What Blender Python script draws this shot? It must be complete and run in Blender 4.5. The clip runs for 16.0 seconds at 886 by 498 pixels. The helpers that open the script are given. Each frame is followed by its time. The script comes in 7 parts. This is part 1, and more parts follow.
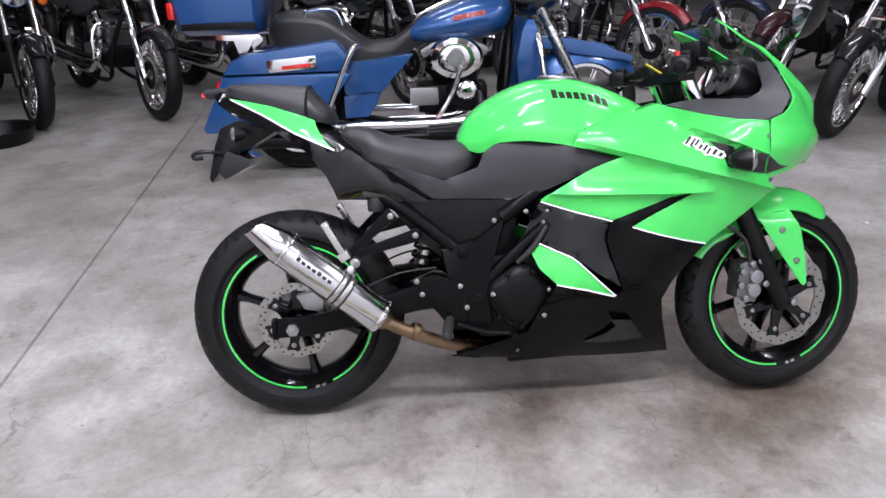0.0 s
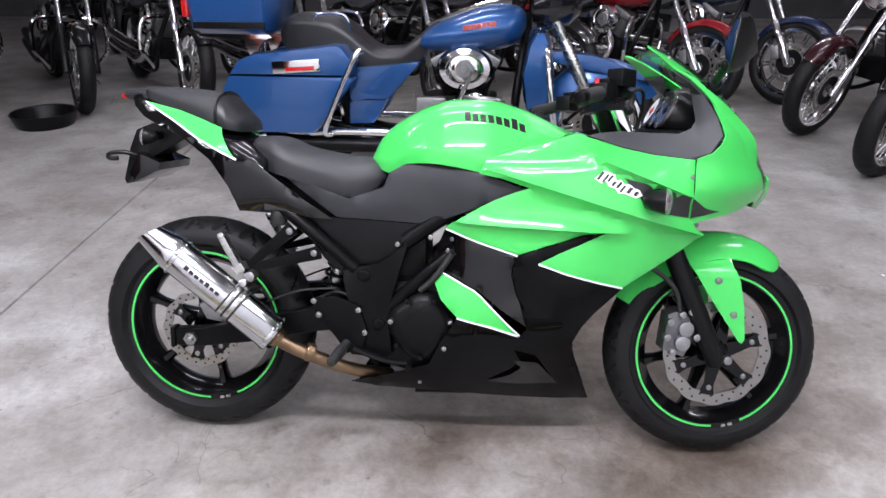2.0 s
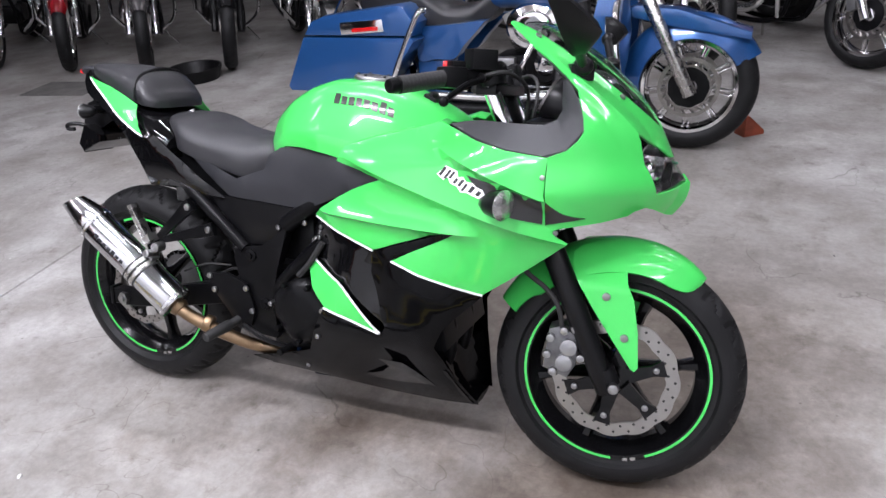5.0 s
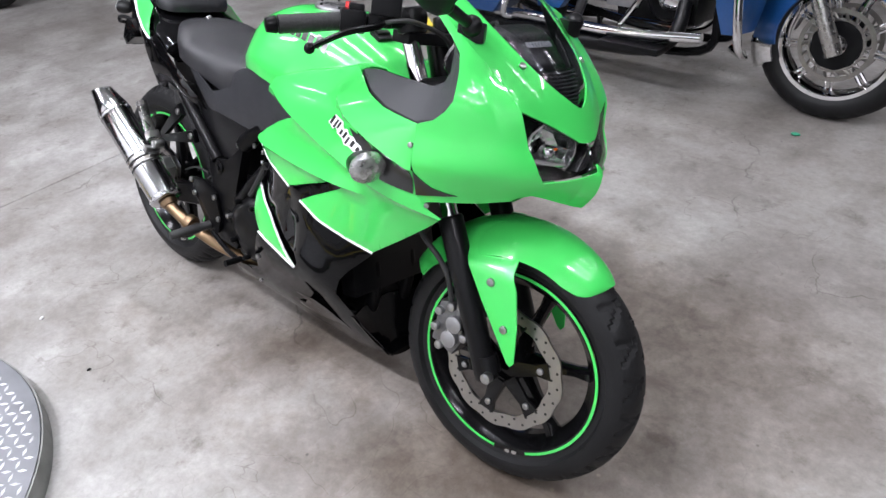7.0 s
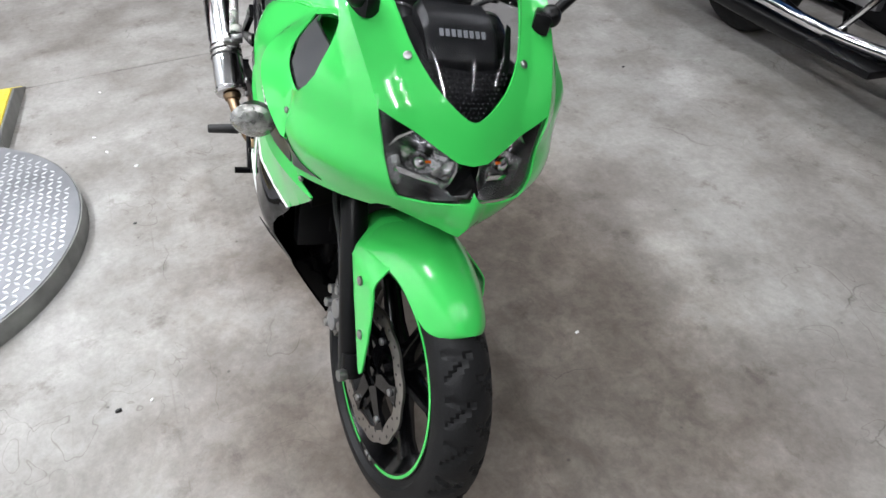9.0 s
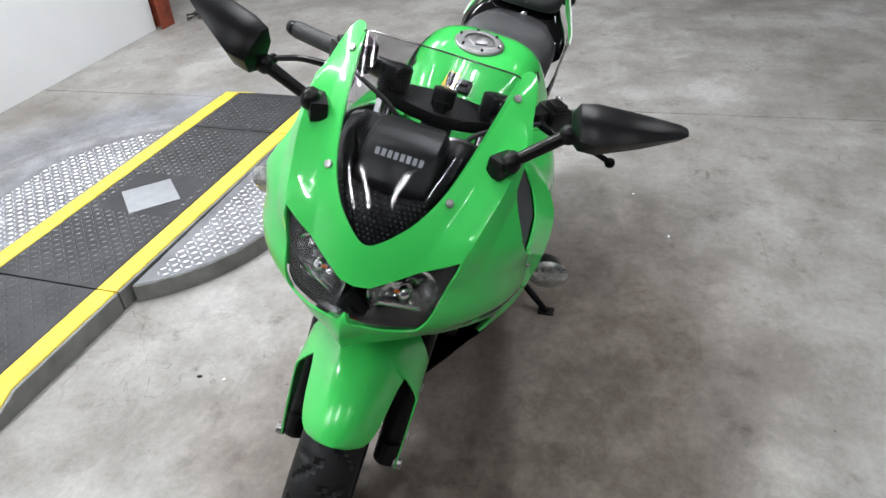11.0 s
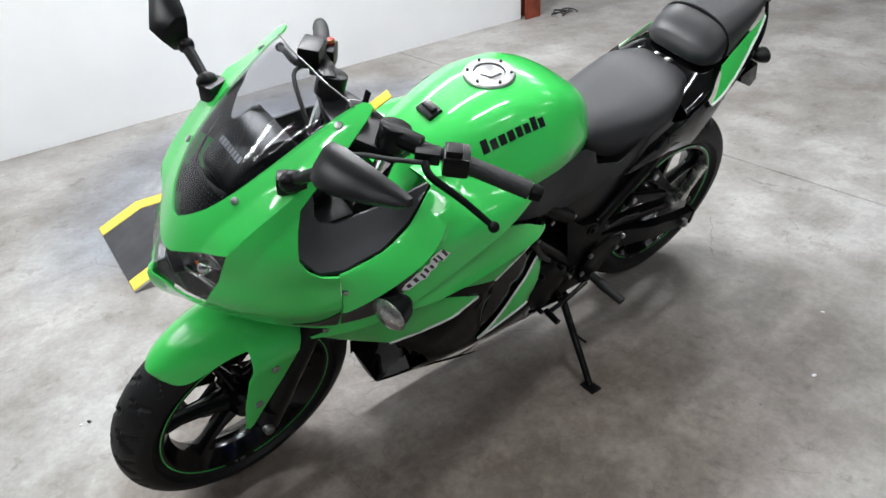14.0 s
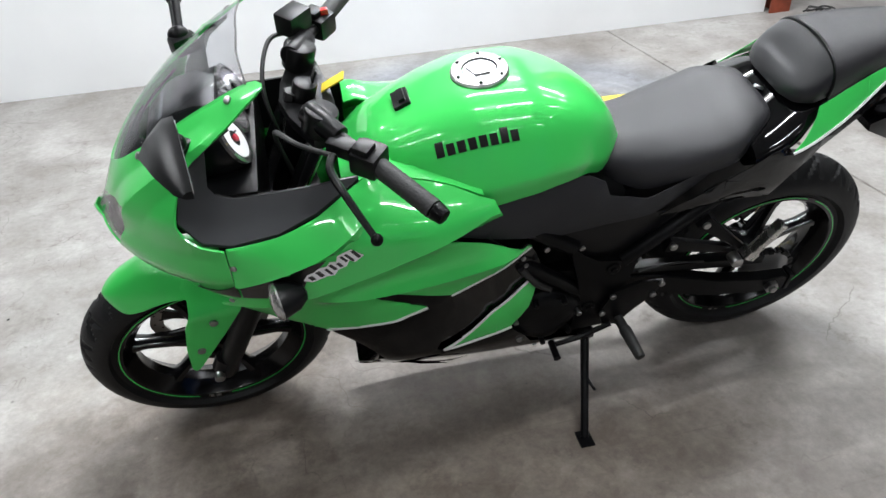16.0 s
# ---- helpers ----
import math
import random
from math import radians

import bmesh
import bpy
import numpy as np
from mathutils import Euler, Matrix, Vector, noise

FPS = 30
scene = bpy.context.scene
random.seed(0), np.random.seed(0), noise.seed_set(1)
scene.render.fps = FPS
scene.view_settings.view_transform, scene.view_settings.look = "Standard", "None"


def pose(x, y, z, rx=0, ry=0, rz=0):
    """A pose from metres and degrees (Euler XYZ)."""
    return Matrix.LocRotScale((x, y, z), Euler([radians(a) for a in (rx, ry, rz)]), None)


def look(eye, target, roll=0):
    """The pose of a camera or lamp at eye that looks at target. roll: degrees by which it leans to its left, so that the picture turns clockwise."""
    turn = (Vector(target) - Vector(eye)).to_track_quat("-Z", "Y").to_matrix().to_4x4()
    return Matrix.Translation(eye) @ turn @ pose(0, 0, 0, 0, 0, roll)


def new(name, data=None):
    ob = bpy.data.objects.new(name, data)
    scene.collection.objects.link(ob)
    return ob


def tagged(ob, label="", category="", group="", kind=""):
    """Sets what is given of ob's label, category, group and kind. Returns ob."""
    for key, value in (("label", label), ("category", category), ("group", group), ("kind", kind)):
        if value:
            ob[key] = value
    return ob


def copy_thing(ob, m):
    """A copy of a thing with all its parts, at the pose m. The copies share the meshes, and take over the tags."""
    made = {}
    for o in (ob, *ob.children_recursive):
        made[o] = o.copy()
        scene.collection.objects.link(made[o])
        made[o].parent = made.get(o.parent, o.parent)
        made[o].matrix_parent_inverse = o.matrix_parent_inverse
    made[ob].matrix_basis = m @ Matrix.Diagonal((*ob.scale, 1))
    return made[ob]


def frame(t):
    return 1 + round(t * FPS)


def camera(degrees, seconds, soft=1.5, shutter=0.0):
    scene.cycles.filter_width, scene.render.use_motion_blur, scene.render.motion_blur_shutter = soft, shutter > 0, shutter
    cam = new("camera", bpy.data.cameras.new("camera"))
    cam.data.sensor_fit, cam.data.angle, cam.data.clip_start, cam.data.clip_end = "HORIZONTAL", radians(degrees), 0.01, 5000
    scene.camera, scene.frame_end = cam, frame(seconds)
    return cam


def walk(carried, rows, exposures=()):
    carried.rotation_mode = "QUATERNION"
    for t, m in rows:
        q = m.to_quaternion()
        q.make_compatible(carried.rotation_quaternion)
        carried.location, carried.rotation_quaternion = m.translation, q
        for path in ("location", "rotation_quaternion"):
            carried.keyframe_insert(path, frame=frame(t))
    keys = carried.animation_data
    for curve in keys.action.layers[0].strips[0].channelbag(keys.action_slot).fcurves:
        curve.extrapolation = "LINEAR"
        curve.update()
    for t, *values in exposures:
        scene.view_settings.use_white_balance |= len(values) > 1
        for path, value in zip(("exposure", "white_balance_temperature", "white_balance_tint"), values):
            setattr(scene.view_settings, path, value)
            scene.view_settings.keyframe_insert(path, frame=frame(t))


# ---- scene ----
cam = camera(65.0, 16.0)
PATH = [
    (0, (0.343, -1.703, 1.354), (0.425, 0.091, 0.474), -1.7),
    (0.5, (0.483, -1.64, 1.356), (0.516, 0.152, 0.469), -0.5),
    (1, (0.574, -1.601, 1.358), (0.571, 0.2, 0.489), -0.5),
    (1.5, (0.699, -1.603, 1.36), (0.64, 0.205, 0.508), 0.2),
    (2, (0.803, -1.594, 1.356), (0.66, 0.203, 0.49), -0.0),
    (2.5, (0.894, -1.51, 1.349), (0.682, 0.277, 0.476), -0.4),
    (3, (0.995, -1.437, 1.35), (0.671, 0.312, 0.437), -1.5),
    (3.5, (1.172, -1.425, 1.362), (0.728, 0.296, 0.444), -2.5),
    (4, (1.329, -1.407, 1.376), (0.761, 0.265, 0.438), -4.2),
    (4.2, (1.376, -1.381, 1.376), (0.791, 0.279, 0.426), -4.5),
    (6.3, (1.959, -0.987, 1.374), (0.911, 0.324, 0.287), -5.2),
    (6.5, (2.001, -0.927, 1.373), (0.924, 0.332, 0.252), -5.1),
    (7, (2.099, -0.813, 1.383), (0.937, 0.335, 0.229), -5.4),
    (7.5, (2.253, -0.664, 1.392), (0.965, 0.331, 0.229), -5.4),
    (8, (2.319, -0.495, 1.374), (0.981, 0.355, 0.155), -5.7),
    (8.2, (2.321, -0.424, 1.371), (0.966, 0.376, 0.136), -5.2),
    (10.3, (2.26, 0.337, 1.362), (0.722, 0.158, 0.095), -2.0),
    (10.5, (2.244, 0.403, 1.372), (0.695, 0.141, 0.134), -2.8),
    (11, (2.243, 0.597, 1.413), (0.673, 0.089, 0.283), -3.7),
    (11.5, (2.2, 0.751, 1.41), (0.641, 0.029, 0.386), -4.9),
    (12, (2.085, 0.885, 1.403), (0.597, -0.051, 0.449), -4.1),
    (12.5, (2.012, 1.028, 1.399), (0.636, -0.076, 0.456), -5.6),
    (13, (1.945, 1.209, 1.408), (0.723, -0.052, 0.449), -6.1),
    (13.5, (1.823, 1.304, 1.387), (0.774, -0.072, 0.383), -6.3),
    (14, (1.659, 1.36, 1.386), (0.724, -0.055, 0.327), -4.3),
    (14.5, (1.517, 1.445, 1.389), (0.752, -0.069, 0.329), -4.5),
    (15, (1.38, 1.538, 1.385), (0.797, -0.061, 0.336), -4.4),
    (15.5, (1.231, 1.517, 1.374), (0.789, -0.12, 0.313), -4.2),
    (16, (1.073, 1.47, 1.36), (0.782, -0.173, 0.258), -3.2),
]
walk(cam, [(t, look(eye, target, roll)) for t, eye, target, roll in PATH], [(0, -0.04, 6200, 20), (3, 0.04, 6200, 20), (6.5, 0.08, 6200, 17.5), (8, 0.04, 6300, 13), (10.5, -0.13, 6350, 10), (13, -0.06, 6350, 9.5), (14, 0.0, 6350, 9.5), (14.5, 0.15, 6350, 9.5), (16, 0.14, 6350, 9.5)])

# ---- light ----
LEAN = 14.7          # the sport bike leans on its side stand
ROOM = pose(0, 0, 0, 0, 0, 3.4)
WALL = pose(0, 0, 0, 0, 0, 1.5)   # the white partition stands a little askew to the floor joint

world = bpy.data.worlds.new("hall_air")
scene.world = world
world.use_nodes = True
world.node_tree.nodes["Background"].inputs[0].default_value = (0.55, 0.58, 0.62, 1)
world.node_tree.nodes["Background"].inputs[1].default_value = 0.06


# ---- materials ----
def mat(name, colour, rough=0.5, metal=0.0, coat=0.0, vary=0.0, scale=8.0, bump=0.0, bump_scale=60.0, rough_vary=0.0, spec=0.5):
    m = bpy.data.materials.new(name)
    m.use_nodes = True
    nt = m.node_tree
    b = nt.nodes["Principled BSDF"]
    b.inputs["Base Color"].default_value = (*colour, 1)
    b.inputs["Roughness"].default_value = rough
    b.inputs["Metallic"].default_value = metal
    b.inputs["Coat Weight"].default_value = coat
    b.inputs["Coat Roughness"].default_value = 0.022
    b.inputs["Specular IOR Level"].default_value = spec
    tc = nt.nodes.new("ShaderNodeTexCoord")
    if vary or rough_vary:
        n = nt.nodes.new("ShaderNodeTexNoise")
        n.inputs["Scale"].default_value, n.inputs["Detail"].default_value = scale, 6
        nt.links.new(tc.outputs["Object"], n.inputs["Vector"])
        r = nt.nodes.new("ShaderNodeMapRange")
        r.inputs["From Min"].default_value, r.inputs["From Max"].default_value = 0.3, 0.7
        r.inputs["To Min"].default_value, r.inputs["To Max"].default_value = 1 - vary, 1 + vary
        nt.links.new(n.outputs["Fac"], r.inputs["Value"])
        if vary:
            v = nt.nodes.new("ShaderNodeVectorMath")
            v.operation = "MULTIPLY"
            v.inputs[0].default_value = colour
            nt.links.new(r.outputs["Result"], v.inputs[1])
            nt.links.new(v.outputs["Vector"], b.inputs["Base Color"])
        if rough_vary:
            q = nt.nodes.new("ShaderNodeMapRange")
            q.inputs["From Min"].default_value, q.inputs["From Max"].default_value = 0.35, 0.7
            q.inputs["To Min"].default_value, q.inputs["To Max"].default_value = rough - rough_vary, rough + rough_vary
            nt.links.new(n.outputs["Fac"], q.inputs["Value"])
            nt.links.new(q.outputs["Result"], b.inputs["Roughness"])
    if bump:
        n = nt.nodes.new("ShaderNodeTexNoise")
        n.inputs["Scale"].default_value, n.inputs["Detail"].default_value = bump_scale, 4
        nt.links.new(tc.outputs["Object"], n.inputs["Vector"])
        k = nt.nodes.new("ShaderNodeBump")
        k.inputs["Strength"].default_value, k.inputs["Distance"].default_value = bump, 0.002
        nt.links.new(n.outputs["Fac"], k.inputs["Height"])
        nt.links.new(k.outputs["Normal"], b.inputs["Normal"])
    return m


def tinted_pane(name, colour, clear):
    """Thin plastic or glass: a see-through tint under a clear gloss."""
    m = bpy.data.materials.new(name)
    m.use_nodes = True
    nt = m.node_tree
    nt.nodes.clear()
    out = nt.nodes.new("ShaderNodeOutputMaterial")
    t = nt.nodes.new("ShaderNodeBsdfTransparent")
    t.inputs["Color"].default_value = (*colour, 1)
    g = nt.nodes.new("ShaderNodeBsdfGlossy")
    g.inputs["Roughness"].default_value = 0.03
    w = nt.nodes.new("ShaderNodeLayerWeight")
    w.inputs["Blend"].default_value = 0.5
    p = nt.nodes.new("ShaderNodeMath")
    p.operation = "POWER"
    p.inputs[1].default_value = 5.0
    nt.links.new(w.outputs["Facing"], p.inputs[0])
    f = nt.nodes.new("ShaderNodeMath")
    f.operation = "MULTIPLY_ADD"
    f.inputs[1].default_value, f.inputs[2].default_value = 0.8, clear
    nt.links.new(p.outputs[0], f.inputs[0])
    mix = nt.nodes.new("ShaderNodeMixShader")
    nt.links.new(f.outputs[0], mix.inputs[0])
    nt.links.new(t.outputs[0], mix.inputs[1])
    nt.links.new(g.outputs[0], mix.inputs[2])
    nt.links.new(mix.outputs[0], out.inputs[0])
    return m


def emit_mat(name, colour, strength):
    m = bpy.data.materials.new(name)
    m.use_nodes = True
    b = m.node_tree.nodes["Principled BSDF"]
    b.inputs["Emission Color"].default_value = (*colour, 1)
    b.inputs["Emission Strength"].default_value = strength
    return m


GREEN = mat("lime_green_paint", (0.052, 0.55, 0.098), 0.3, 0, 1.0, vary=0.04, scale=3, spec=0.12)
GLOSS_BLACK = mat("gloss_black_paint", (0.003, 0.003, 0.0034), 0.05, 0, 0.0, vary=0.2, scale=5, rough_vary=0.02, spec=0.5)
BELLY_BLACK = mat("half_gloss_black_plastic", (0.002, 0.002, 0.0023), 0.07, 0, 0.0, vary=0.2, scale=5, rough_vary=0.03, spec=0.14)
SATIN_BLACK = mat("satin_black_plastic", (0.0048, 0.0048, 0.0053), 0.3, 0, 0, vary=0.2, scale=14, bump=0.1, bump_scale=400, spec=0.19)
MATT_GREY = mat("grained_dark_grey_plastic", (0.019, 0.0195, 0.0225), 0.46, 0, 0, vary=0.12, scale=10, bump=0.3, bump_scale=900, spec=0.32)
COCKPIT_GREY = mat("grained_cockpit_plastic", (0.034, 0.035, 0.038), 0.5, 0, 0, vary=0.1, scale=10, bump=0.3, bump_scale=900, spec=0.4)
HOOD_BLACK = mat("smooth_black_hood_plastic", (0.008, 0.008, 0.009), 0.32, 0, 0, vary=0.15, scale=10, bump=0.08, bump_scale=300, spec=0.3)
VINYL = mat("black_seat_vinyl", (0.022, 0.022, 0.0245), 0.44, 0, 0, vary=0.15, scale=9, bump=0.5, bump_scale=600, rough_vary=0.06, spec=0.45)
VINYL_SMOOTH = mat("smooth_dark_vinyl", (0.014, 0.014, 0.016), 0.36, 0, 0, vary=0.15, scale=9, bump=0.2, bump_scale=500, spec=0.4)
FRAME_BLACK = mat("powder_coated_black_steel", (0.003, 0.003, 0.0034), 0.28, 0.0, 0, vary=0.25, scale=20, bump=0.15, bump_scale=300, spec=0.11)
ENGINE_BLACK = mat("black_engine_castings", (0.0036, 0.0036, 0.004), 0.34, 0.05, 0, vary=0.3, scale=25, bump=0.3, bump_scale=220, spec=0.14)
RUBBER = mat("tyre_rubber", (0.0065, 0.0065, 0.007), 0.55, 0, 0, vary=0.35, scale=12, bump=0.35, bump_scale=300, spec=0.25)
GRIP = mat("grip_rubber", (0.012, 0.012, 0.012), 0.6, 0, 0, vary=0.2, scale=30, bump=0.5, bump_scale=260)
RIM_BLACK = mat("gloss_black_rim", (0.003, 0.003, 0.0034), 0.13, 0, 0.0, vary=0.2, scale=10, spec=0.34)
STEEL = mat("brushed_steel", (0.55, 0.54, 0.52), 0.28, 1, 0, vary=0.05, scale=30, bump=0.04, bump_scale=300, rough_vary=0.06)
MUFFLER = mat("polished_aluminium", (0.58, 0.58, 0.59), 0.15, 1, 0, vary=0.06, scale=18, bump=0.03, bump_scale=160, rough_vary=0.05)
DISC = mat("ground_disc_steel", (0.38, 0.365, 0.345), 0.3, 1, 0, vary=0.06, scale=40, bump=0.05, bump_scale=500)
HOT_PIPE = mat("heat_browned_steel", (0.24, 0.165, 0.10), 0.4, 1, 0, vary=0.35, scale=16, rough_vary=0.1)
CHROME = mat("chrome_plating", (0.86, 0.86, 0.87), 0.07, 1, 0, vary=0.05, scale=12)
BOLT = mat("zinc_bolt", (0.36, 0.36, 0.36), 0.3, 1, 0, vary=0.2, scale=60)
CALIPER = mat("dull_caliper_alloy", (0.17, 0.17, 0.175), 0.38, 0.9, 0, vary=0.3, scale=40, bump=0.3, bump_scale=200)
CASTING = mat("grey_alloy_casting", (0.33, 0.33, 0.335), 0.38, 0.9, 0, vary=0.1, scale=30, bump=0.1, bump_scale=200)
WHITE_DECAL = mat("white_decal", (0.82, 0.82, 0.82), 0.3, 0, 0.5, vary=0.03)
BLACK_DECAL = mat("black_decal", (0.008, 0.008, 0.008), 0.3, 0, 0.5, vary=0.1)
RED_DECAL = mat("red_decal", (0.55, 0.03, 0.06), 0.35, 0, 0.3, vary=0.1)
YELLOW_TAG = mat("yellow_plastic_tag", (0.75, 0.55, 0.03), 0.5, 0, 0, vary=0.1)
FADED_ORANGE = mat("faded_orange_decal", (0.42, 0.06, 0.025), 0.4, 0, 0.5, vary=0.2, scale=60)
RED_PLASTIC = mat("red_lens_plastic", (0.5, 0.012, 0.012), 0.12, 0, 0.6, vary=0.2, scale=60)
AMBER = mat("amber_lens_plastic", (0.75, 0.14, 0.012), 0.15, 0, 0.5, vary=0.2, scale=60)
CLEAR_LENS = mat("clear_ribbed_lens", (0.36, 0.36, 0.35), 0.12, 0.7, 0.8, vary=0.4, scale=90, bump=1.0, bump_scale=110)
REFLECTOR = mat("lamp_reflector", (0.82, 0.82, 0.82), 0.09, 1, 0, vary=0.25, scale=35, bump=0.7, bump_scale=60)
LAMP_TUB = mat("smoked_chrome_lamp_tub", (0.24, 0.24, 0.245), 0.12, 1, 0, vary=0.4, scale=20, bump=0.06, bump_scale=20)
SCREEN = tinted_pane("smoked_screen", (0.82, 0.825, 0.84), 0.035)
LENS_PANE = tinted_pane("lamp_glass", (0.95, 0.955, 0.955), 0.035)
MIRROR = mat("mirror_glass", (0.75, 0.77, 0.8), 0.02, 1)
BLUE = mat("metallic_blue_paint", (0.011, 0.072, 0.235), 0.3, 0.35, 0.9, vary=0.12, scale=200)
DEEP_RED = mat("deep_red_paint", (0.22, 0.008, 0.012), 0.25, 0.2, 0.9, vary=0.1, scale=120)
NAVY = mat("navy_paint", (0.01, 0.02, 0.06), 0.22, 0.2, 0.9, vary=0.1, scale=120)
MAROON = mat("maroon_paint", (0.03, 0.006, 0.009), 0.22, 0.2, 0.9, vary=0.1, scale=120)
GREY_PAINT = mat("dark_silver_paint", (0.10, 0.095, 0.095), 0.25, 0.5, 0.9, vary=0.1, scale=120)
BLACK_PAINT = mat("black_paint", (0.007, 0.007, 0.008), 0.16, 0, 0.8, vary=0.1)
WALL_WHITE = mat("white_wall_paint", (0.82, 0.83, 0.84), 0.6, 0, 0, vary=0.025, scale=2.5, bump=0.12, bump_scale=50)
DARK_WALL = mat("dark_block_wall", (0.06, 0.06, 0.064), 0.8, 0, 0, vary=0.2, scale=3, bump=0.4, bump_scale=40)
CEILING = mat("dull_ceiling", (0.25, 0.25, 0.25), 0.9, 0, 0, vary=0.15, scale=2)
RUST_RED = mat("red_oxide_steel", (0.22, 0.045, 0.02), 0.6, 0.1, 0, vary=0.35, scale=14, bump=0.3, bump_scale=80)
YELLOW_PAINT = mat("yellow_safety_paint", (0.68, 0.53, 0.06), 0.5, 0, 0, vary=0.16, scale=18, bump=0.15, bump_scale=80)
RAMP_BLACK = mat("worn_black_ramp", (0.035, 0.035, 0.038), 0.55, 0.2, 0, vary=0.35, scale=9, bump=0.3, bump_scale=150)
RAMP_TREAD = mat("worn_ramp_tread", (0.07, 0.07, 0.074), 0.4, 0.3, 0, vary=0.35, scale=12)
RAMP_SIDE = mat("bare_ramp_edge", (0.22, 0.22, 0.21), 0.55, 0.4, 0, vary=0.25, scale=14, bump=0.2, bump_scale=90)
TREAD_ALU = mat("aluminium_tread_plate", (0.21, 0.215, 0.23), 0.4, 0.5, 0, vary=0.2, scale=7, rough_vary=0.1, bump=0.1, bump_scale=200)
TREAD_BAR = mat("worn_bright_tread", (0.62, 0.63, 0.65), 0.3, 0.6, 0, vary=0.2, scale=9)
PAPER = mat("scuffed_plate", (0.30, 0.31, 0.33), 0.5, 0.3, 0, vary=0.1, scale=20, bump=0.2, bump_scale=150)
MAT_GREY = mat("dirty_rubber_mat", (0.10, 0.095, 0.09), 0.8, 0, 0, vary=0.3, scale=9)
GREEN_BIT = mat("green_plastic_bit", (0.01, 0.25, 0.13), 0.4, 0, 0, vary=0.1)
LAMP_GLOW = emit_mat("fluorescent_tube", (1.0, 0.98, 0.95), 9.0)


TABLE = (0.235, -1.295)   # middle of the turntable
TYRE_ARCS = ((0.70, 0.06, 0.8), (0.93, 0.055, 1.0), (1.02, 0.03, 0.4))


def concrete():
    """Power-floated concrete: cloudy stains, blotches, fine grain, small dark and pale specks, hairline scratches."""
    m = bpy.data.materials.new("stained_concrete")
    m.use_nodes = True
    nt = m.node_tree
    b = nt.nodes["Principled BSDF"]
    tc = nt.nodes.new("ShaderNodeTexCoord")

    def noise_tex(scale, detail, rough, distort=0.0):
        n = nt.nodes.new("ShaderNodeTexNoise")
        n.inputs["Scale"].default_value, n.inputs["Detail"].default_value = scale, detail
        n.inputs["Roughness"].default_value, n.inputs["Distortion"].default_value = rough, distort
        nt.links.new(tc.outputs["Object"], n.inputs["Vector"])
        return n.outputs["Fac"]

    def ramp(src, lo, hi, c0, c1):
        r = nt.nodes.new("ShaderNodeValToRGB")
        r.color_ramp.elements[0].position, r.color_ramp.elements[1].position = lo, hi
        r.color_ramp.elements[0].color, r.color_ramp.elements[1].color = (*c0, 1), (*c1, 1)
        nt.links.new(src, r.inputs[0])
        return r.outputs[0]

    def blend(kind, fac, a, c):
        x = nt.nodes.new("ShaderNodeMix")
        x.data_type, x.blend_type = "RGBA", kind
        if isinstance(fac, float):
            x.inputs[0].default_value = fac
        else:
            nt.links.new(fac, x.inputs[0])
        nt.links.new(a, x.inputs[6])
        nt.links.new(c, x.inputs[7])
        return x.outputs[2]

    clouds = ramp(noise_tex(0.8, 7, 0.55, 0.2), 0.32, 0.68, (0.232, 0.217, 0.203), (0.352, 0.347, 0.336))
    blot = ramp(noise_tex(3.4, 8, 0.62, 0.2), 0.36, 0.60, (0.58, 0.545, 0.51), (1.05, 1.05, 1.05))
    col = blend("MULTIPLY", 0.72, clouds, blot)
    grain = ramp(noise_tex(38, 8, 0.78), 0.3, 0.7, (0.70, 0.695, 0.69), (1.16, 1.16, 1.16))
    col = blend("MULTIPLY", 0.8, col, grain)
    spots = ramp(noise_tex(7.5, 9, 0.72, 0.0), 0.57, 0.70, (1, 1, 1), (0.52, 0.48, 0.45))
    col = blend("MULTIPLY", 0.85, col, spots)
    worn = ramp(noise_tex(1.7, 9, 0.7, 0.0), 0.52, 0.66, (1, 1, 1), (1.2, 1.2, 1.2))
    col = blend("MULTIPLY", 0.7, col, worn)
    st = nt.nodes.new("ShaderNodeMapping")  # long faint drag marks
    st.inputs["Rotation"].default_value = (0, 0, 0.5)
    st.inputs["Scale"].default_value = (0.9, 26, 1)
    nt.links.new(tc.outputs["Object"], st.inputs["Vector"])
    dn = nt.nodes.new("ShaderNodeTexNoise")
    dn.inputs["Scale"].default_value, dn.inputs["Detail"].default_value = 2.2, 3
    nt.links.new(st.outputs["Vector"], dn.inputs["Vector"])
    drag = ramp(dn.outputs["Fac"], 0.66, 0.72, (1, 1, 1), (0.80, 0.78, 0.76))
    col = blend("MULTIPLY", 0.6, col, drag)
    sp = nt.nodes.new("ShaderNodeSeparateXYZ")  # brown floor grime, with the shade left of the motorcycle painted in
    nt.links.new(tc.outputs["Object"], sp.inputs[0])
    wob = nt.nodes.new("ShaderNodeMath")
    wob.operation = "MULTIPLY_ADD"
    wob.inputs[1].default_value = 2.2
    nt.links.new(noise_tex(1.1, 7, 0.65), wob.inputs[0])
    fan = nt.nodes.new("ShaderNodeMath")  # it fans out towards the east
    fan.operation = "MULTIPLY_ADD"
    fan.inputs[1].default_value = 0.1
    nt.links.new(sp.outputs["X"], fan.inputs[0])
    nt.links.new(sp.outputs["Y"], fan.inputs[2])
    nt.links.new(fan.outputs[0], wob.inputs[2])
    shade_band = nt.nodes.new("ShaderNodeMapRange")
    shade_band.interpolation_type = "SMOOTHSTEP"
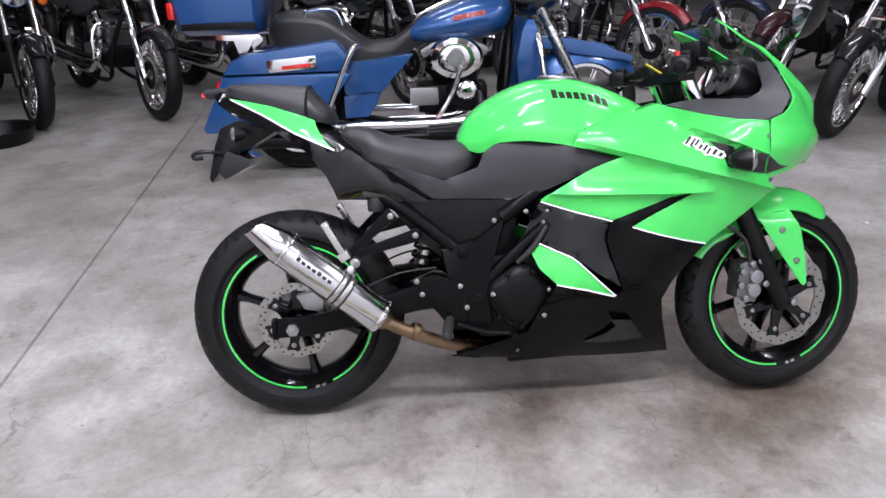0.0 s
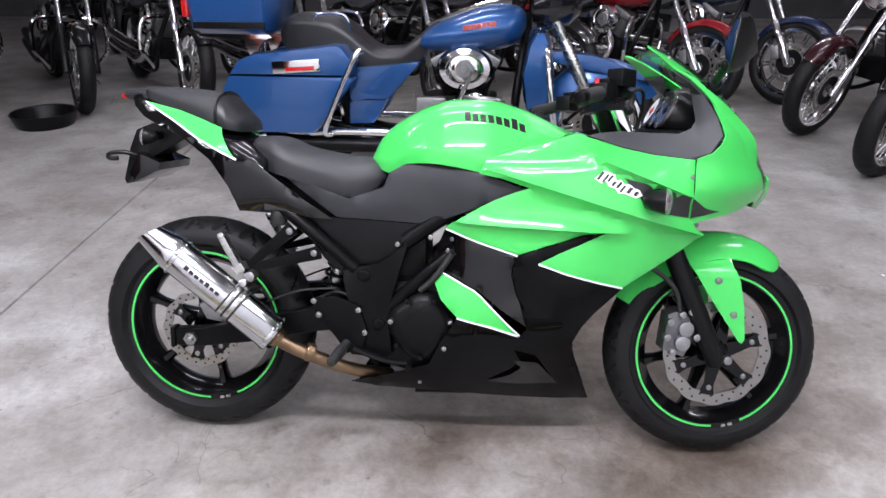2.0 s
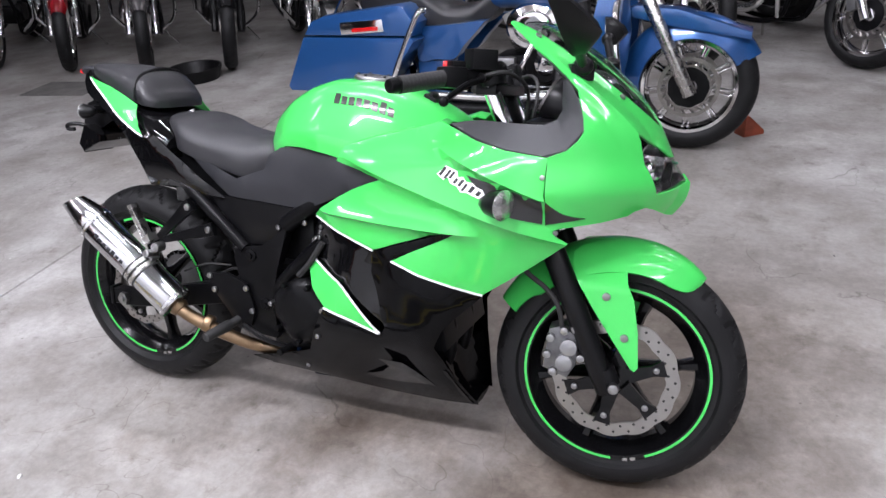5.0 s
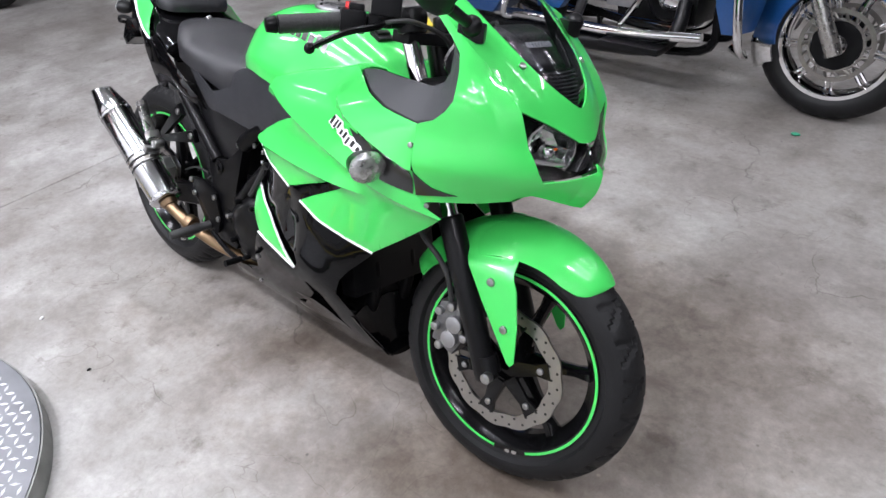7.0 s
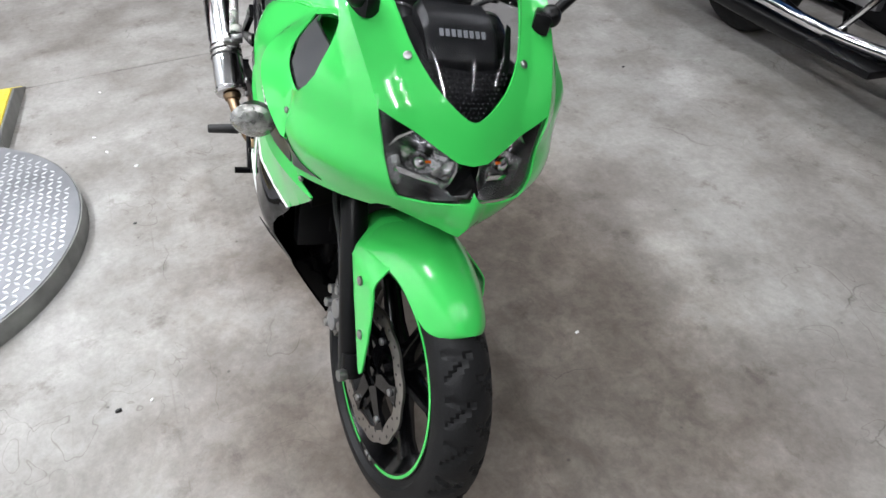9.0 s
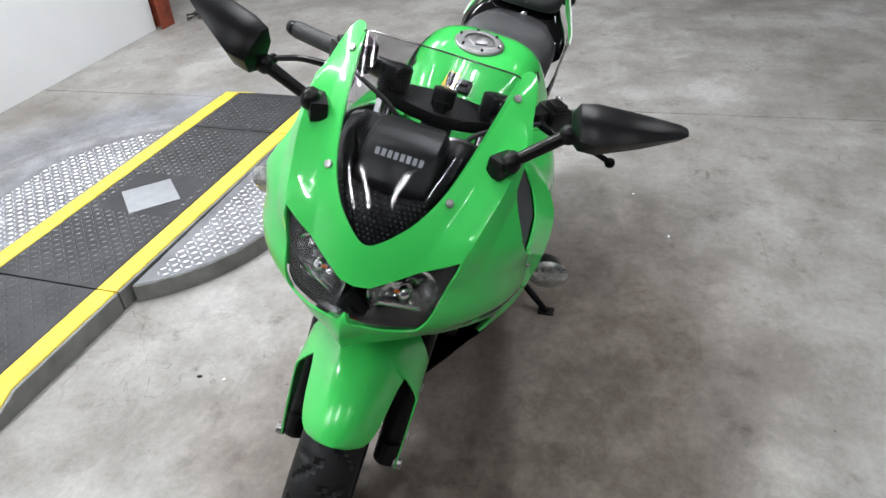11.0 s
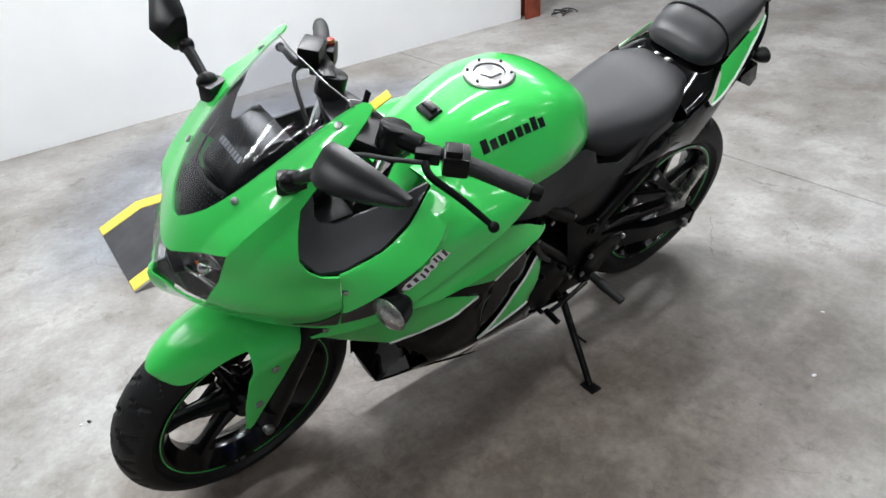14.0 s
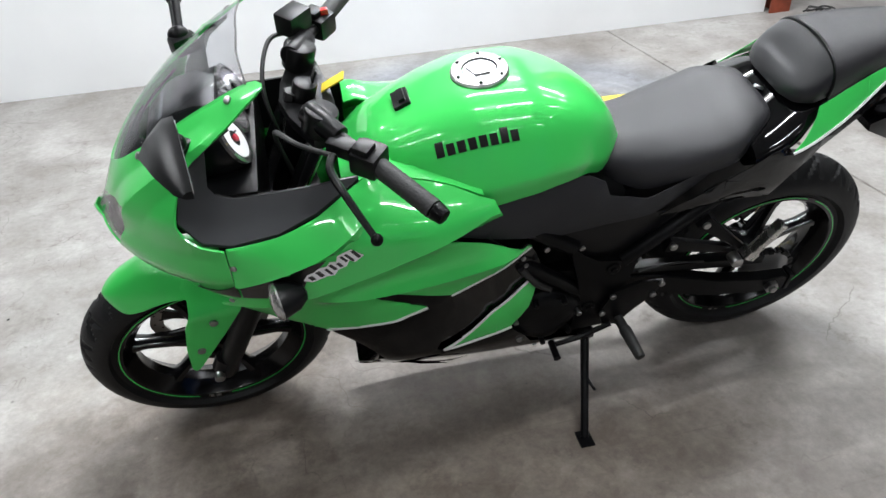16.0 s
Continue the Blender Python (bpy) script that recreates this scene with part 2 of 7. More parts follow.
    shade_band.inputs["From Min"].default_value, shade_band.inputs["From Max"].default_value = 0.5, 1.5
    nt.links.new(wob.outputs[0], shade_band.inputs["Value"])
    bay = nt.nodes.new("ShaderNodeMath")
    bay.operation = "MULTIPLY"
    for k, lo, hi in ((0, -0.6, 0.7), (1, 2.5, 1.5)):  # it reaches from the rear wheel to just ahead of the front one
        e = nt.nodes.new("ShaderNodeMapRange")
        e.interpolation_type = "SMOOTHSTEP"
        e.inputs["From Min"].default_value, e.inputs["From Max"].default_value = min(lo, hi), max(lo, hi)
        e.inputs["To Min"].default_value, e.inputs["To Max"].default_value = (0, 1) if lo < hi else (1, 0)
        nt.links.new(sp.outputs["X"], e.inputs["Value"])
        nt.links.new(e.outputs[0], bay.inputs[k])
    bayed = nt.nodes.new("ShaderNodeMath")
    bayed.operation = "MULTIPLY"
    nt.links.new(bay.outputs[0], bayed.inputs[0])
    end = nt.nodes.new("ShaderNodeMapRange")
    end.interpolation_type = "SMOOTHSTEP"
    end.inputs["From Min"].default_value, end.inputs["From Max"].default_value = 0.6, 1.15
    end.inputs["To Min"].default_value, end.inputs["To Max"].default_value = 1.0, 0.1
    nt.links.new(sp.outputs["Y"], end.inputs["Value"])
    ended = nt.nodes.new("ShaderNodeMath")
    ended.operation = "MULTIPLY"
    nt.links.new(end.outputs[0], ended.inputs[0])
    nt.links.new(shade_band.outputs[0], ended.inputs[1])
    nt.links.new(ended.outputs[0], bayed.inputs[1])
    # brown tone, darkened further to paint the motorcycle's shade on the floor
    grime_and_shade = ramp(bayed.outputs[0], 0.0, 1.0, (1, 1, 1), (0.56, 0.495, 0.44))
    col = blend("MULTIPLY", 1.0, col, grime_and_shade)
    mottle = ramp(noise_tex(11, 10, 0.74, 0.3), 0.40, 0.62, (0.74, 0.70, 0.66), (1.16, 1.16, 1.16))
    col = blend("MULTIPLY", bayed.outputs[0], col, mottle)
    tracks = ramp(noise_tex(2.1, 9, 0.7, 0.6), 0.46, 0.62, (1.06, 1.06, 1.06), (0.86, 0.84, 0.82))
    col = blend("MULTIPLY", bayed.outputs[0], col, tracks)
    v = nt.nodes.new("ShaderNodeTexVoronoi")
    v.inputs["Scale"].default_value = 9
    nt.links.new(tc.outputs["Object"], v.inputs["Vector"])
    specks = ramp(v.outputs["Distance"], 0.02, 0.05, (0.35, 0.34, 0.33), (1, 1, 1))
    col = blend("MULTIPLY", 0.8, col, specks)
    w = nt.nodes.new("ShaderNodeTexVoronoi")
    w.inputs["Scale"].default_value = 4.5
    mp = nt.nodes.new("ShaderNodeMapping")
    mp.inputs["Location"].default_value = (3.1, 1.7, 0)
    nt.links.new(tc.outputs["Object"], mp.inputs["Vector"])
    nt.links.new(mp.outputs["Vector"], w.inputs["Vector"])
    pale = ramp(w.outputs["Distance"], 0.012, 0.03, (1.7, 1.7, 1.7), (1, 1, 1))
    col = blend("MULTIPLY", 0.8, col, pale)
    ck = nt.nodes.new("ShaderNodeTexVoronoi")  # hairline cracks, here and there
    ck.feature = "DISTANCE_TO_EDGE"
    ck.inputs["Scale"].default_value = 1.6
    wv = nt.nodes.new("ShaderNodeVectorMath")
    wv.operation = "MULTIPLY_ADD"
    wn = nt.nodes.new("ShaderNodeTexNoise")
    wn.inputs["Scale"].default_value, wn.inputs["Detail"].default_value = 5.0, 5
    nt.links.new(tc.outputs["Object"], wn.inputs["Vector"])
    nt.links.new(wn.outputs["Color"], wv.inputs[0])
    wv.inputs[1].default_value = (0.22, 0.22, 0.0)
    nt.links.new(tc.outputs["Object"], wv.inputs[2])
    nt.links.new(wv.outputs["Vector"], ck.inputs["Vector"])
    line = ramp(ck.outputs["Distance"], 0.001, 0.0034, (0.46, 0.44, 0.42), (1, 1, 1))
    here = ramp(noise_tex(2.6, 3, 0.5), 0.54, 0.60, (0, 0, 0), (0.8, 0.8, 0.8))
    col = blend("MULTIPLY", here, col, line)
    def calc(op, a, c=None, clamp=False):
        q = nt.nodes.new("ShaderNodeMath")
        q.operation, q.use_clamp = op, clamp
        for k, v in ((0, a), (1, c)):
            if isinstance(v, (int, float)):
                q.inputs[k].default_value = v
            elif v is not None:
                nt.links.new(v, q.inputs[k])
        return q.outputs[0]

    # pale tyre marks round the turntable, on a bluish strip along the partition
    away = calc("SQRT", calc("ADD", calc("POWER", calc("SUBTRACT", sp.outputs["X"], TABLE[0]), 2.0), calc("POWER", calc("SUBTRACT", sp.outputs["Y"], TABLE[1]), 2.0)))
    away = calc("ADD", away, calc("MULTIPLY", calc("SUBTRACT", noise_tex(2.0, 3, 0.5), 0.5), 0.10))
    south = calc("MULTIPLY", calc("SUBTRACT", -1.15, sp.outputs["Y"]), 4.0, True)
    ring = None
    for radius, half_wide, share in TYRE_ARCS:
        one = calc("MULTIPLY", calc("SUBTRACT", 1.0, calc("DIVIDE", calc("ABSOLUTE", calc("SUBTRACT", away, radius)), half_wide), True), share)
        ring = one if ring is None else calc("MAXIMUM", ring, one)
    patchy = ramp(noise_tex(6.0, 6, 0.7), 0.36, 0.60, (0, 0, 0), (1, 1, 1))
    mark = calc("MULTIPLY", calc("MULTIPLY", ring, south), patchy)
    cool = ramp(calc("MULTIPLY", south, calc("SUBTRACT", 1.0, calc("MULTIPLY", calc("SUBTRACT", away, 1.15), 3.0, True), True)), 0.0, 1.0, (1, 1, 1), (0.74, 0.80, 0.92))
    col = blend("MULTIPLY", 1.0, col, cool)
    col = blend("MULTIPLY", 1.0, col, ramp(mark, 0.0, 1.0, (1, 1, 1), (1.75, 1.70, 1.58)))
    curl = calc("ABSOLUTE", calc("SUBTRACT", noise_tex(3.2, 2, 0.5, 1.4), 0.5))
    curl = ramp(curl, 0.0012, 0.003, (0.62, 0.59, 0.56), (1, 1, 1))
    rubbed = ramp(noise_tex(1.3, 4, 0.6), 0.50, 0.60, (0, 0, 0), (0.9, 0.9, 0.9))
    col = blend("MULTIPLY", rubbed, col, curl)
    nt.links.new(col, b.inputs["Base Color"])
    rr = nt.nodes.new("ShaderNodeMapRange")
    rr.inputs["To Min"].default_value, rr.inputs["To Max"].default_value = 0.38, 0.68
    nt.links.new(noise_tex(3.1, 6, 0.6), rr.inputs["Value"])
    nt.links.new(rr.outputs[0], b.inputs["Roughness"])
    k = nt.nodes.new("ShaderNodeBump")
    k.inputs["Strength"].default_value, k.inputs["Distance"].default_value = 0.25, 0.003
    nt.links.new(noise_tex(38, 6, 0.65), k.inputs["Height"])
    nt.links.new(k.outputs["Normal"], b.inputs["Normal"])
    return m


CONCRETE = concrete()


# ---- mesh tools ----
def link_mesh(name, bm, material, parent=None, label="", sharp=38.0):
    bmesh.ops.recalc_face_normals(bm, faces=bm.faces[:])
    me = bpy.data.meshes.new(name)
    bm.to_mesh(me)
    bm.free()
    me.materials.append(material)
    for p in me.polygons:
        p.use_smooth = True
    me.set_sharp_from_angle(angle=radians(sharp))
    ob = new(name, me)
    if parent is not None:
        ob.parent = parent
    if label:
        ob["label"] = label
    return ob


def part(name, bm, material, parent, label="", sharp=38.0):
    return link_mesh(name, bm, material, parent, label, sharp)


def thing(name, m, label, category, group="", kind=""):
    ob = new(name)
    ob.empty_display_size = 0.1
    ob.matrix_basis = m
    return tagged(ob, label, category, group, kind)


def bm_new():
    return bmesh.new()


def frame_of(d):
    d = Vector(d).normalized()
    a = Vector((0, 0, 1)) if abs(d.z) < 0.9 else Vector((1, 0, 0))
    u = d.cross(a).normalized()
    return u, d.cross(u).normalized()


def ring_loft(bm, rings, caps=True, closed=True):
    """Skins a list of rings of points, all of one length."""
    vs = [[bm.verts.new(p) for p in r] for r in rings]
    n = len(vs[0])
    for a, b in zip(vs, vs[1:]):
        for i in range(n if closed else n - 1):
            j = (i + 1) % n
            bm.faces.new((a[i], a[j], b[j], b[i]))
    if caps and closed:
        bm.faces.new(vs[0][::-1])
        bm.faces.new(vs[-1])
    return vs


def cyl(bm, a, b, r, r2=None, seg=14, bev=0.0):
    a, b = Vector(a), Vector(b)
    r2 = r if r2 is None else r2
    u, w = frame_of(b - a)
    d = (b - a)
    stops = [(0.0, r, r2)]
    rings = []
    e = min(bev, 0.45 * d.length)
    prof = [(0, r), (d.length, r2)]
    if bev:
        prof = [(0, r - e), (e * 0.3, r - e * 0.3), (e, r), (d.length - e, r2), (d.length - e * 0.3, r2 - e * 0.3), (d.length, r2 - e)]
    dn = d.normalized()
    for s, q in prof:
        rings.append([a + dn * s + (u * math.cos(t) + w * math.sin(t)) * q for t in (2 * math.pi * i / seg for i in range(seg))])
    ring_loft(bm, rings)


def smooth_line(pts, per=6):
    pts = [Vector(p) for p in pts]
    if len(pts) < 3:
        return pts
    out = []
    for i in range(len(pts) - 1):
        p0, p1, p2, p3 = pts[max(i - 1, 0)], pts[i], pts[i + 1], pts[min(i + 2, len(pts) - 1)]
        for k in range(per):
            t = k / per
            out.append(0.5 * ((2 * p1) + (p2 - p0) * t + (2 * p0 - 5 * p1 + 4 * p2 - p3) * t * t + (3 * p1 - p0 - 3 * p2 + p3) * t ** 3))
    return out + [pts[-1]]


def tube(bm, pts, r, seg=8, per=6, r2=None):
    line = smooth_line(pts, per)
    rings, u = [], None
    for i, p in enumerate(line):
        d = (line[min(i + 1, len(line) - 1)] - line[max(i - 1, 0)]).normalized()
        if u is None:
            u = frame_of(d)[0]
        u = (u - d * u.dot(d)).normalized()
        w = d.cross(u)
        q = r if r2 is None else r + (r2 - r) * i / (len(line) - 1)
        rings.append([p + (u * math.cos(t) + w * math.sin(t)) * q for t in (2 * math.pi * k / seg for k in range(seg))])
    ring_loft(bm, rings)


def box(bm, c, size, rot=(0, 0, 0), bev=0.004):
    made = bmesh.ops.create_cube(bm, size=1.0)["verts"]
    m = Matrix.LocRotScale(Vector(c), Euler([radians(a) for a in rot]), Vector(size))
    bmesh.ops.transform(bm, matrix=m, verts=made)
    if bev:
        edges = list({e for v in made for e in v.link_edges})
        bmesh.ops.bevel(bm, geom=edges, offset=min(bev, 0.45 * min(size)), segments=2, profile=0.7, affect="EDGES")


def prism(bm, outline, y0, y1, bev=0.003, slope=None):
    """A plate: the outline (x, z) carried from y0 to y1. slope(x, z) adds to y."""
    f = slope or (lambda x, z: 0.0)
    a = [bm.verts.new((x, y0 + f(x, z), z)) for x, z in outline]
    b = [bm.verts.new((x, y1 + f(x, z), z)) for x, z in outline]
    n = len(a)
    fa, fb = bm.faces.new(a), bm.faces.new(b[::-1])
    for i in range(n):
        bm.faces.new((a[i], b[i], b[(i + 1) % n], a[(i + 1) % n]))
    if bev:
        edges = list(set(fa.edges) | set(fb.edges))
        bmesh.ops.bevel(bm, geom=edges, offset=bev, segments=2, profile=0.7, affect="EDGES", clamp_overlap=True)


def lathe(bm, prof, c=(0, 0, 0), seg=64, t0=0.0, t1=360.0, shape=None):
    """Turns the closed profile (r, y) round the y axis through c."""
    full = abs(t1 - t0 - 360) < 1e-6
    n = seg if full else seg + 1
    rings = []
    for i in range(n):
        t = radians(t0 + (t1 - t0) * i / seg)
        row = []
        for k, (r, y) in enumerate(prof):
            q = r + (shape(t, k, y) if shape else 0.0)
            row.append((c[0] + q * math.cos(t), c[1] + y, c[2] + q * math.sin(t)))
        rings.append(row)
    vs = [[bm.verts.new(p) for p in r] for r in rings]
    m = len(prof)
    for i in range(n if full else n - 1):
        a, b = vs[i], vs[(i + 1) % n]
        for k in range(m):
            j = (k + 1) % m
            bm.faces.new((a[k], a[j], b[j], b[k]))
    if not full:
        bm.faces.new(vs[0][::-1])
        bm.faces.new(vs[-1])


def ball(bm, c, r, scale=(1, 1, 1), seg=16, rot=(0, 0, 0)):
    made = bmesh.ops.create_uvsphere(bm, u_segments=seg, v_segments=seg // 2 + 1, radius=r)["verts"]
    bmesh.ops.transform(bm, matrix=Matrix.LocRotScale(Vector(c), Euler([radians(a) for a in rot]), Vector(scale)), verts=made)


def sheet(bm, outline, fmap, thick, step=0.03, mirror=False, edge=0.0022, lift=0.0, cuts=()):
    """A curved shell: the flat outline (u, v), cut into a net, is laid on fmap(u, v), and thickened inward."""
    flat = bmesh.new()
    flat.faces.new([flat.verts.new((u, v, 0)) for u, v in outline])
    us, vs = [p[0] for p in outline], [p[1] for p in outline]
    for lo, hi, axis in ((min(us), max(us), 0), (min(vs), max(vs), 1)):
        n = max(1, int(round((hi - lo) / step)))
        for i in range(1, n):
            co, no = [0, 0, 0], [0, 0, 0]
            co[axis], no[axis] = lo + (hi - lo) * i / n, 1
            bmesh.ops.bisect_plane(flat, geom=flat.verts[:] + flat.edges[:] + flat.faces[:], plane_co=co, plane_no=no, dist=1e-6)
    for (u0, v0), (u1, v1) in cuts:  # edges along the ridges
        bmesh.ops.bisect_plane(flat, geom=flat.verts[:] + flat.edges[:] + flat.faces[:], plane_co=(u0, v0, 0), plane_no=(v0 - v1, u1 - u0, 0), dist=1e-5)
    bmesh.ops.triangulate(flat, faces=flat.faces[:])
    flat.verts.index_update()
    h = 0.004
    front, back = [], []
    rim = {v for e in flat.edges if e.is_boundary for v in e.verts}
    for v in flat.verts:
        u, w = v.co.x, v.co.y
        p = Vector(fmap(u, w))
        nn = (Vector(fmap(u + h, w)) - Vector(fmap(u - h, w))).cross(Vector(fmap(u, w + h)) - Vector(fmap(u, w - h)))
        nn = nn.normalized() if nn.length > 1e-12 else Vector((0, 1, 0))
        q = p + nn * (lift - (edge if v in rim else 0.0))
        r = p + nn * (lift - thick)
        if mirror:
            q.y, r.y = -q.y, -r.y
        front.append(bm.verts.new(q))
        back.append(bm.verts.new(r))
    for f in flat.faces:
        k = [v.index for v in f.verts]
        bm.faces.new([front[i] for i in k])
        bm.faces.new([back[i] for i in k[::-1]])
    for e in flat.edges:
        if e.is_boundary:
            i, j = e.verts[0].index, e.verts[1].index
            bm.faces.new((front[i], front[j], back[j], back[i]))
    flat.free()


def curve(x, xs, ys):
    """A smooth curve through (xs, ys)."""
    if x <= xs[0]:
        return ys[0]
    if x >= xs[-1]:
        return ys[-1]
    i = max(k for k in range(len(xs) - 1) if xs[k] <= x)
    hgt = xs[i + 1] - xs[i]

    def slope(k):
        if k == 0 or k == len(xs) - 1:
            return 0.0 if k else (ys[1] - ys[0]) / (xs[1] - xs[0])
        a, b = (ys[k] - ys[k - 1]) / (xs[k] - xs[k - 1]), (ys[k + 1] - ys[k]) / (xs[k + 1] - xs[k])
        return 0.0 if a * b <= 0 else 2 * a * b / (a + b)
    t = (x - xs[i]) / hgt
    return (ys[i] * (1 + 2 * t) * (1 - t) ** 2 + hgt * slope(i) * t * (1 - t) ** 2 + ys[i + 1] * t * t * (3 - 2 * t) - hgt * slope(i + 1) * t * t * (1 - t))


def ridge(x, z, a, b, high, up, down):
    """A sharp ridge along a-b, with a broad upper and a narrow lower flank."""
    ax, az, bx, bz = *a, *b
    n = math.hypot(bx - ax, bz - az)
    t = ((x - ax) * (bx - ax) + (z - az) * (bz - az)) / n ** 2
    d = ((z - az) * (bx - ax) - (x - ax) * (bz - az)) / n
    ends = max(0.0, min(1.0, 4 * min(t, 1 - t)))
    fall = max(0.0, 1 - (d / up if d > 0 else -d / down)) ** 1.7
    return high * ends * (2 - ends) * fall


def crease(x, z, a, b, high, wide):
    ax, az, bx, bz = *a, *b
    t = max(0.0, min(1.0, ((x - ax) * (bx - ax) + (z - az) * (bz - az)) / ((bx - ax) ** 2 + (bz - az) ** 2)))
    d = math.hypot(x - ax - t * (bx - ax), z - az - t * (bz - az))
    ends = min(1.0, 5 * min(t, 1 - t))
    return high * ends * (2 - ends) * max(0.0, 1 - d / wide)


# ---- the hall ----
def structure(name, bm, material, label, m=ROOM, category="", sharp=30.0):
    ob = link_mesh(name, bm, material, None, "", sharp)
    ob.matrix_basis = m
    return tagged(ob, label, category or name.split("_")[0], kind="structure")


bm = bm_new()  # one slab sheet with a sawn joint
prof = [(-12, 0), (-1.013, 0), (-1.011, -0.003), (-1.010, -0.012), (-1.003, -0.012), (-1.002, -0.003), (-1.000, 0), (12, 0), (12, -0.15), (-12, -0.15)]
ring_loft(bm, [[(x, y, z) for x, z in prof] for y in (-12, 12)])
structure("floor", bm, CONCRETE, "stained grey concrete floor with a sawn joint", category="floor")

bm = bm_new()
box(bm, (3.54, -2.867, 2.0), (11.2, 0.2, 4.0), bev=0.004)
structure("wall_south", bm, WALL_WHITE, "plain white painted partition wall", WALL)
bm = bm_new()
box(bm, (0, 9.1, 2.0), (24, 0.2, 4.0), bev=0)
structure("wall_north", bm, DARK_WALL, "dark block wall behind the parked motorcycles")
bm = bm_new()
box(bm, (-9.1, 0, 2.0), (0.2, 24, 4.0), bev=0)
structure("wall_west", bm, DARK_WALL, "dark block wall")
bm = bm_new()
box(bm, (9.1, 0, 2.0), (0.2, 24, 4.0), bev=0)
structure("wall_east", bm, DARK_WALL, "dark block wall")
bm = bm_new()
box(bm, (-5.5, -9.1, 2.0), (7.2, 0.2, 4.0), bev=0)
structure("wall_back", bm, DARK_WALL, "dark block wall")
bm = bm_new()
box(bm, (0, 0, 4.1), (24, 24, 0.2), bev=0)
structure("ceiling", bm, CEILING, "plain dull hall ceiling")

bm = bm_new()  # steel column at the end of the partition
for y in (-2.94, -2.72):
    box(bm, (-2.14, y, 2.0), (0.15, 0.014, 4.0), bev=0.002)
box(bm, (-2.14, -2.83, 2.0), (0.012, 0.205, 4.0), bev=0.002)
post = structure("post", bm, RUST_RED, "red oxide painted steel column at the wall end", WALL, category="post")


def ceiling_light(x, y, power):
    m = ROOM @ pose(x, y, 3.55)
    f = thing("ceiling_light", m, "long white fluorescent strip light under the ceiling", "ceiling light", "strip lights")
    b = bm_new()
    box(b, (0, 0, 0.06), (1.7, 0.2, 0.06), bev=0.01)
    part("housing", b, WALL_WHITE, f)
    for q in (-0.6, 0.6):
        b = bm_new()
        cyl(b, (q, 0, 0.08), (q, 0, 0.46), 0.008, seg=8)
        part("hanger_rod", b, STEEL, f)
    for s in (-0.06, 0.06):
        b = bm_new()
        cyl(b, (-0.8, s, 0.0), (0.8, s, 0.0), 0.014, seg=10)
        part("tube", b, LAMP_GLOW, f)
    d = bpy.data.lights.new("strip_glow", "AREA")
    d.shape, d.size, d.size_y, d.energy, d.color = "RECTANGLE", 1.6, 0.025, power, (0.97, 0.985, 1.0)
    o = new("strip_glow", d)
    o.matrix_basis = m @ pose(0, 0, -0.03)


# strongest over the partition's side, weak over the aisle
for y, powers in ((-1.7, (76, 126, 56)), (-0.8, (12, 36, 18)), (0.6, (10, 46, 22)), (2.6, (6, 30, 24)), (5.4, (3, 17, 24))):
    for x, power in zip((-2.7, 0.2, 3.6), powers):
        ceiling_light(x, y, power)


# turntable platform with a drive-over ramp
def tread_bars(bm, keep, top, pitch=0.027, size=(0.027, 0.0095, 0.0028), span=((-0.5, 1.0), (-2.2, -0.6))):
    """Raised lozenges of tread plate, crosswise in turn."""
    (xa, xb), (ya, yb) = span
    nx, ny = int((xb - xa) / pitch), int((yb - ya) / pitch)
    for i in range(nx):
        for j in range(ny):
            x, y = xa + (i + 0.5) * pitch, ya + (j + 0.5) * pitch
            if not keep(x, y):
                continue
            a = radians(45 if (i + j) % 2 else -45)
            ux, uy = math.cos(a) * size[0] / 2, math.sin(a) * size[0] / 2
            vx, vy = -math.sin(a) * size[1] / 2, math.cos(a) * size[1] / 2
            z = top(x, y)
            base = [bm.verts.new((x + sx * ux + sy * vx, y + sx * uy + sy * vy, z)) for sx, sy in ((-1, 0), (0, -1), (1, 0), (0, 1))]
            up = bm.verts.new((x, y, z + size[2]))
            for k in range(4):
                bm.faces.new((base[k], base[(k + 1) % 4], up))


CX, CY, CR, PH = 0.235, -1.295, 0.640, 0.066
RY0, RY1 = -1.571, -0.963
XA, XB, XC, XD, XE, XF = -0.95, -0.79, -0.362, 0.850, 1.288, 1.458   # ramp ends, crests and seams


def ramp_top(x):
    return curve(x, [XA, XB, XC, XD, XE, XF], [0.006, PH + 0.006, PH + 0.008, PH + 0.008, PH + 0.006, 0.006])


platform = thing("turntable_platform", pose(0, 0, 0), "round aluminium tread plate platform on the concrete floor", "platform")
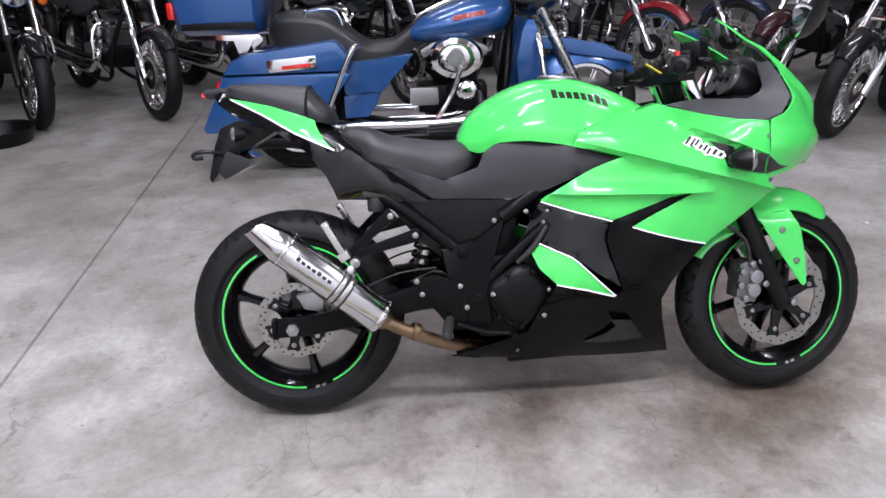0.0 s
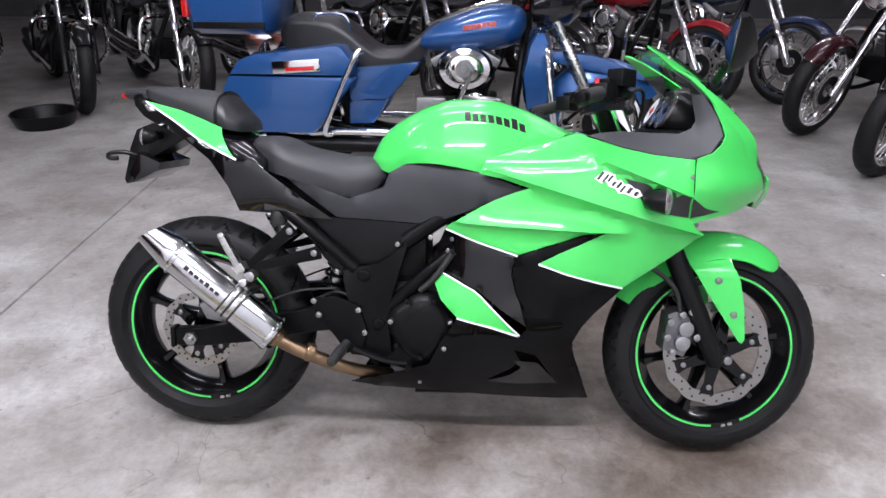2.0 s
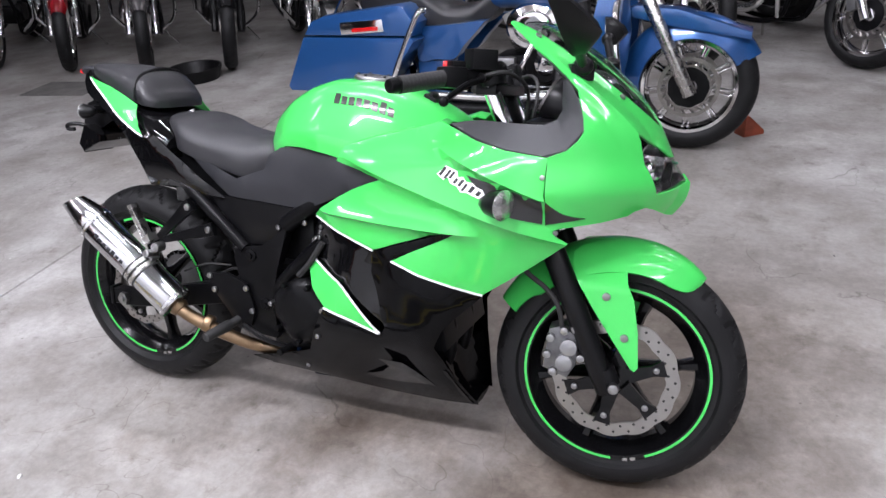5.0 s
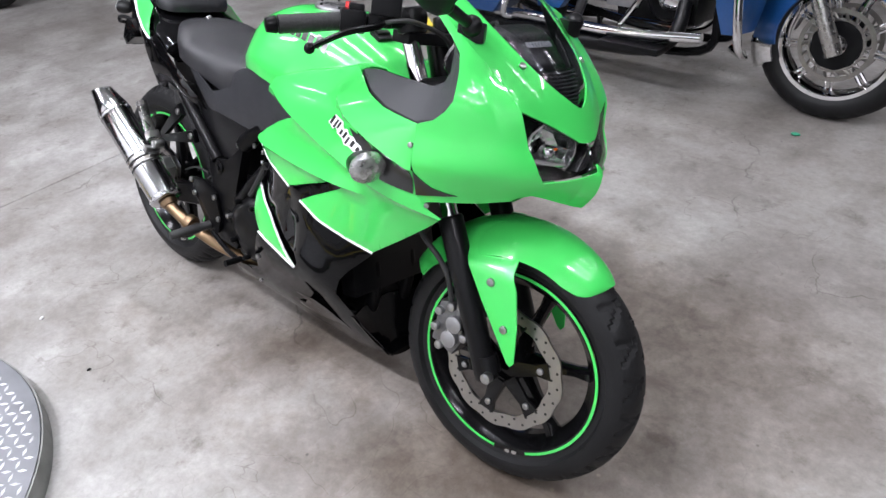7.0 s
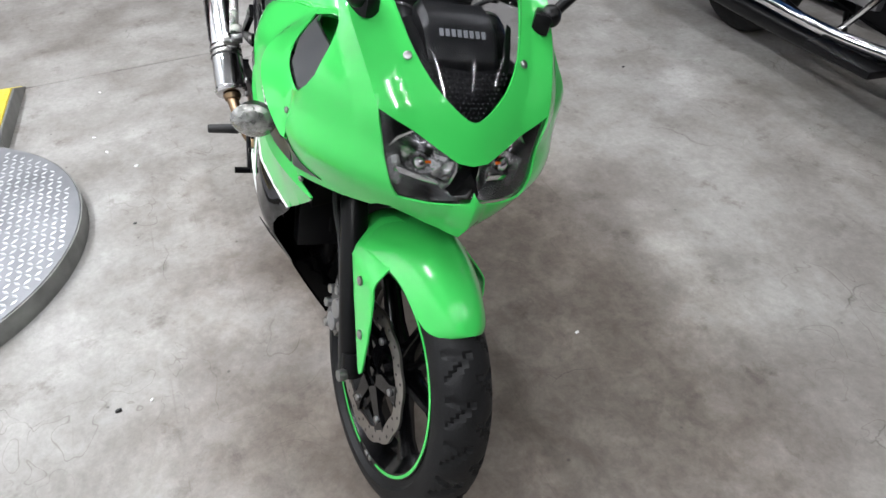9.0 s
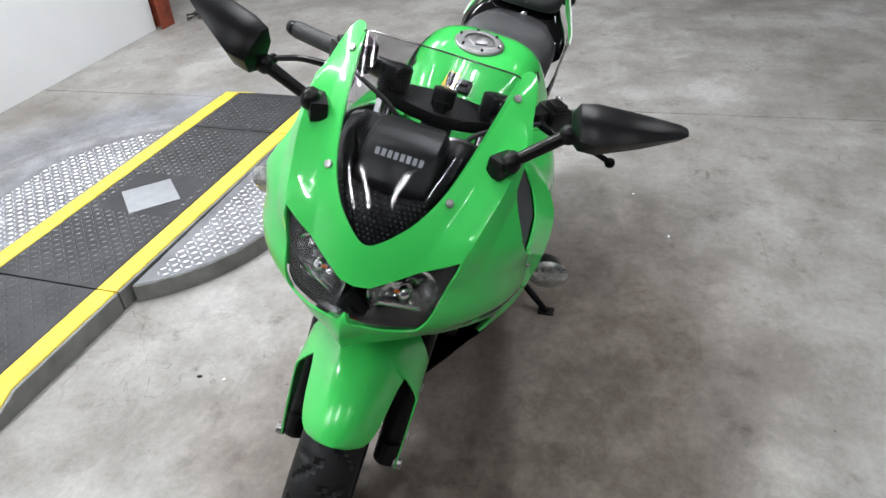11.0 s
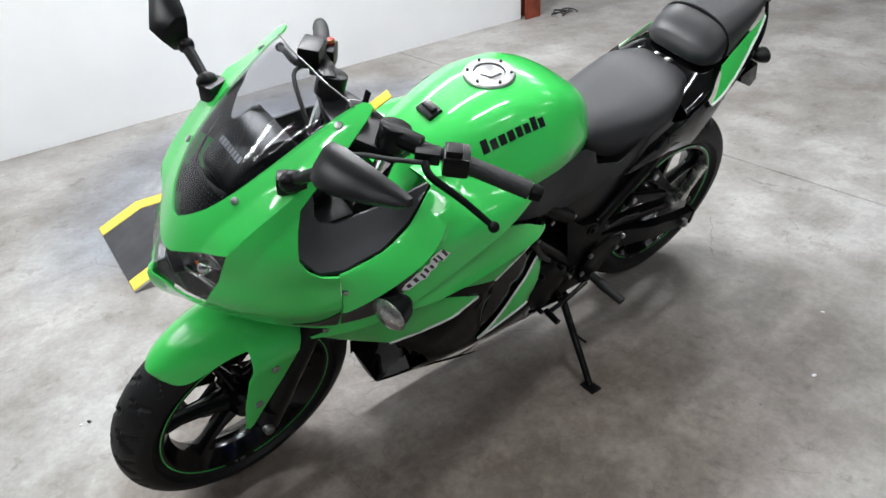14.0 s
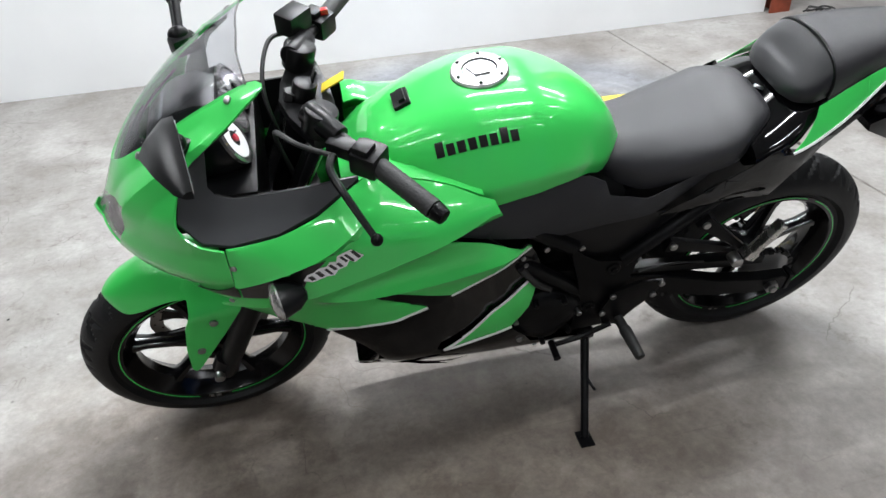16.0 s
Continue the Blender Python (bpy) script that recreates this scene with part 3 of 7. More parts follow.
for sgn in (-1, 1):  # the two round caps at the ramp's sides
    y_in = (RY1 if sgn > 0 else RY0)
    a = math.asin((abs(y_in - CY)) / CR)
    arc = [(CX + CR * math.cos(t), CY + sgn * CR * math.sin(t)) for t in np.linspace(a, math.pi - a, 40)]
    bm = bm_new()
    lo, hi = [bm.verts.new((x, y, 0)) for x, y in arc], [bm.verts.new((x, y, PH)) for x, y in arc]
    bm.faces.new(hi)
    bm.faces.new(lo[::-1])
    for i in range(len(arc)):
        j = (i + 1) % len(arc)
        bm.faces.new((lo[i], lo[j], hi[j], hi[i]))
    part("side_plate", bm, TREAD_ALU, platform)
    bm = bm_new()
    rows = []
    for t in np.linspace(a, math.pi - a, 40):
        rows.append([(CX + q * math.cos(t), CY + sgn * q * math.sin(t), z) for q, z in ((CR + 0.002, 0.0), (CR + 0.006, 0.0), (CR + 0.006, PH - 0.002), (CR + 0.002, PH - 0.002))])
    ring_loft(bm, rows)
    part("rim_band", bm, RAMP_SIDE, platform, "bare metal rim band")
bm = bm_new()
tread_bars(bm, lambda x, y: math.hypot(x - CX, y - CY) < CR - 0.02 and not (RY0 - 0.02 < y < RY1 + 0.02), lambda x, y: PH)
tagged(part("tread_pattern", bm, TREAD_BAR, platform), kind="stuff")
ramp = thing("drive_over_ramp", pose(0, 0, 0, 0, 0, -0.9), "black checker plate ramp with yellow edge strips", "ramp")
stations = [XA, XB, XC, XD, XE, XF]
seams = ((XA, XC - 0.004), (XC + 0.004, XD - 0.004), (XD + 0.004, XF))


def ramp_piece(x0, x1, y0, y1, material, name, lift):
    b = bm_new()
    xs = sorted({x0, x1, *(x for x in stations if x0 < x < x1)})
    rings = []
    for x in xs:
        z = ramp_top(x) + lift
        rings.append([(x, y0, 0.001), (x, y0, z - 0.003), (x, y0 + 0.003, z), (x, y1 - 0.003, z), (x, y1, z - 0.003), (x, y1, 0.001)])
    ring_loft(b, rings)
    return part(name, b, material, ramp)


for x0, x1 in seams:
    ramp_piece(x0, x1, RY0 + 0.09, RY1 - 0.09, RAMP_BLACK, "deck_plate", 0.0)
    for y0, y1 in ((RY0 + 0.012, RY0 + 0.088), (RY1 - 0.088, RY1 - 0.012)):
        ramp_piece(x0, x1, y0, y1, YELLOW_PAINT, "edge_strip", 0.0015)
    for y0, y1 in ((RY0, RY0 + 0.0105), (RY1 - 0.0105, RY1)):
        ramp_piece(x0, x1, y0, y1, RAMP_SIDE, "side_rail", -0.001)
bm = bm_new()
tread_bars(bm, lambda x, y: min(abs(x - q) for q in (XB, XC, XD, XE)) > 0.02 and not (0.10 < x < 0.41 and -1.42 < y < -1.11),
           lambda x, y: ramp_top(x), 0.027, (0.026, 0.008, 0.0026), ((XB, XE), (RY0 + 0.095, RY1 - 0.095)))
tagged(part("tread_pattern", bm, RAMP_TREAD, ramp), kind="stuff")
for ya, yb in ((RY0 + 0.014, RY0 + 0.088), (RY1 - 0.088, RY1 - 0.014)):
    bm = bm_new()
    tread_bars(bm, lambda x, y: min(abs(x - q) for q in (XB, XC, XD, XE)) > 0.02, lambda x, y: ramp_top(x) + 0.0015, 0.0246, (0.022, 0.007, 0.0024), ((XB, XE), (ya, yb)))
    tagged(part("strip_tread", bm, YELLOW_PAINT, ramp), kind="stuff")
bm = bm_new()
box(bm, (0, 0, 0), (0.195, 0.20, 0.003), bev=0.0008)
pl = link_mesh("cover_plate", bm, PAPER)
pl.matrix_basis = pose(0.2535, -1.2625, ramp_top(0.28) + 0.002, 0, 0, -45)
tagged(pl, "pale grey square plate lying on the ramp", "plate")

bm = bm_new()
box(bm, (0, 0, 0.004), (0.6, 0.36, 0.008), bev=0.003)
m_ = link_mesh("floor_mat", bm, MAT_GREY)
m_.matrix_basis = pose(-3.42, 2.66, 0.0, 0, 0, 8)
tagged(m_, "dirty dark floor mat lying on the concrete", "mat")

for k, (dx, dy, r, turn) in enumerate(((0, 0, 0.07, 0), (0.05, 0.03, 0.055, 1.3), (-0.04, 0.04, 0.06, 2.4))):  # loose cable at the column's foot
    bm = bm_new()
    tube(bm, [(dx + (r + 0.02 * math.sin(3 * t + k)) * math.cos(t + turn), dy + (r + 0.015 * math.cos(2 * t)) * 0.8 * math.sin(t + turn), 0.008 + 0.02 * abs(math.sin(1.5 * t))) for t in (0.5 * i for i in range(12))], 0.005, 6, per=4)
    o = link_mesh("loose_cable", bm, GRIP)
    o.matrix_basis = pose(-2.30, -2.70, 0)
    tagged(o, "loop of loose black cable on the floor by the column", "cable", "loose cables")

bm = bm_new()  # shallow black drip pan
lathe(bm, [(0.0, -0.006), (0.175, -0.006), (0.205, -0.095), (0.215, -0.1), (0.222, -0.096), (0.185, 0.0), (0.0, 0.0)], seg=36)
bm.transform(Matrix.Rotation(radians(-90), 4, "X"))
pan = link_mesh("drip_pan", bm, SATIN_BLACK)
pan.matrix_basis = pose(-2.42, 3.05, 0.0)
tagged(pan, "round black plastic drip pan on the floor", "drip pan")

bm = bm_new()
ball(bm, (0, 0, 0.008), 0.012, (1.4, 1, 0.6), 10)
ball(bm, (0.012, 0.006, 0.006), 0.008, (1, 1, 0.7), 8)
bit = link_mesh("plastic_scrap", bm, GREEN_BIT)
bit.matrix_basis = pose(1.345, 2.018, 0)
tagged(bit, "small green plastic scrap on the floor", "litter")
random.seed(5)
for i in range(16):  # small bits of litter
    bm = bm_new()
    ball(bm, (0, 0, 0.003), random.uniform(0.003, 0.006), (1.6, 1, 0.6), 6)
    o = link_mesh("crumb", bm, WHITE_DECAL if i % 3 else BLACK_DECAL)
    o.matrix_basis = pose(random.uniform(-0.8, 2.6), random.choice((random.uniform(-0.65, -0.35), random.uniform(0.5, 2.0))), 0, 0, 0, random.uniform(0, 360))
    tagged(o, "tiny crumb of litter on the concrete", "litter", "crumbs")


# ---- the green sport motorcycle ----
bike = thing("sport_motorcycle", pose(0, 0, 0, -LEAN, 0, 0), "lime green and black sport motorcycle leaning on its side stand", "motorcycle")
AXLE = Vector((1.402, -0.004, 0.291))
RAKE = Vector((-0.42, 0, 0.9075))
STEER = Matrix.Translation((1.372, 0, 0.291)) @ Matrix.Rotation(radians(6.5), 4, RAKE) @ Matrix.Translation((-1.372, 0, -0.291))


def turned(bm):
    bm.transform(STEER)
    return bm


def both(make):
    """Calls make for the right (-1) and the left (+1) side."""
    return [make(-1), make(1)]


# side shells
FX = [0.55, 0.62, 0.68, 0.76, 0.95, 1.15, 1.30, 1.42]
FZ = [0.12, 0.25, 0.40, 0.55, 0.66, 0.78, 0.88]
FY = [[0.075, 0.075, 0.075, 0.075, 0.066, 0.03, 0.02, 0.02], [0.155, 0.158, 0.16, 0.16, 0.15, 0.11, 0.09, 0.09],
      [0.168, 0.188, 0.204, 0.216, 0.225, 0.165, 0.14, 0.14], [0.13, 0.148, 0.168, 0.201, 0.23, 0.205, 0.17, 0.14],
      [0.13, 0.150, 0.172, 0.203, 0.228, 0.235, 0.20, 0.15], [0.150, 0.165, 0.182, 0.205, 0.232, 0.252, 0.235, 0.16],
      [0.085, 0.09, 0.095, 0.102, 0.128, 0.196, 0.218, 0.15]]


RIDGES = [((0.78, 0.781), (1.34, 0.6235), 0.020, 0.085, 0.024), ((0.66, 0.648), (1.14, 0.637), 0.019, 0.05, 0.018), ((0.99, 0.832), (1.34, 0.698), 0.015, 0.05, 0.014)]


RIDGE_LINES = [(a, b) for a, b, high, up, down in RIDGES]   # the top line of each ridge


def flank(x, z):
    y = curve(z, FZ, [curve(x, FX, row) for row in FY])
    for a, b, high, up, down in RIDGES:
        y += ridge(x, z, a, b, high, up, down)
    y -= crease(x, z, (0.86, 0.43), (0.87, 0.56), 0.012, 0.05)
    y += crease(x, z, (0.95, 0.53), (1.05, 0.43), 0.006, 0.05)
    return y


def on_flank(x, z):
    return (x, -flank(x, z), z)


def shell(name, outline, material, parent, label="", thick=0.004, step=0.03, lift=0.0, edge=0.0022, fmap=on_flank, cuts=(), sharp=38.0):
    def one(s):
        b = bm_new()
        sheet(b, outline, fmap, thick, step, mirror=s > 0, lift=lift, edge=edge, cuts=cuts)
        return part(name, b, material, parent, label, sharp)
    return both(one)


UPPER = [(0.681, 0.628), (0.72, 0.657), (0.768, 0.686), (0.81, 0.708), (0.855, 0.727), (0.886, 0.736), (0.83, 0.753), (0.764, 0.768), (0.78, 0.803), (0.854, 0.829), (0.94, 0.848),
         (0.998, 0.866), (1.04, 0.856), (1.10, 0.838), (1.17, 0.824), (1.262, 0.815), (1.262, 0.74), (1.268, 0.687), (1.285, 0.65), (1.308, 0.635), (1.27, 0.603), (1.229, 0.571), (1.18, 0.535), (1.125, 0.495),
         (1.055, 0.513), (0.985, 0.533), (0.916, 0.556), (0.96, 0.58), (1.014, 0.606), (1.079, 0.638), (1.012, 0.627), (0.94, 0.602), (0.865, 0.574), (0.769, 0.600)]
BELLY = [(0.432, 0.187), (0.54, 0.222), (0.645, 0.26), (0.674, 0.328), (0.717, 0.401), (0.80, 0.383), (0.874, 0.361), (0.893, 0.385), (0.872, 0.45), (0.853, 0.518), (0.861, 0.570), (0.94, 0.598), (1.012, 0.622), (1.07, 0.634), (1.01, 0.601), (0.913, 0.553),
         (0.985, 0.530), (1.056, 0.510), (1.126, 0.492), (1.09, 0.455), (1.059, 0.426), (1.03, 0.390), (1.009, 0.343), (1.03, 0.271), (1.078, 0.145), (0.85, 0.155), (0.613, 0.168), (0.50, 0.174)]
MID = [(0.681, 0.624), (0.769, 0.596), (0.861, 0.570), (0.853, 0.518), (0.872, 0.45), (0.890, 0.388), (0.835, 0.425), (0.779, 0.467), (0.74, 0.486), (0.638, 0.530), (0.659, 0.583)]
LOW = [(0.638, 0.526), (0.70, 0.498), (0.758, 0.474), (0.775, 0.460), (0.822, 0.414), (0.872, 0.365), (0.80, 0.387), (0.717, 0.405), (0.674, 0.447)]
shell("side_fairing", UPPER, GREEN, bike, "lime green upper side fairing", step=0.018, cuts=RIDGE_LINES, sharp=30.0)
shell("belly_fairing", BELLY, BELLY_BLACK, bike, "black lower fairing", lift=-0.002)
shell("middle_fairing", MID, GLOSS_BLACK, bike, "gloss black fairing infill", lift=-0.012)
shell("lower_fairing_wedge", LOW, GREEN, bike, "green wedge of the lower fairing", lift=-0.006)


def strip(points, wide):
    """The outline of a narrow band along a line of (x, z)."""
    out, back = [], []
    for i, p in enumerate(points):
        a, b = points[max(i - 1, 0)], points[min(i + 1, len(points) - 1)]
        d = math.hypot(b[0] - a[0], b[1] - a[1])
        n = (-(b[1] - a[1]) / d * wide / 2, (b[0] - a[0]) / d * wide / 2)
        out.append((p[0] + n[0], p[1] + n[1]))
        back.append((p[0] - n[0], p[1] - n[1]))
    return out + back[::-1]


for line, lift in (([(0.683, 0.624), (0.769, 0.597), (0.863, 0.571)], -0.001), ([(0.914, 0.554), (0.985, 0.531), (1.055, 0.511), (1.124, 0.494)], 0.0008),
                   ([(0.638, 0.529), (0.758, 0.4765), (0.776, 0.463), (0.876, 0.3645)], -0.0035), ([(0.872, 0.3635), (0.80, 0.385), (0.717, 0.403)], -0.0035)):
    shell("pinstripe", strip(line, 0.0038), WHITE_DECAL, bike, "white pinstripe", thick=0.004, step=0.02, lift=lift, edge=0.0)
# black arrow decal with the pale model badge
ARROW = [(1.10, 0.770), (1.171, 0.753), (1.258, 0.729), (1.258, 0.679), (1.201, 0.688), (1.150, 0.702), (1.138, 0.728)]
shell("arrow_decal", ARROW, BLACK_DECAL, bike, "black arrow decal", thick=0.0015, step=0.014, lift=0.0022, edge=0.0)


def on_badge(u, v):
    """Badge plane: u along the slanted word mark, v across it, laid on the flank."""
    return on_flank(1.040 + 0.925 * u + 0.38 * v, 0.768 - 0.38 * u + 0.925 * v)


BADGE = [(-0.004, -0.004), (0.012, -0.006), (0.020, 0.004), (0.030, -0.005), (0.046, -0.004), (0.058, -0.011), (0.070, -0.006), (0.098, -0.005), (0.108, 0.004), (0.098, 0.011), (0.084, 0.010), (0.074, 0.014), (0.060, 0.010), (0.050, 0.016), (0.040, 0.010), (0.032, 0.021), (0.022, 0.020), (0.008, 0.019)]
for s in (-1, 1):
    bm = bm_new()
    line = []
    for i, (u, v) in enumerate(BADGE):
        (pu, pv), (qu, qv) = BADGE[i - 1], BADGE[(i + 1) % len(BADGE)]
        d = math.hypot(qu - pu, qv - pv)
        line.append((u + (qv - pv) / d * 0.0024, v - (qu - pu) / d * 0.0024))
    sheet(bm, line, on_badge, 0.0012, 0.02, mirror=s > 0, lift=0.003, edge=0.0)
    part("model_badge_outline", bm, WHITE_DECAL, bike, "white badge outline")
    bm = bm_new()  # dark slanted strokes
    for u, lo, hi, w in ((0.002, -0.003, 0.018, 0.006), (0.015, -0.004, 0.018, 0.005), (0.024, 0.002, 0.019, 0.005), (0.038, -0.003, 0.009, 0.006), (0.050, -0.003, 0.013, 0.006), (0.062, -0.009, 0.009, 0.005), (0.077, -0.004, 0.011, 0.008), (0.094, -0.003, 0.008, 0.008)):
        sheet(bm, [(u - w / 2 + 0.25 * lo, lo), (u + w / 2 + 0.25 * lo, lo), (u + w / 2 + 0.25 * hi, hi), (u - w / 2 + 0.25 * hi, hi)], on_badge, 0.0012, 0.02, mirror=s > 0, lift=0.0038, edge=0.0)
    part("model_badge", bm, BLACK_DECAL, bike, "black word mark")

# belly vent, screws
shell("belly_vent", [(0.80, 0.217), (0.86, 0.245), (0.885, 0.27), (0.865, 0.298), (0.925, 0.290), (0.985, 0.212), (0.90, 0.210)], GLOSS_BLACK, bike, "black louvre in the belly fairing", thick=0.003, step=0.02, lift=0.003,
      fmap=lambda x, z: (x, -flank(x, z) - 0.014 * max(0.0, (z - 0.225) / 0.07) - 0.004 * math.sin((x - 0.8) * 30), z))


def screw(points, fmap, r=0.0055, parent=bike):
    for s in (-1, 1):
        for u, v in points:
            p = Vector(fmap(u, v))
            n = (Vector(fmap(u + 0.004, v)) - Vector(fmap(u - 0.004, v))).cross(Vector(fmap(u, v + 0.004)) - Vector(fmap(u, v - 0.004))).normalized()
            a, b = p - n * 0.003, p + n * 0.0025
            if s > 0:
                a.y, b.y = -a.y, -b.y
            q = bm_new()
            cyl(q, a, b, r, seg=12, bev=0.0015)
            part("screw", q, BOLT, parent)


screw([(1.256, 0.776), (1.283, 0.66), (0.62, 0.20), (0.70, 0.60), (0.69, 0.57)], on_flank)

# nose cowl: at each height a pointed half round from side to side
NZ = [0.64, 0.69, 0.72, 0.747, 0.775, 0.80, 0.863, 0.925, 1.0, 1.05, 1.10]
NXC = [1.44, 1.488, 1.504, 1.508, 1.500, 1.484, 1.452, 1.408, 1.322, 1.248, 1.158]
NXE = [1.2635, 1.2635, 1.2635, 1.2635, 1.2635, 1.2635, 1.262, 1.246, 1.203, 1.158, 1.112]
NW = [flank(1.262, z) for z in NZ[:6]] + [0.248, 0.231, 0.204, 0.187, 0.172]
NP = [1.48, 1.42, 1.32, 1.22, 1.15, 1.12, 1.15, 1.24, 1.30, 1.32, 1.32]
FOLD_Z, FOLD_Y = [0.80, 0.864, 0.895, 0.93, 0.965, 1.0], [0.125, 0.137, 0.147, 0.158, 0.167, 0.172]
OPEN_Z, OPEN_Y = [0.8155, 0.83, 0.85, 0.87, 0.895, 0.915, 0.945, 0.97, 1.0], [0.2405, 0.237, 0.2305, 0.222, 0.211, 0.200, 0.186, 0.183, 0.182]


def to_a(y, z):
    w, p = curve(z, NZ, NW), curve(z, NZ, NP)
    return math.copysign(math.asin(min(1.0, abs(y) / w) ** (1 / p)) / (math.pi / 2), y)


def cowl(a, z):
    """a: -1 right side, 0 front, 1 left side."""
    t = max(-1.0, min(1.0, a)) * math.pi / 2
    p = curve(z, NZ, NP)
    w, xc, xe = curve(z, NZ, NW), curve(z, NZ, NXC), curve(z, NZ, NXE)
    y = w * math.copysign(abs(math.sin(t)) ** p, t)
    x = xe + (xc - xe) * max(0.0, math.cos(t)) ** p
    over = max(0.0, abs(a) - 1.0)
    if 0.80 < z < 1.02:  # folded ridge from the lamp's corner up to the mirror foot
        line = to_a(curve(z, FOLD_Z, FOLD_Y), z)
        k = 0.014 * max(0.0, 1 - abs(abs(a) - line) / 0.13) * min(1.0, (z - 0.80) / 0.05, (1.02 - z) / 0.02)
        x, y = x + k * 0.8, y + math.copysign(k * 0.6, y)
    if z < 0.775:  # beak in the middle of the chin
        x += 0.014 * max(0.0, 1 - abs(y) / 0.03) * min(1.0, (0.775 - z) / 0.02)
    return (x - over * 0.3, y, z)


def opening(z):
    """The rear edge of the cowl at the cockpit, left side."""
    return Vector(cowl(to_a(curve(z, OPEN_Z, OPEN_Y), z), z))


def front(points):
    return [(to_a(y, z), z) for y, z in points]


def rounded(points, per=4):
    return [(p.x, p.y) for p in smooth_line([(a, b, 0) for a, b in points], per)]


LAMP_TOP = [(0.137, 0.864), (0.10, 0.845), (0.06, 0.824), (0.025, 0.806), (0.0, 0.803)]
LAMP_LOW = [(0.0, 0.770), (0.008, 0.758), (0.03, 0.747), (0.07, 0.741), (0.107, 0.737), (0.120, 0.757), (0.132, 0.80)]
SCREEN_EDGE = [(0.0, 0.862), (0.012, 0.865), (0.034, 0.879), (0.063, 0.9035), (0.088, 0.938), (0.105, 0.978), (0.119, 1.022), (0.130, 1.060)]
half = front(LAMP_TOP)
low = front(LAMP_LOW)
scr = front(rounded(SCREEN_EDGE))
fold = front([(y, z) for y, z in zip(FOLD_Y[1:], FOLD_Z[1:])])   # from the lamp's corner up
gate = front([(y, z) for y, z in zip(OPEN_Y, OPEN_Z)])
bm = bm_new()  # upper half: brow and wings, to the headlamp's upper edge
wing = front([(0.133, 1.069), (0.139, 1.0745), (0.148, 1.076), (0.157, 1.073), (0.1645, 1.063), (0.170, 1.047), (0.175, 1.029), (0.179, 1.012)])
brow_l = scr + wing + [gate[-1]] + fold[::-1][:-1] + half
brow = [(-a, z) for a, z in brow_l] + brow_l[::-1][1:-1]
sheet(bm, brow, cowl, 0.004, 0.014, edge=0.0)
nose = part("nose_cowl", bm, GREEN, bike, "lime green nose cowl")
bm = bm_new()  # lower half: cheeks and chin
side = [(-1.0, 0.8155), (-1.0, 0.80), (-1.0, 0.74), (-1.0, 0.69), (-1.0, 0.655), (-0.93, 0.660), (-0.86, 0.668)] + [(-a, z) for a, z in front([(0.165, 0.680), (0.140, 0.688), (0.128, 0.691), (0.122, 0.702), (0.108, 0.708), (0.085, 0.702), (0.05, 0.690), (0.02, 0.680)])] + [(0.0, 0.676)]
rim_r = [(-a, z) for a, z in fold] + [(-a, z) for a, z in gate[::-1][:-1]] + side
inner_r = [(-a, z) for a, z in low]
loop = rim_r + [(-a, z) for a, z in rim_r[::-1][1:]] + low[::-1] + inner_r[1:]
sheet(bm, loop, cowl, 0.004, 0.014, edge=0.0)
part("chin_cowl", bm, GREEN, bike, "lime green chin of the nose cowl")
for s in (-1, 1):  # arrow decal runs on over the cowl
    bm = bm_new()
    sheet(bm, [(-1.0, 0.728), (-0.93, 0.717), (-0.84, 0.702), (-0.76, 0.695), (-0.70, 0.6925), (-0.76, 0.688), (-0.86, 0.683), (-1.0, 0.677)], cowl, 0.0015, 0.02, mirror=s > 0, lift=0.0022, edge=0.0)
    part("arrow_decal", bm, BLACK_DECAL, bike)
screw([(to_a(0.099, 0.931), 0.931), (to_a(0.142, 1.048), 1.048)], lambda a, z: (cowl(a, z)[0] + 0.002, *cowl(a, z)[1:]), 0.007)

# headlamp: dark tub, two chrome bowls, clear cover
glass = [(-a, z) for a, z in half] + [(a, z) for a, z in half[::-1][1:]] + [(a, z) for a, z in low[::-1]] + [(-a, z) for a, z in low[1:]]
glass = glass[::-1]
bm = bm_new()
sheet(bm, glass, cowl, 0.003, 0.03, lift=-0.003, edge=0.0)
lamp = part("headlamp", bm, LENS_PANE, bike, "clear twin headlamp glass")
bm = bm_new()  # tub walls run in from the glass edge to a smaller back
rim_line = [Vector((cowl(a, z)[0] - 0.009, cowl(a, z)[1] * 0.985, 0.785 + (z - 0.785) * 0.97)) for a, z in glass]
ring_loft(bm, [rim_line, [Vector((p.x - 0.025, p.y * 0.97, p.z)) for p in rim_line], [Vector((min(p.x - 0.03, 1.402), p.y * 0.9, 0.785 + (p.z - 0.785) * 0.9)) for p in rim_line]], caps=False)
back_line = [bm.verts.new(Vector((min(p.x - 0.032, 1.400), p.y * 0.9, 0.785 + (p.z - 0.785) * 0.9))) for p in rim_line]
bm.faces.new(back_line)
part("lamp_tub", bm, LAMP_TUB, lamp, "smoked chrome lamp housing")
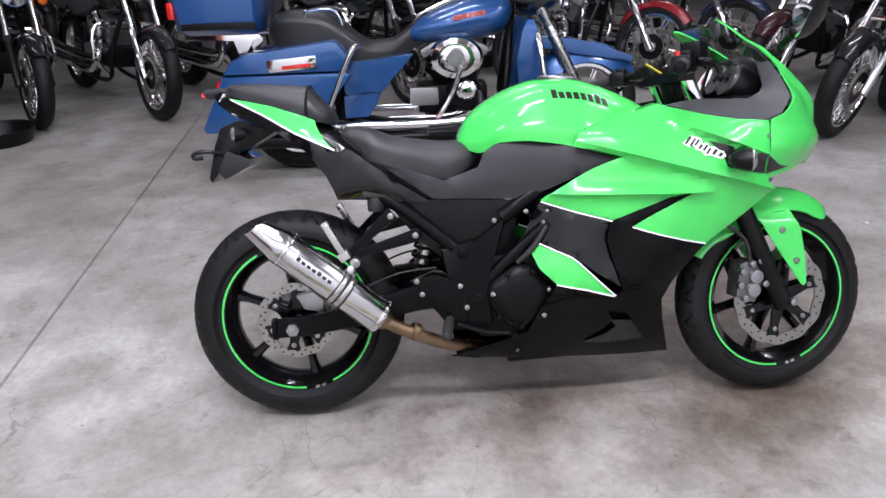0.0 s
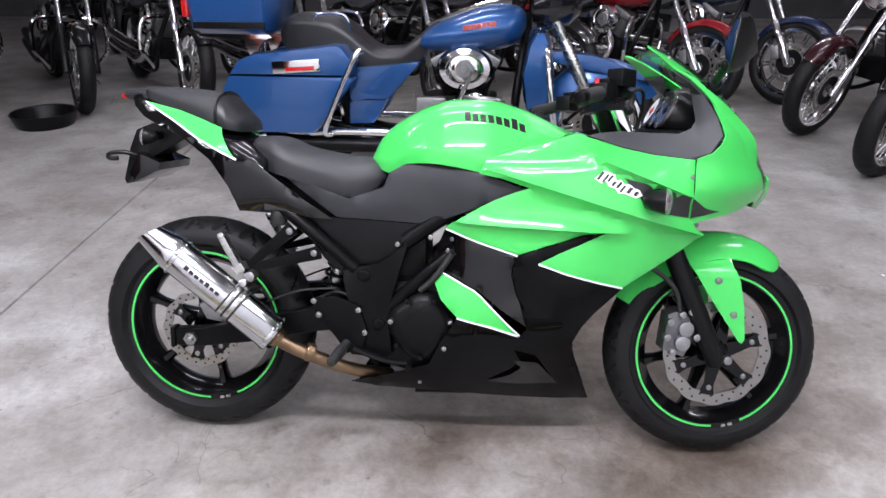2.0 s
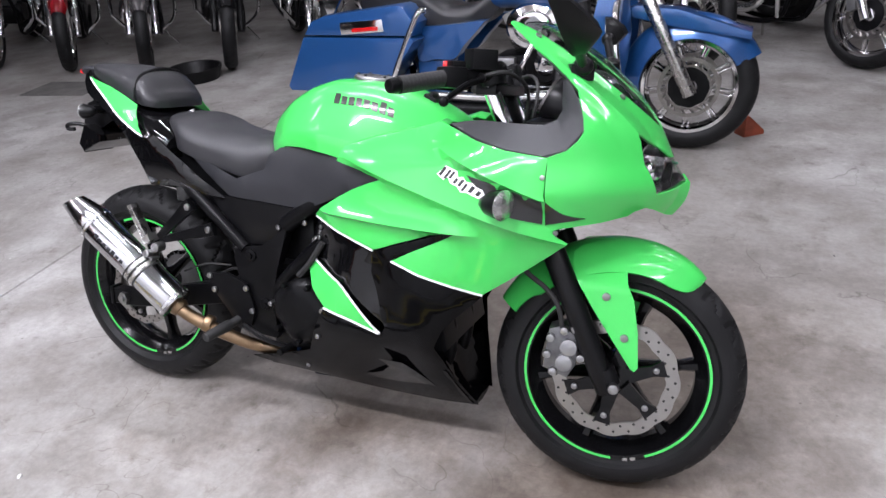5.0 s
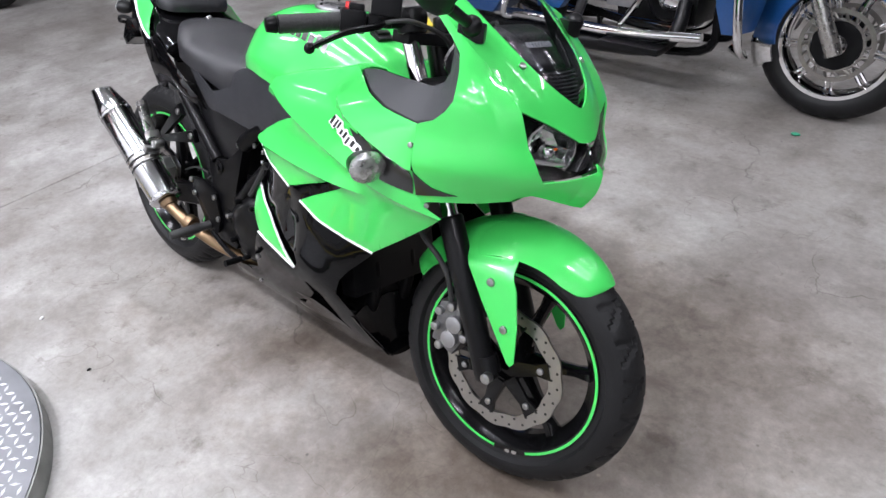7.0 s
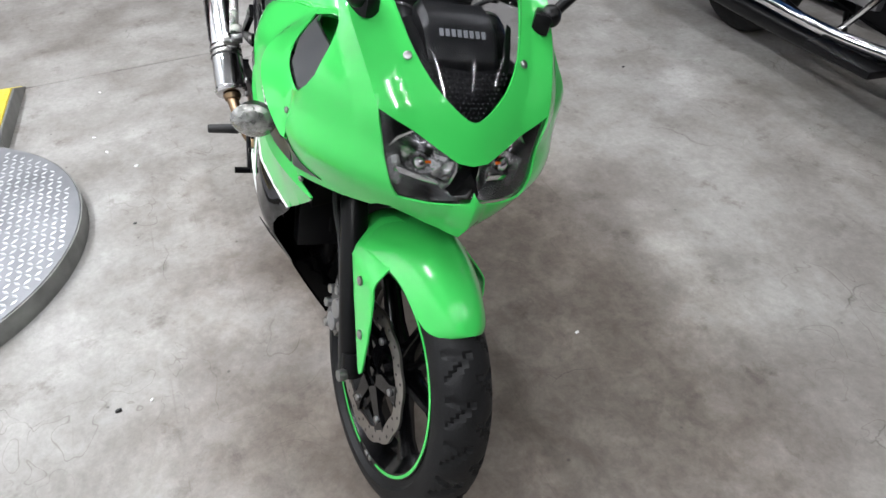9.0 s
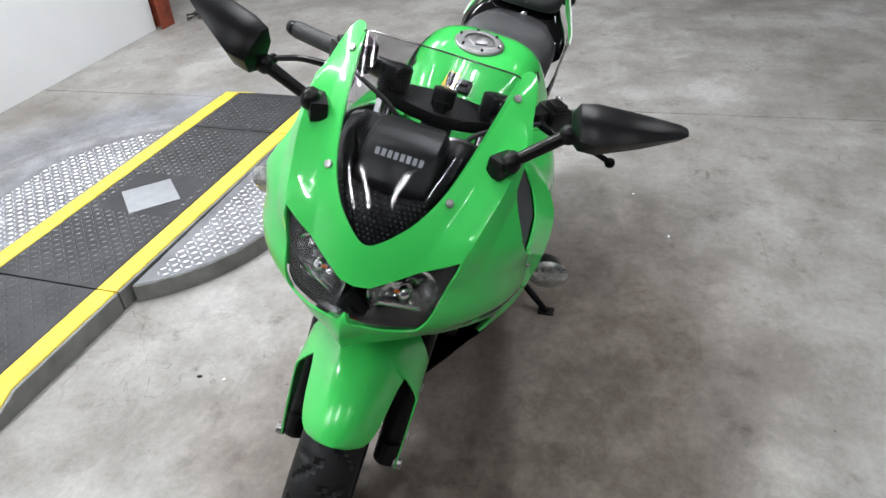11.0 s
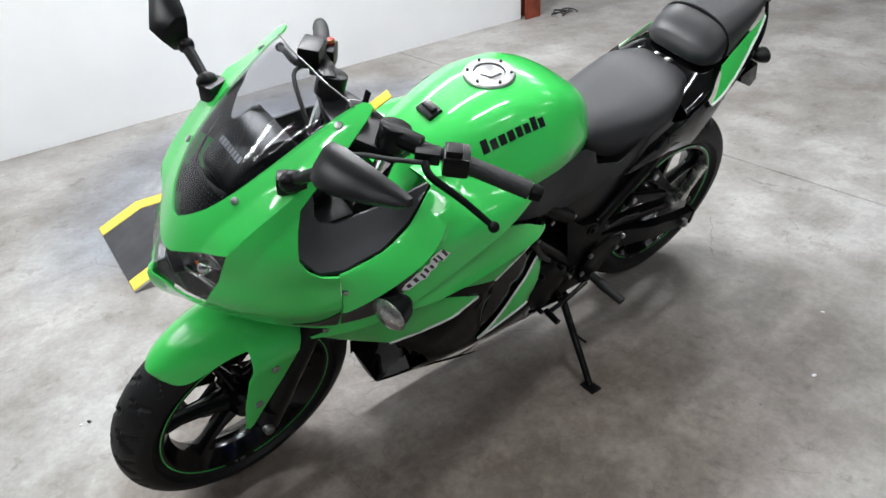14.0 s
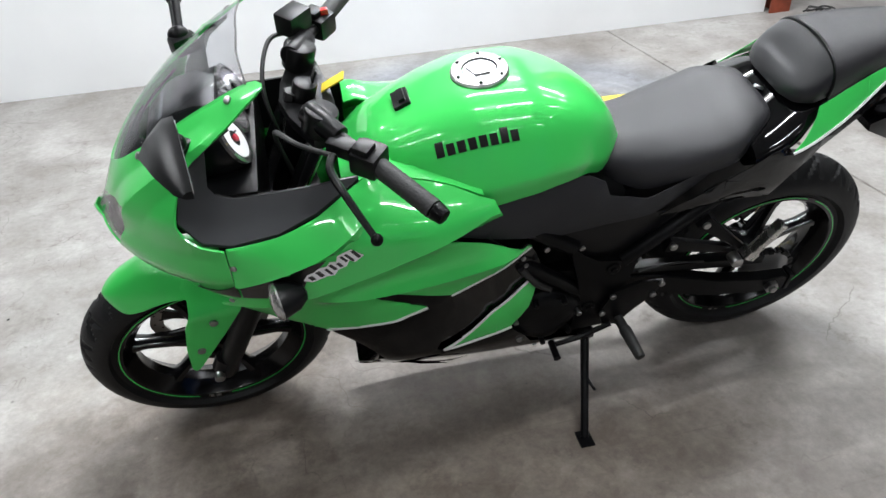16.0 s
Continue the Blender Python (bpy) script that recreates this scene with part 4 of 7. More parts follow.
for s in (-1, 1):
    c = Vector((1.436, s * 0.067, 0.785))
    bm = bm_new()
    lathe(bm, [(0.012, 0.035), (0.03, 0.03), (0.042, 0.012), (0.044, -0.008), (0.046, -0.008), (0.045, 0.016), (0.03, 0.036), (0.012, 0.04)], seg=13, shape=lambda t, k, y: (0.003 if k < 4 else 0.0) * math.sin(5 * t + 2 * k))
    bm.transform(Matrix.Translation(c) @ Matrix.Rotation(radians(s * 24), 4, "Z") @ Matrix.Rotation(radians(90), 4, "Z") @ Matrix.Diagonal((1.26, 1.0, 1.24, 1)))
    part("reflector_bowl", bm, REFLECTOR, lamp, "chrome reflector bowl", sharp=8.0)
    bm = bm_new()
    ball(bm, c + Vector((0.0, s * 0.004, 0)), 0.014, (1.2, 1, 1), 12)
    part("bulb_cap", bm, CHROME, lamp)
    bm = bm_new()
    prism(bm, [(-0.04, -0.004), (0.03, -0.016), (0.034, -0.010), (-0.035, 0.004)], -0.004, 0.004, 0.001)
    bm.transform(Matrix.Translation(c + Vector((0.012, s * 0.005, -0.012))) @ Matrix.Rotation(radians(90 + s * 24), 4, "Z"))
    part("reflector_facet", bm, CHROME, lamp)
    bm = bm_new()  # small reddish marker in the bowl
    box(bm, c + Vector((0.012, -s * 0.006, 0.006)), (0.004, 0.009, 0.004), bev=0.001)
    part("marker", bm, AMBER, lamp)
bm = bm_new()
prism(bm, [(-0.03, -0.03), (0.03, -0.03), (0.0, 0.02)], -0.03, 0.0, 0.004)
bm.transform(Matrix.Translation((1.452, 0, 0.772)) @ Matrix.Rotation(radians(90), 4, "Z"))
part("centre_web", bm, SATIN_BLACK, lamp)

# windscreen


def pane(y, z):
    """On the cowl's surface at the rim; the middle of the upper part is blown out into a fuller bubble."""
    w, p = curve(z, NZ, NW), curve(z, NZ, NP)
    xe, xc = curve(z, NZ, NXE), curve(z, NZ, NXC)

    def across(q):
        return xe + (xc - xe) * math.sqrt(max(0.0, 1 - min(1.0, abs(y) / w) ** (2 / q))) ** q
    rim = curve(z, [0.86, 0.90, 0.938, 0.978, 1.022, 1.062, 1.09], [0.015, 0.066, 0.091, 0.110, 0.126, 0.138, 0.14])
    full = max(0.0, 1 - (abs(y) / rim) ** 6) * curve(z, [0.86, 0.92, 1.0, 1.1], [0.0, 0.25, 1.0, 1.0])
    return (across(p) + (across(0.82) - across(p)) * full, y, z)


right = [(-y, z) for y, z in rounded([(0.0, 0.859), (0.013, 0.862), (0.036, 0.876), (0.066, 0.9015), (0.091, 0.937), (0.110, 0.978), (0.126, 1.022), (0.137, 1.060), (0.136, 1.068), (0.122, 1.073), (0.06, 1.077), (0.0, 1.078)])]
bm = bm_new()
sheet(bm, (right + [(-y, z) for y, z in right[::-1][1:-1]])[::-1], pane, 0.003, 0.012, edge=0.0, lift=-0.0005)
ws = part("windscreen", bm, SCREEN, bike, "smoked clear windscreen")
ws.visible_shadow = False
bm = bm_new()  # rolled upper edge
tube(bm, [pane(y, z) for y, z in ((-0.136, 1.068), (-0.122, 1.073), (-0.06, 1.077), (0.0, 1.078), (0.06, 1.077), (0.122, 1.073), (0.136, 1.068))], 0.0016, 6)
part("screen_rim", bm, GREY_PAINT, ws, "thin grey rolled edge")
bm = bm_new()  # dimpled black inner nose under the screen
inner = [(-y, z) for y, z in rounded([(0.0, 0.861), (0.014, 0.864), (0.037, 0.878), (0.067, 0.904), (0.092, 0.942), (0.106, 0.975)]) + [(0.090, 0.985), (0.076, 0.962), (0.066, 0.932), (0.0, 0.930)]]
sheet(bm, (inner + [(-y, z) for y, z in inner[::-1][1:-1]])[::-1], pane, 0.004, 0.03, lift=-0.016)
dash = part("inner_nose", bm, SATIN_BLACK, bike, "dimpled black panel under the screen")
bm = bm_new()  # rows of dimples as small raised studs
for i in range(10):
    for j in range(-8, 9):
        z = 0.872 + i * 0.006
        y = (j + 0.5 * (i % 2)) * 0.0085
        if abs(y) < 0.012 + (z - 0.866) * 1.1 and abs(y) < 0.07:
            p = Vector(pane(y, z)) + Vector((-0.0105, 0, -0.0105))
            ball(bm, p, 0.0024, (1, 1, 1), 6)
tagged(part("dimple", bm, MATT_GREY, dash), kind="stuff")
bm = bm_new()  # instrument hood
rings = []
for x, z, w, h in ((1.372, 0.921, 0.052, 0.02), (1.366, 0.928, 0.060, 0.045), (1.331, 0.9635, 0.062, 0.07), (1.312, 0.975, 0.063, 0.09), (1.275, 0.984, 0.062, 0.10), (1.245, 0.974, 0.054, 0.08)):
    rings.append([(x, y * w, z + k * h) for y, k in ((-1, -1), (-1, -0.12), (-0.86, 0), (0.86, 0), (1, -0.12), (1, -1))])
ring_loft(bm, rings)
hood = part("instrument_hood", bm, HOOD_BLACK, bike, "black instrument hood behind the screen")
for j in range(8):
    bm = bm_new()
    box(bm, (1.3385, -0.036 + j * 0.0103, 0.9575), (0.012, 0.0066, 0.001), (0, 45, 0), bev=0)
    part("word_mark", bm, PAPER, hood, "pale grey bar of a word mark")
for s, y, r in ((0, -0.078, 0.044), (0, 0.078, 0.044), (0, 0.0, 0.040)):  # three dials facing the rider
    bm = bm_new()
    lathe(bm, [(0.0, 0.0), (r, 0.0), (r + 0.006, 0.012), (r + 0.004, 0.06), (r - 0.012, 0.085), (0.0, 0.085)], seg=36)
    m = Matrix.Translation((1.222, y, 0.925)) @ Matrix.Rotation(radians(28), 4, "Y") @ Matrix.Rotation(radians(-90), 4, "Z")
    bm.transform(m)
    pod = part("dial_pod", bm, SATIN_BLACK, bike, "round black instrument pod")
    bm = bm_new()
    lathe(bm, [(r - 0.004, -0.004), (r + 0.004, -0.002), (r + 0.004, 0.004), (r - 0.004, 0.004)], seg=36)
    bm.transform(m)
    part("bezel", bm, GREY_PAINT, pod)
    bm = bm_new()
    lathe(bm, [(0.0, -0.0015), (r - 0.004, -0.0015), (r - 0.004, 0.001), (0.0, 0.001)], seg=30)
    bm.transform(m)
    face = part("dial_face", bm, BLACK_DECAL, pod)
    bm = bm_new()
    box(bm, (r * 0.22, -0.003, r * 0.1), (r * 0.6, 0.001, 0.003), (0, 25, 0), bev=0)
    bm.transform(m)
    part("needle", bm, MATT_GREY, pod)
    bm = bm_new()
    lathe(bm, [(r * 0.34, -0.0025), (r * 0.84, -0.0025), (r * 0.84, 0.0), (r * 0.34, 0.0)], seg=30)
    bm.transform(m)
    part("scale_ring", bm, WHITE_DECAL if y > 0 else GREY_PAINT, pod)
    bm = bm_new()
    lathe(bm, [(0.0, -0.006), (r * 0.15, -0.006), (r * 0.17, 0.0), (0.0, 0.0)], seg=18)
    bm.transform(m)
    part("needle_hub", bm, RED_DECAL if y > 0 else SATIN_BLACK, pod)

# inner side panels between fairing edge and cockpit
for s in (-1, 1):
    bm = bm_new()
    outer = [(1.022, 0.2, 0.861), (1.06, 0.205, 0.851), (1.10, 0.222, 0.839), (1.17, 0.235, 0.824), (1.25, 0.236, 0.816), (1.288, 0.226, 0.83), (1.303, 0.218, 0.87), (1.300, 0.205, 0.915), (1.278, 0.182, 0.97), (1.25, 0.178, 1.0), (1.24, 0.175, 1.018)]
    innr = [(1.022, 0.148, 0.862), (1.06, 0.160, 0.870), (1.10, 0.172, 0.875), (1.17, 0.172, 0.872), (1.235, 0.172, 0.872), (1.262, 0.172, 0.885), (1.272, 0.17, 0.905), (1.268, 0.162, 0.93), (1.262, 0.140, 0.975), (1.258, 0.120, 1.003), (1.252, 0.114, 1.022)]
    outer = [(x, flank(x, z) - 0.001, z) if k < 5 else (opening(z).x - 0.003, opening(z).y - 0.005, z) for k, (x, y, z) in enumerate(outer)]
    rings = []
    for o, i in zip(outer, innr):
        o, i = Vector(o), Vector(i)
        mid = (o + i) / 2 + Vector((0, 0, -0.004))
        dn = Vector((0, 0, -0.006))
        rings.append([(p.x, s * p.y, p.z) for p in (o + Vector((0, -0.006, 0.001)), mid, i, i + dn, mid + dn, o + dn + Vector((0, -0.006, 0)))])
    ring_loft(bm, rings)
    part("inner_panel", bm, COCKPIT_GREY, bike, "grained dark grey cockpit panel")
    bm = bm_new()  # skirt down from the panel's inner edge
    rings = [[(x, s * y, z), (x, s * (y - 0.01), z - 0.11), (x, s * (y - 0.014), z - 0.11), (x, s * (y - 0.005), z)] for x, y, z in innr[:6]]
    ring_loft(bm, rings)
    part("inner_skirt", bm, SATIN_BLACK, bike)
    bm = bm_new()  # shoulder between side fairing and tank
    rings = []
    for x, z in ((0.80, 0.811), (0.854, 0.829), (0.90, 0.840), (0.94, 0.848), (0.97, 0.857), (0.998, 0.866), (1.022, 0.861)):
        y = flank(x, z) - 0.002
        rings.append([(x, s * y, z + 0.0005), (x, s * (y - 0.03), z + 0.004), (x, s * 0.085, z - 0.004), (x, s * 0.085, z - 0.008), (x, s * (y - 0.03), z - 0.002), (x, s * y, z - 0.004)])
    ring_loft(bm, rings)
    part("shoulder_panel", bm, GREEN, bike, "lime green shoulder beside the tank")
bm = bm_new()
box(bm, (1.24, 0, 0.80), (0.10, 0.34, 0.16), bev=0.02)
box(bm, (1.33, 0, 0.80), (0.10, 0.24, 0.10), bev=0.02)
part("fairing_stay", bm, FRAME_BLACK, bike, "black fairing stay")

# tank
TX = [0.478, 0.50, 0.53, 0.58, 0.64, 0.70, 0.78, 0.86, 0.93, 0.99, 1.05]
TT = [0.800, 0.842, 0.872, 0.905, 0.932, 0.946, 0.945, 0.926, 0.897, 0.866, 0.82]
TB = [0.785, 0.764, 0.755, 0.782, 0.786, 0.780, 0.764, 0.740, 0.72, 0.71, 0.70]
TW = [0.045, 0.078, 0.108, 0.142, 0.166, 0.178, 0.180, 0.170, 0.152, 0.134, 0.12]
TU = [(0.0, 0.0), (0.20, 0.003), (0.38, 0.022), (0.54, 0.070), (0.67, 0.155), (0.78, 0.29), (0.87, 0.47), (0.95, 0.65), (0.995, 0.80), (0.98, 1.0)]
TUY, TUZ = [p[0] for p in TU], [p[1] for p in TU]


def tank(x, k):
    """k: -1 lower right edge, 0 ridge, 1 lower left edge."""
    q = abs(k) * 9
    i = min(8, int(q))
    w, t, b = curve(x, TX, TW), curve(x, TX, TT), curve(x, TX, TB)
    yy = curve(q, list(range(10)), TUY)
    zz = curve(q, list(range(10)), TUZ)
    return (x, math.copysign(yy * w, k), t + (b - t) * zz)


bm = bm_new()
rings = []
ks = [i / 24 for i in range(-24, 25)]
for x in [0.478, 0.484, 0.492] + [0.50 + 0.55 * i / 40 for i in range(41)]:
    row = [tank(x, k) for k in ks]
    row += [(x, row[-1][1] * 0.5, row[-1][2]), (x, row[0][1] * 0.5, row[0][2])]
    rings.append(row)
ring_loft(bm, rings)
fuel_tank = part("fuel_tank", bm, GREEN, bike, "lime green fuel tank")


def word_on_tank(s):
    n = 8
    for i in range(n):
        b = bm_new()
        x0 = 0.722 + 0.155 * (i + 0.1) / n
        x1 = 0.722 + 0.155 * (i + 0.84) / n
        tall = i in (0, 6)
        def q(x, e):
            return (x, -(0.575 - (x - 0.722) * 0.06) + e)
        h = 0.098 if tall else 0.072
        if s < 0:
            pts = [q(x0, 0), q(x1, 0), q(x1 - 0.003, h), q(x0 - 0.003, h)]
            sheet(b, pts, lambda x, k: tank(x, k), 0.0012, 0.03, lift=0.0014, edge=0.0)
        else:
            m0, m1 = 1.599 - x1, 1.599 - x0
            sheet(b, [q(m0, 0), q(m1, 0), q(m1 + 0.003, h), q(m0 + 0.003, h)], lambda x, k: tank(x, k), 0.0012, 0.03, mirror=True, lift=0.0014, edge=0.0)
        part("word_mark", b, BLACK_DECAL, fuel_tank, "black bar of the tank's word mark")


for side_sign in (-1, 1):
    word_on_tank(side_sign)
CAPM = Matrix.Translation((0.766, -0.006, 0.9465)) @ Matrix.Rotation(radians(5), 4, "Y") @ Matrix.Rotation(radians(-90), 4, "X")
bm = bm_new()
lathe(bm, [(0.034, 0.001), (0.034, -0.006), (0.04, -0.007), (0.053, -0.0045), (0.056, -0.001), (0.056, 0.004), (0.034, 0.004)], seg=48)
bm.transform(CAPM)
capo = part("filler_cap", bm, CASTING, bike, "brushed steel filler cap ring")
bm = bm_new()
lathe(bm, [(0.0, -0.004), (0.02, -0.005), (0.032, -0.003), (0.033, 0.003), (0.0, 0.003)], seg=36)
bm.transform(CAPM)
part("cap_lid", bm, CASTING, capo, "grey cap lid")
bm = bm_new()
prism(bm, [(-0.022, -0.012), (0.004, -0.024), (0.024, -0.006), (0.012, 0.02), (-0.016, 0.02)], -0.008, -0.004, 0.001)
bm.transform(CAPM)
part("cap_flap", bm, BOLT, capo)
for i in range(6):
    bm = bm_new()
    t = radians(60 * i + 20)
    cyl(bm, (0.0465 * math.cos(t), -0.010, 0.0465 * math.sin(t)), (0.0465 * math.cos(t), -0.004, 0.0465 * math.sin(t)), 0.0032, seg=10)
    bm.transform(CAPM)
    part("cap_screw", bm, BLACK_DECAL, capo)
bm = bm_new()  # rubber tank pad / breather ahead of the cap
box(bm, (0.917, -0.004, 0.903), (0.034, 0.05, 0.016), (0, 24, 0), bev=0.004)
box(bm, (0.917, -0.004, 0.911), (0.014, 0.036, 0.014), (0, 24, 0), bev=0.003)
part("tank_block", bm, SATIN_BLACK, bike, "black rubber block on the tank")

# covers under tank and seat
COVER_UP = [(0.241, 0.752), (0.335, 0.722), (0.429, 0.690), (0.522, 0.722), (0.537, 0.760), (0.572, 0.780), (0.628, 0.785), (0.70, 0.778), (0.769, 0.766), (0.875, 0.733), (0.847, 0.718), (0.76, 0.682), (0.671, 0.645), (0.629, 0.634), (0.515, 0.638), (0.399, 0.642)]
COVER_LOW = [(0.327, 0.638), (0.399, 0.639), (0.515, 0.635), (0.629, 0.631), (0.655, 0.637), (0.60, 0.60), (0.565, 0.565), (0.528, 0.529), (0.513, 0.522), (0.455, 0.518)]
CVX, CVY = [0.22, 0.35, 0.45, 0.55, 0.65, 0.76, 0.88], [0.115, 0.138, 0.148, 0.156, 0.164, 0.188, 0.202]


def on_cover(x, z):
    y = curve(x, CVX, CVY) * curve(z, [0.50, 0.60, 0.68, 0.76, 0.80], [0.96, 1.0, 1.0, 0.96, 0.90])
    y += crease(x, z, (0.40, 0.64), (0.63, 0.70), 0.005, 0.03)
    return (x, -y, z)


shell("frame_cover", COVER_UP, MATT_GREY, bike, "grained dark grey frame cover", fmap=on_cover)
shell("lower_frame_cover", COVER_LOW, SATIN_BLACK, bike, "satin black lower frame cover", fmap=on_cover, lift=-0.003)
screw([(0.560, 0.578), (0.645, 0.60)], on_cover, 0.007)

# tail
TLX, TLY = [-0.20, -0.14, -0.06, 0.04, 0.14, 0.24, 0.32, 0.40], [0.045, 0.085, 0.122, 0.152, 0.170, 0.166, 0.158, 0.150]


def on_tail(x, z):
    y = curve(x, TLX, TLY)
    line = curve(x, [-0.2, 0.0, 0.15, 0.4], [0.92, 0.84, 0.785, 0.64]) - 0.005
    y -= curve(x, [-0.1, 0.10, 0.2, 0.3], [0.0, 0.04, 0.18, 0.22]) * max(0.0, line - z) + curve(x, [-0.1, 0.13, 0.18, 0.4], [0.62, 0.62, 0.15, 0.1]) * max(0.0, z - line)
    y += crease(x, z, (0.14, 0.70), (0.34, 0.66), 0.006, 0.03)
    return (x, -max(0.02, y), z)


TAIL_GREEN = [(-0.136, 0.928), (-0.08, 0.917), (-0.022, 0.904), (0.04, 0.884), (0.099, 0.862), (0.104, 0.845), (0.112, 0.830), (0.128, 0.806), (0.147, 0.785), (0.10, 0.807), (0.046, 0.832), (-0.04, 0.882)]
TAIL_BLACK = [(-0.187, 0.952), (-0.150, 0.945), (-0.136, 0.926), (-0.04, 0.879), (0.046, 0.829), (0.10, 0.804), (0.148, 0.782), (0.16, 0.80), (0.192, 0.782), (0.23, 0.751), (0.31, 0.692), (0.392, 0.634), (0.289, 0.642), (0.149, 0.651), (0.138, 0.680), (0.123, 0.714), (0.075, 0.779), (-0.009, 0.840), (-0.123, 0.885), (-0.165, 0.915)]
shell("tail_panel", TAIL_GREEN, GREEN, bike, "lime green tail panel", fmap=on_tail)
shell("tail_side_panel", TAIL_BLACK, GLOSS_BLACK, bike, "gloss black tail side panel", fmap=on_tail, lift=-0.003)
shell("pinstripe", strip([(-0.125, 0.923), (-0.04, 0.8805), (0.046, 0.8305), (0.10, 0.8055), (0.149, 0.783)], 0.0036), WHITE_DECAL, bike, "white pinstripe", thick=0.004, step=0.02, lift=0.0016, edge=0.0, fmap=on_tail)


def top_body(name, rows, material, label, parent=bike, round_=0.5):
    """A cushion: rows of x, half width, top, side height, lower height."""
    b = bm_new()
    rings = []
    for x, w, t, sd, lo in rows:
        row = []
        for k in range(-12, 13):
            a = k / 12
            row.append((x, w * math.copysign(min(1.0, abs(a) * 1.25) if abs(a) < 0.7 else 0.875 + 0.125 * math.sin((abs(a) - 0.7) / 0.3 * math.pi / 2), a),
                        t - (t - sd) * max(0.0, (abs(a) - 0.25) / 0.75) ** (2.2 if round_ > 0.4 else 3.0)))
        row.append((x, w * 0.97, lo))
        row.append((x, -w * 0.97, lo))
        rings.append(row)
    ring_loft(b, rings)
    return part(name, b, material, parent, label, sharp=55)


def refine(rows, n=28):
    xs = [r[0] for r in rows]
    out = []
    for i in range(n + 1):
        x = xs[0] + (xs[-1] - xs[0]) * i / n
        out.append((x, *(curve(x, xs, [r[k] for r in rows]) for k in range(1, 5))))
    return out


top_body("rider_seat", refine([(0.156, 0.070, 0.822, 0.805, 0.785), (0.168, 0.086, 0.838, 0.814, 0.78), (0.205, 0.112, 0.838, 0.802, 0.757), (0.25, 0.137, 0.826, 0.784, 0.744), (0.28, 0.139, 0.812, 0.770, 0.735), (0.36, 0.130, 0.796, 0.745, 0.710), (0.43, 0.118, 0.788, 0.720, 0.690), (0.48, 0.104, 0.786, 0.735, 0.705), (0.512, 0.090, 0.772, 0.740, 0.725), (0.522, 0.080, 0.758, 0.742, 0.735)]), VINYL, "black grained vinyl rider seat")
top_body("passenger_seat", refine([(-0.150, 0.022, 0.950, 0.944, 0.935), (-0.135, 0.046, 0.964, 0.950, 0.932), (-0.06, 0.078, 0.963, 0.930, 0.908), (0.02, 0.099, 0.957, 0.905, 0.882), (0.075, 0.109, 0.951, 0.888, 0.866)]), VINYL, "black vinyl passenger seat")
top_body("passenger_seat_front", refine([(0.077, 0.109, 0.947, 0.886, 0.864), (0.098, 0.110, 0.926, 0.874, 0.857), (0.120, 0.102, 0.900, 0.864, 0.853), (0.136, 0.084, 0.886, 0.858, 0.850), (0.145, 0.056, 0.868, 0.856, 0.850)], 14), VINYL_SMOOTH, "smooth dark front of the passenger seat")
bm = bm_new()
tube(bm, [(0.076, -0.110, 0.870), (0.076, -0.106, 0.905), (0.076, -0.076, 0.938), (0.076, 0, 0.953), (0.076, 0.076, 0.938), (0.076, 0.106, 0.905), (0.076, 0.110, 0.870)], 0.004, 8)
part("seat_strap", bm, SATIN_BLACK, bike)


def hump(x, k):
    """The saddle between the seats. k: -1 right edge, 0 ridge, 1 left edge."""
    w = curve(x, [0.06, 0.09, 0.13, 0.17, 0.22, 0.30], [0.106, 0.122, 0.146, 0.156, 0.154, 0.14])
    t = curve(x, [0.06, 0.09, 0.13, 0.17, 0.22, 0.30], [0.866, 0.858, 0.842, 0.820, 0.79, 0.735])
    lo = curve(x, [0.06, 0.14, 0.20, 0.30], [0.845, 0.788, 0.765, 0.70])
    a = k * math.pi / 2
    return (x, w * math.sin(a), t - (t - lo) * (1 - math.cos(a)) ** 1.2)


bm = bm_new()
rings = []
for i in range(13):
    row = [hump(0.06 + 0.013 * i, k / 12) for k in range(-12, 13)]
    rings.append(row + [(row[0][0], row[-1][1] * 0.8, row[-1][2] - 0.03), (row[0][0], row[0][1] * 0.8, row[0][2] - 0.03)])
ring_loft(bm, rings)
part("seat_hump", bm, GLOSS_BLACK, bike, "gloss black hump between the seats")
bm = bm_new()  # tail end with its lamp
rings = []
for x, w, t, lo in ((-0.13, 0.040, 0.950, 0.925), (-0.16, 0.038, 0.956, 0.922), (-0.20, 0.030, 0.954, 0.930), (-0.214, 0.022, 0.949, 0.937)):
    rings.append([(x, -w, lo + 0.006), (x, -w * 0.8, lo), (x, w * 0.8, lo), (x, w, lo + 0.006), (x, w, t - 0.008), (x, w * 0.7, t), (x, -w * 0.7, t), (x, -w, t - 0.008)])
ring_loft(bm, rings)
tail_end = part("tail_end", bm, MATT_GREY, bike, "dark grey tail end")
bm = bm_new()
box(bm, (-0.203, 0, 0.9365), (0.026, 0.05, 0.012), (0, 15, 0), bev=0.004)
part("tail_lamp", bm, RED_PLASTIC, tail_end, "red tail lamp lens")
bm = bm_new()
lathe(bm, [(0.004, -0.003), (0.009, -0.003), (0.011, 0), (0.011, 0.004), (0.0, 0.004)], seg=20)
bm.transform(Matrix.Translation((0.160, 0.010, 0.838)) @ Matrix.Rotation(radians(-70), 4, "X") @ Matrix.Rotation(radians(-25), 4, "Z"))
part("seat_lock", bm, BOLT, bike)
bm = bm_new()  # under-tray, inner mudguard
rings = []
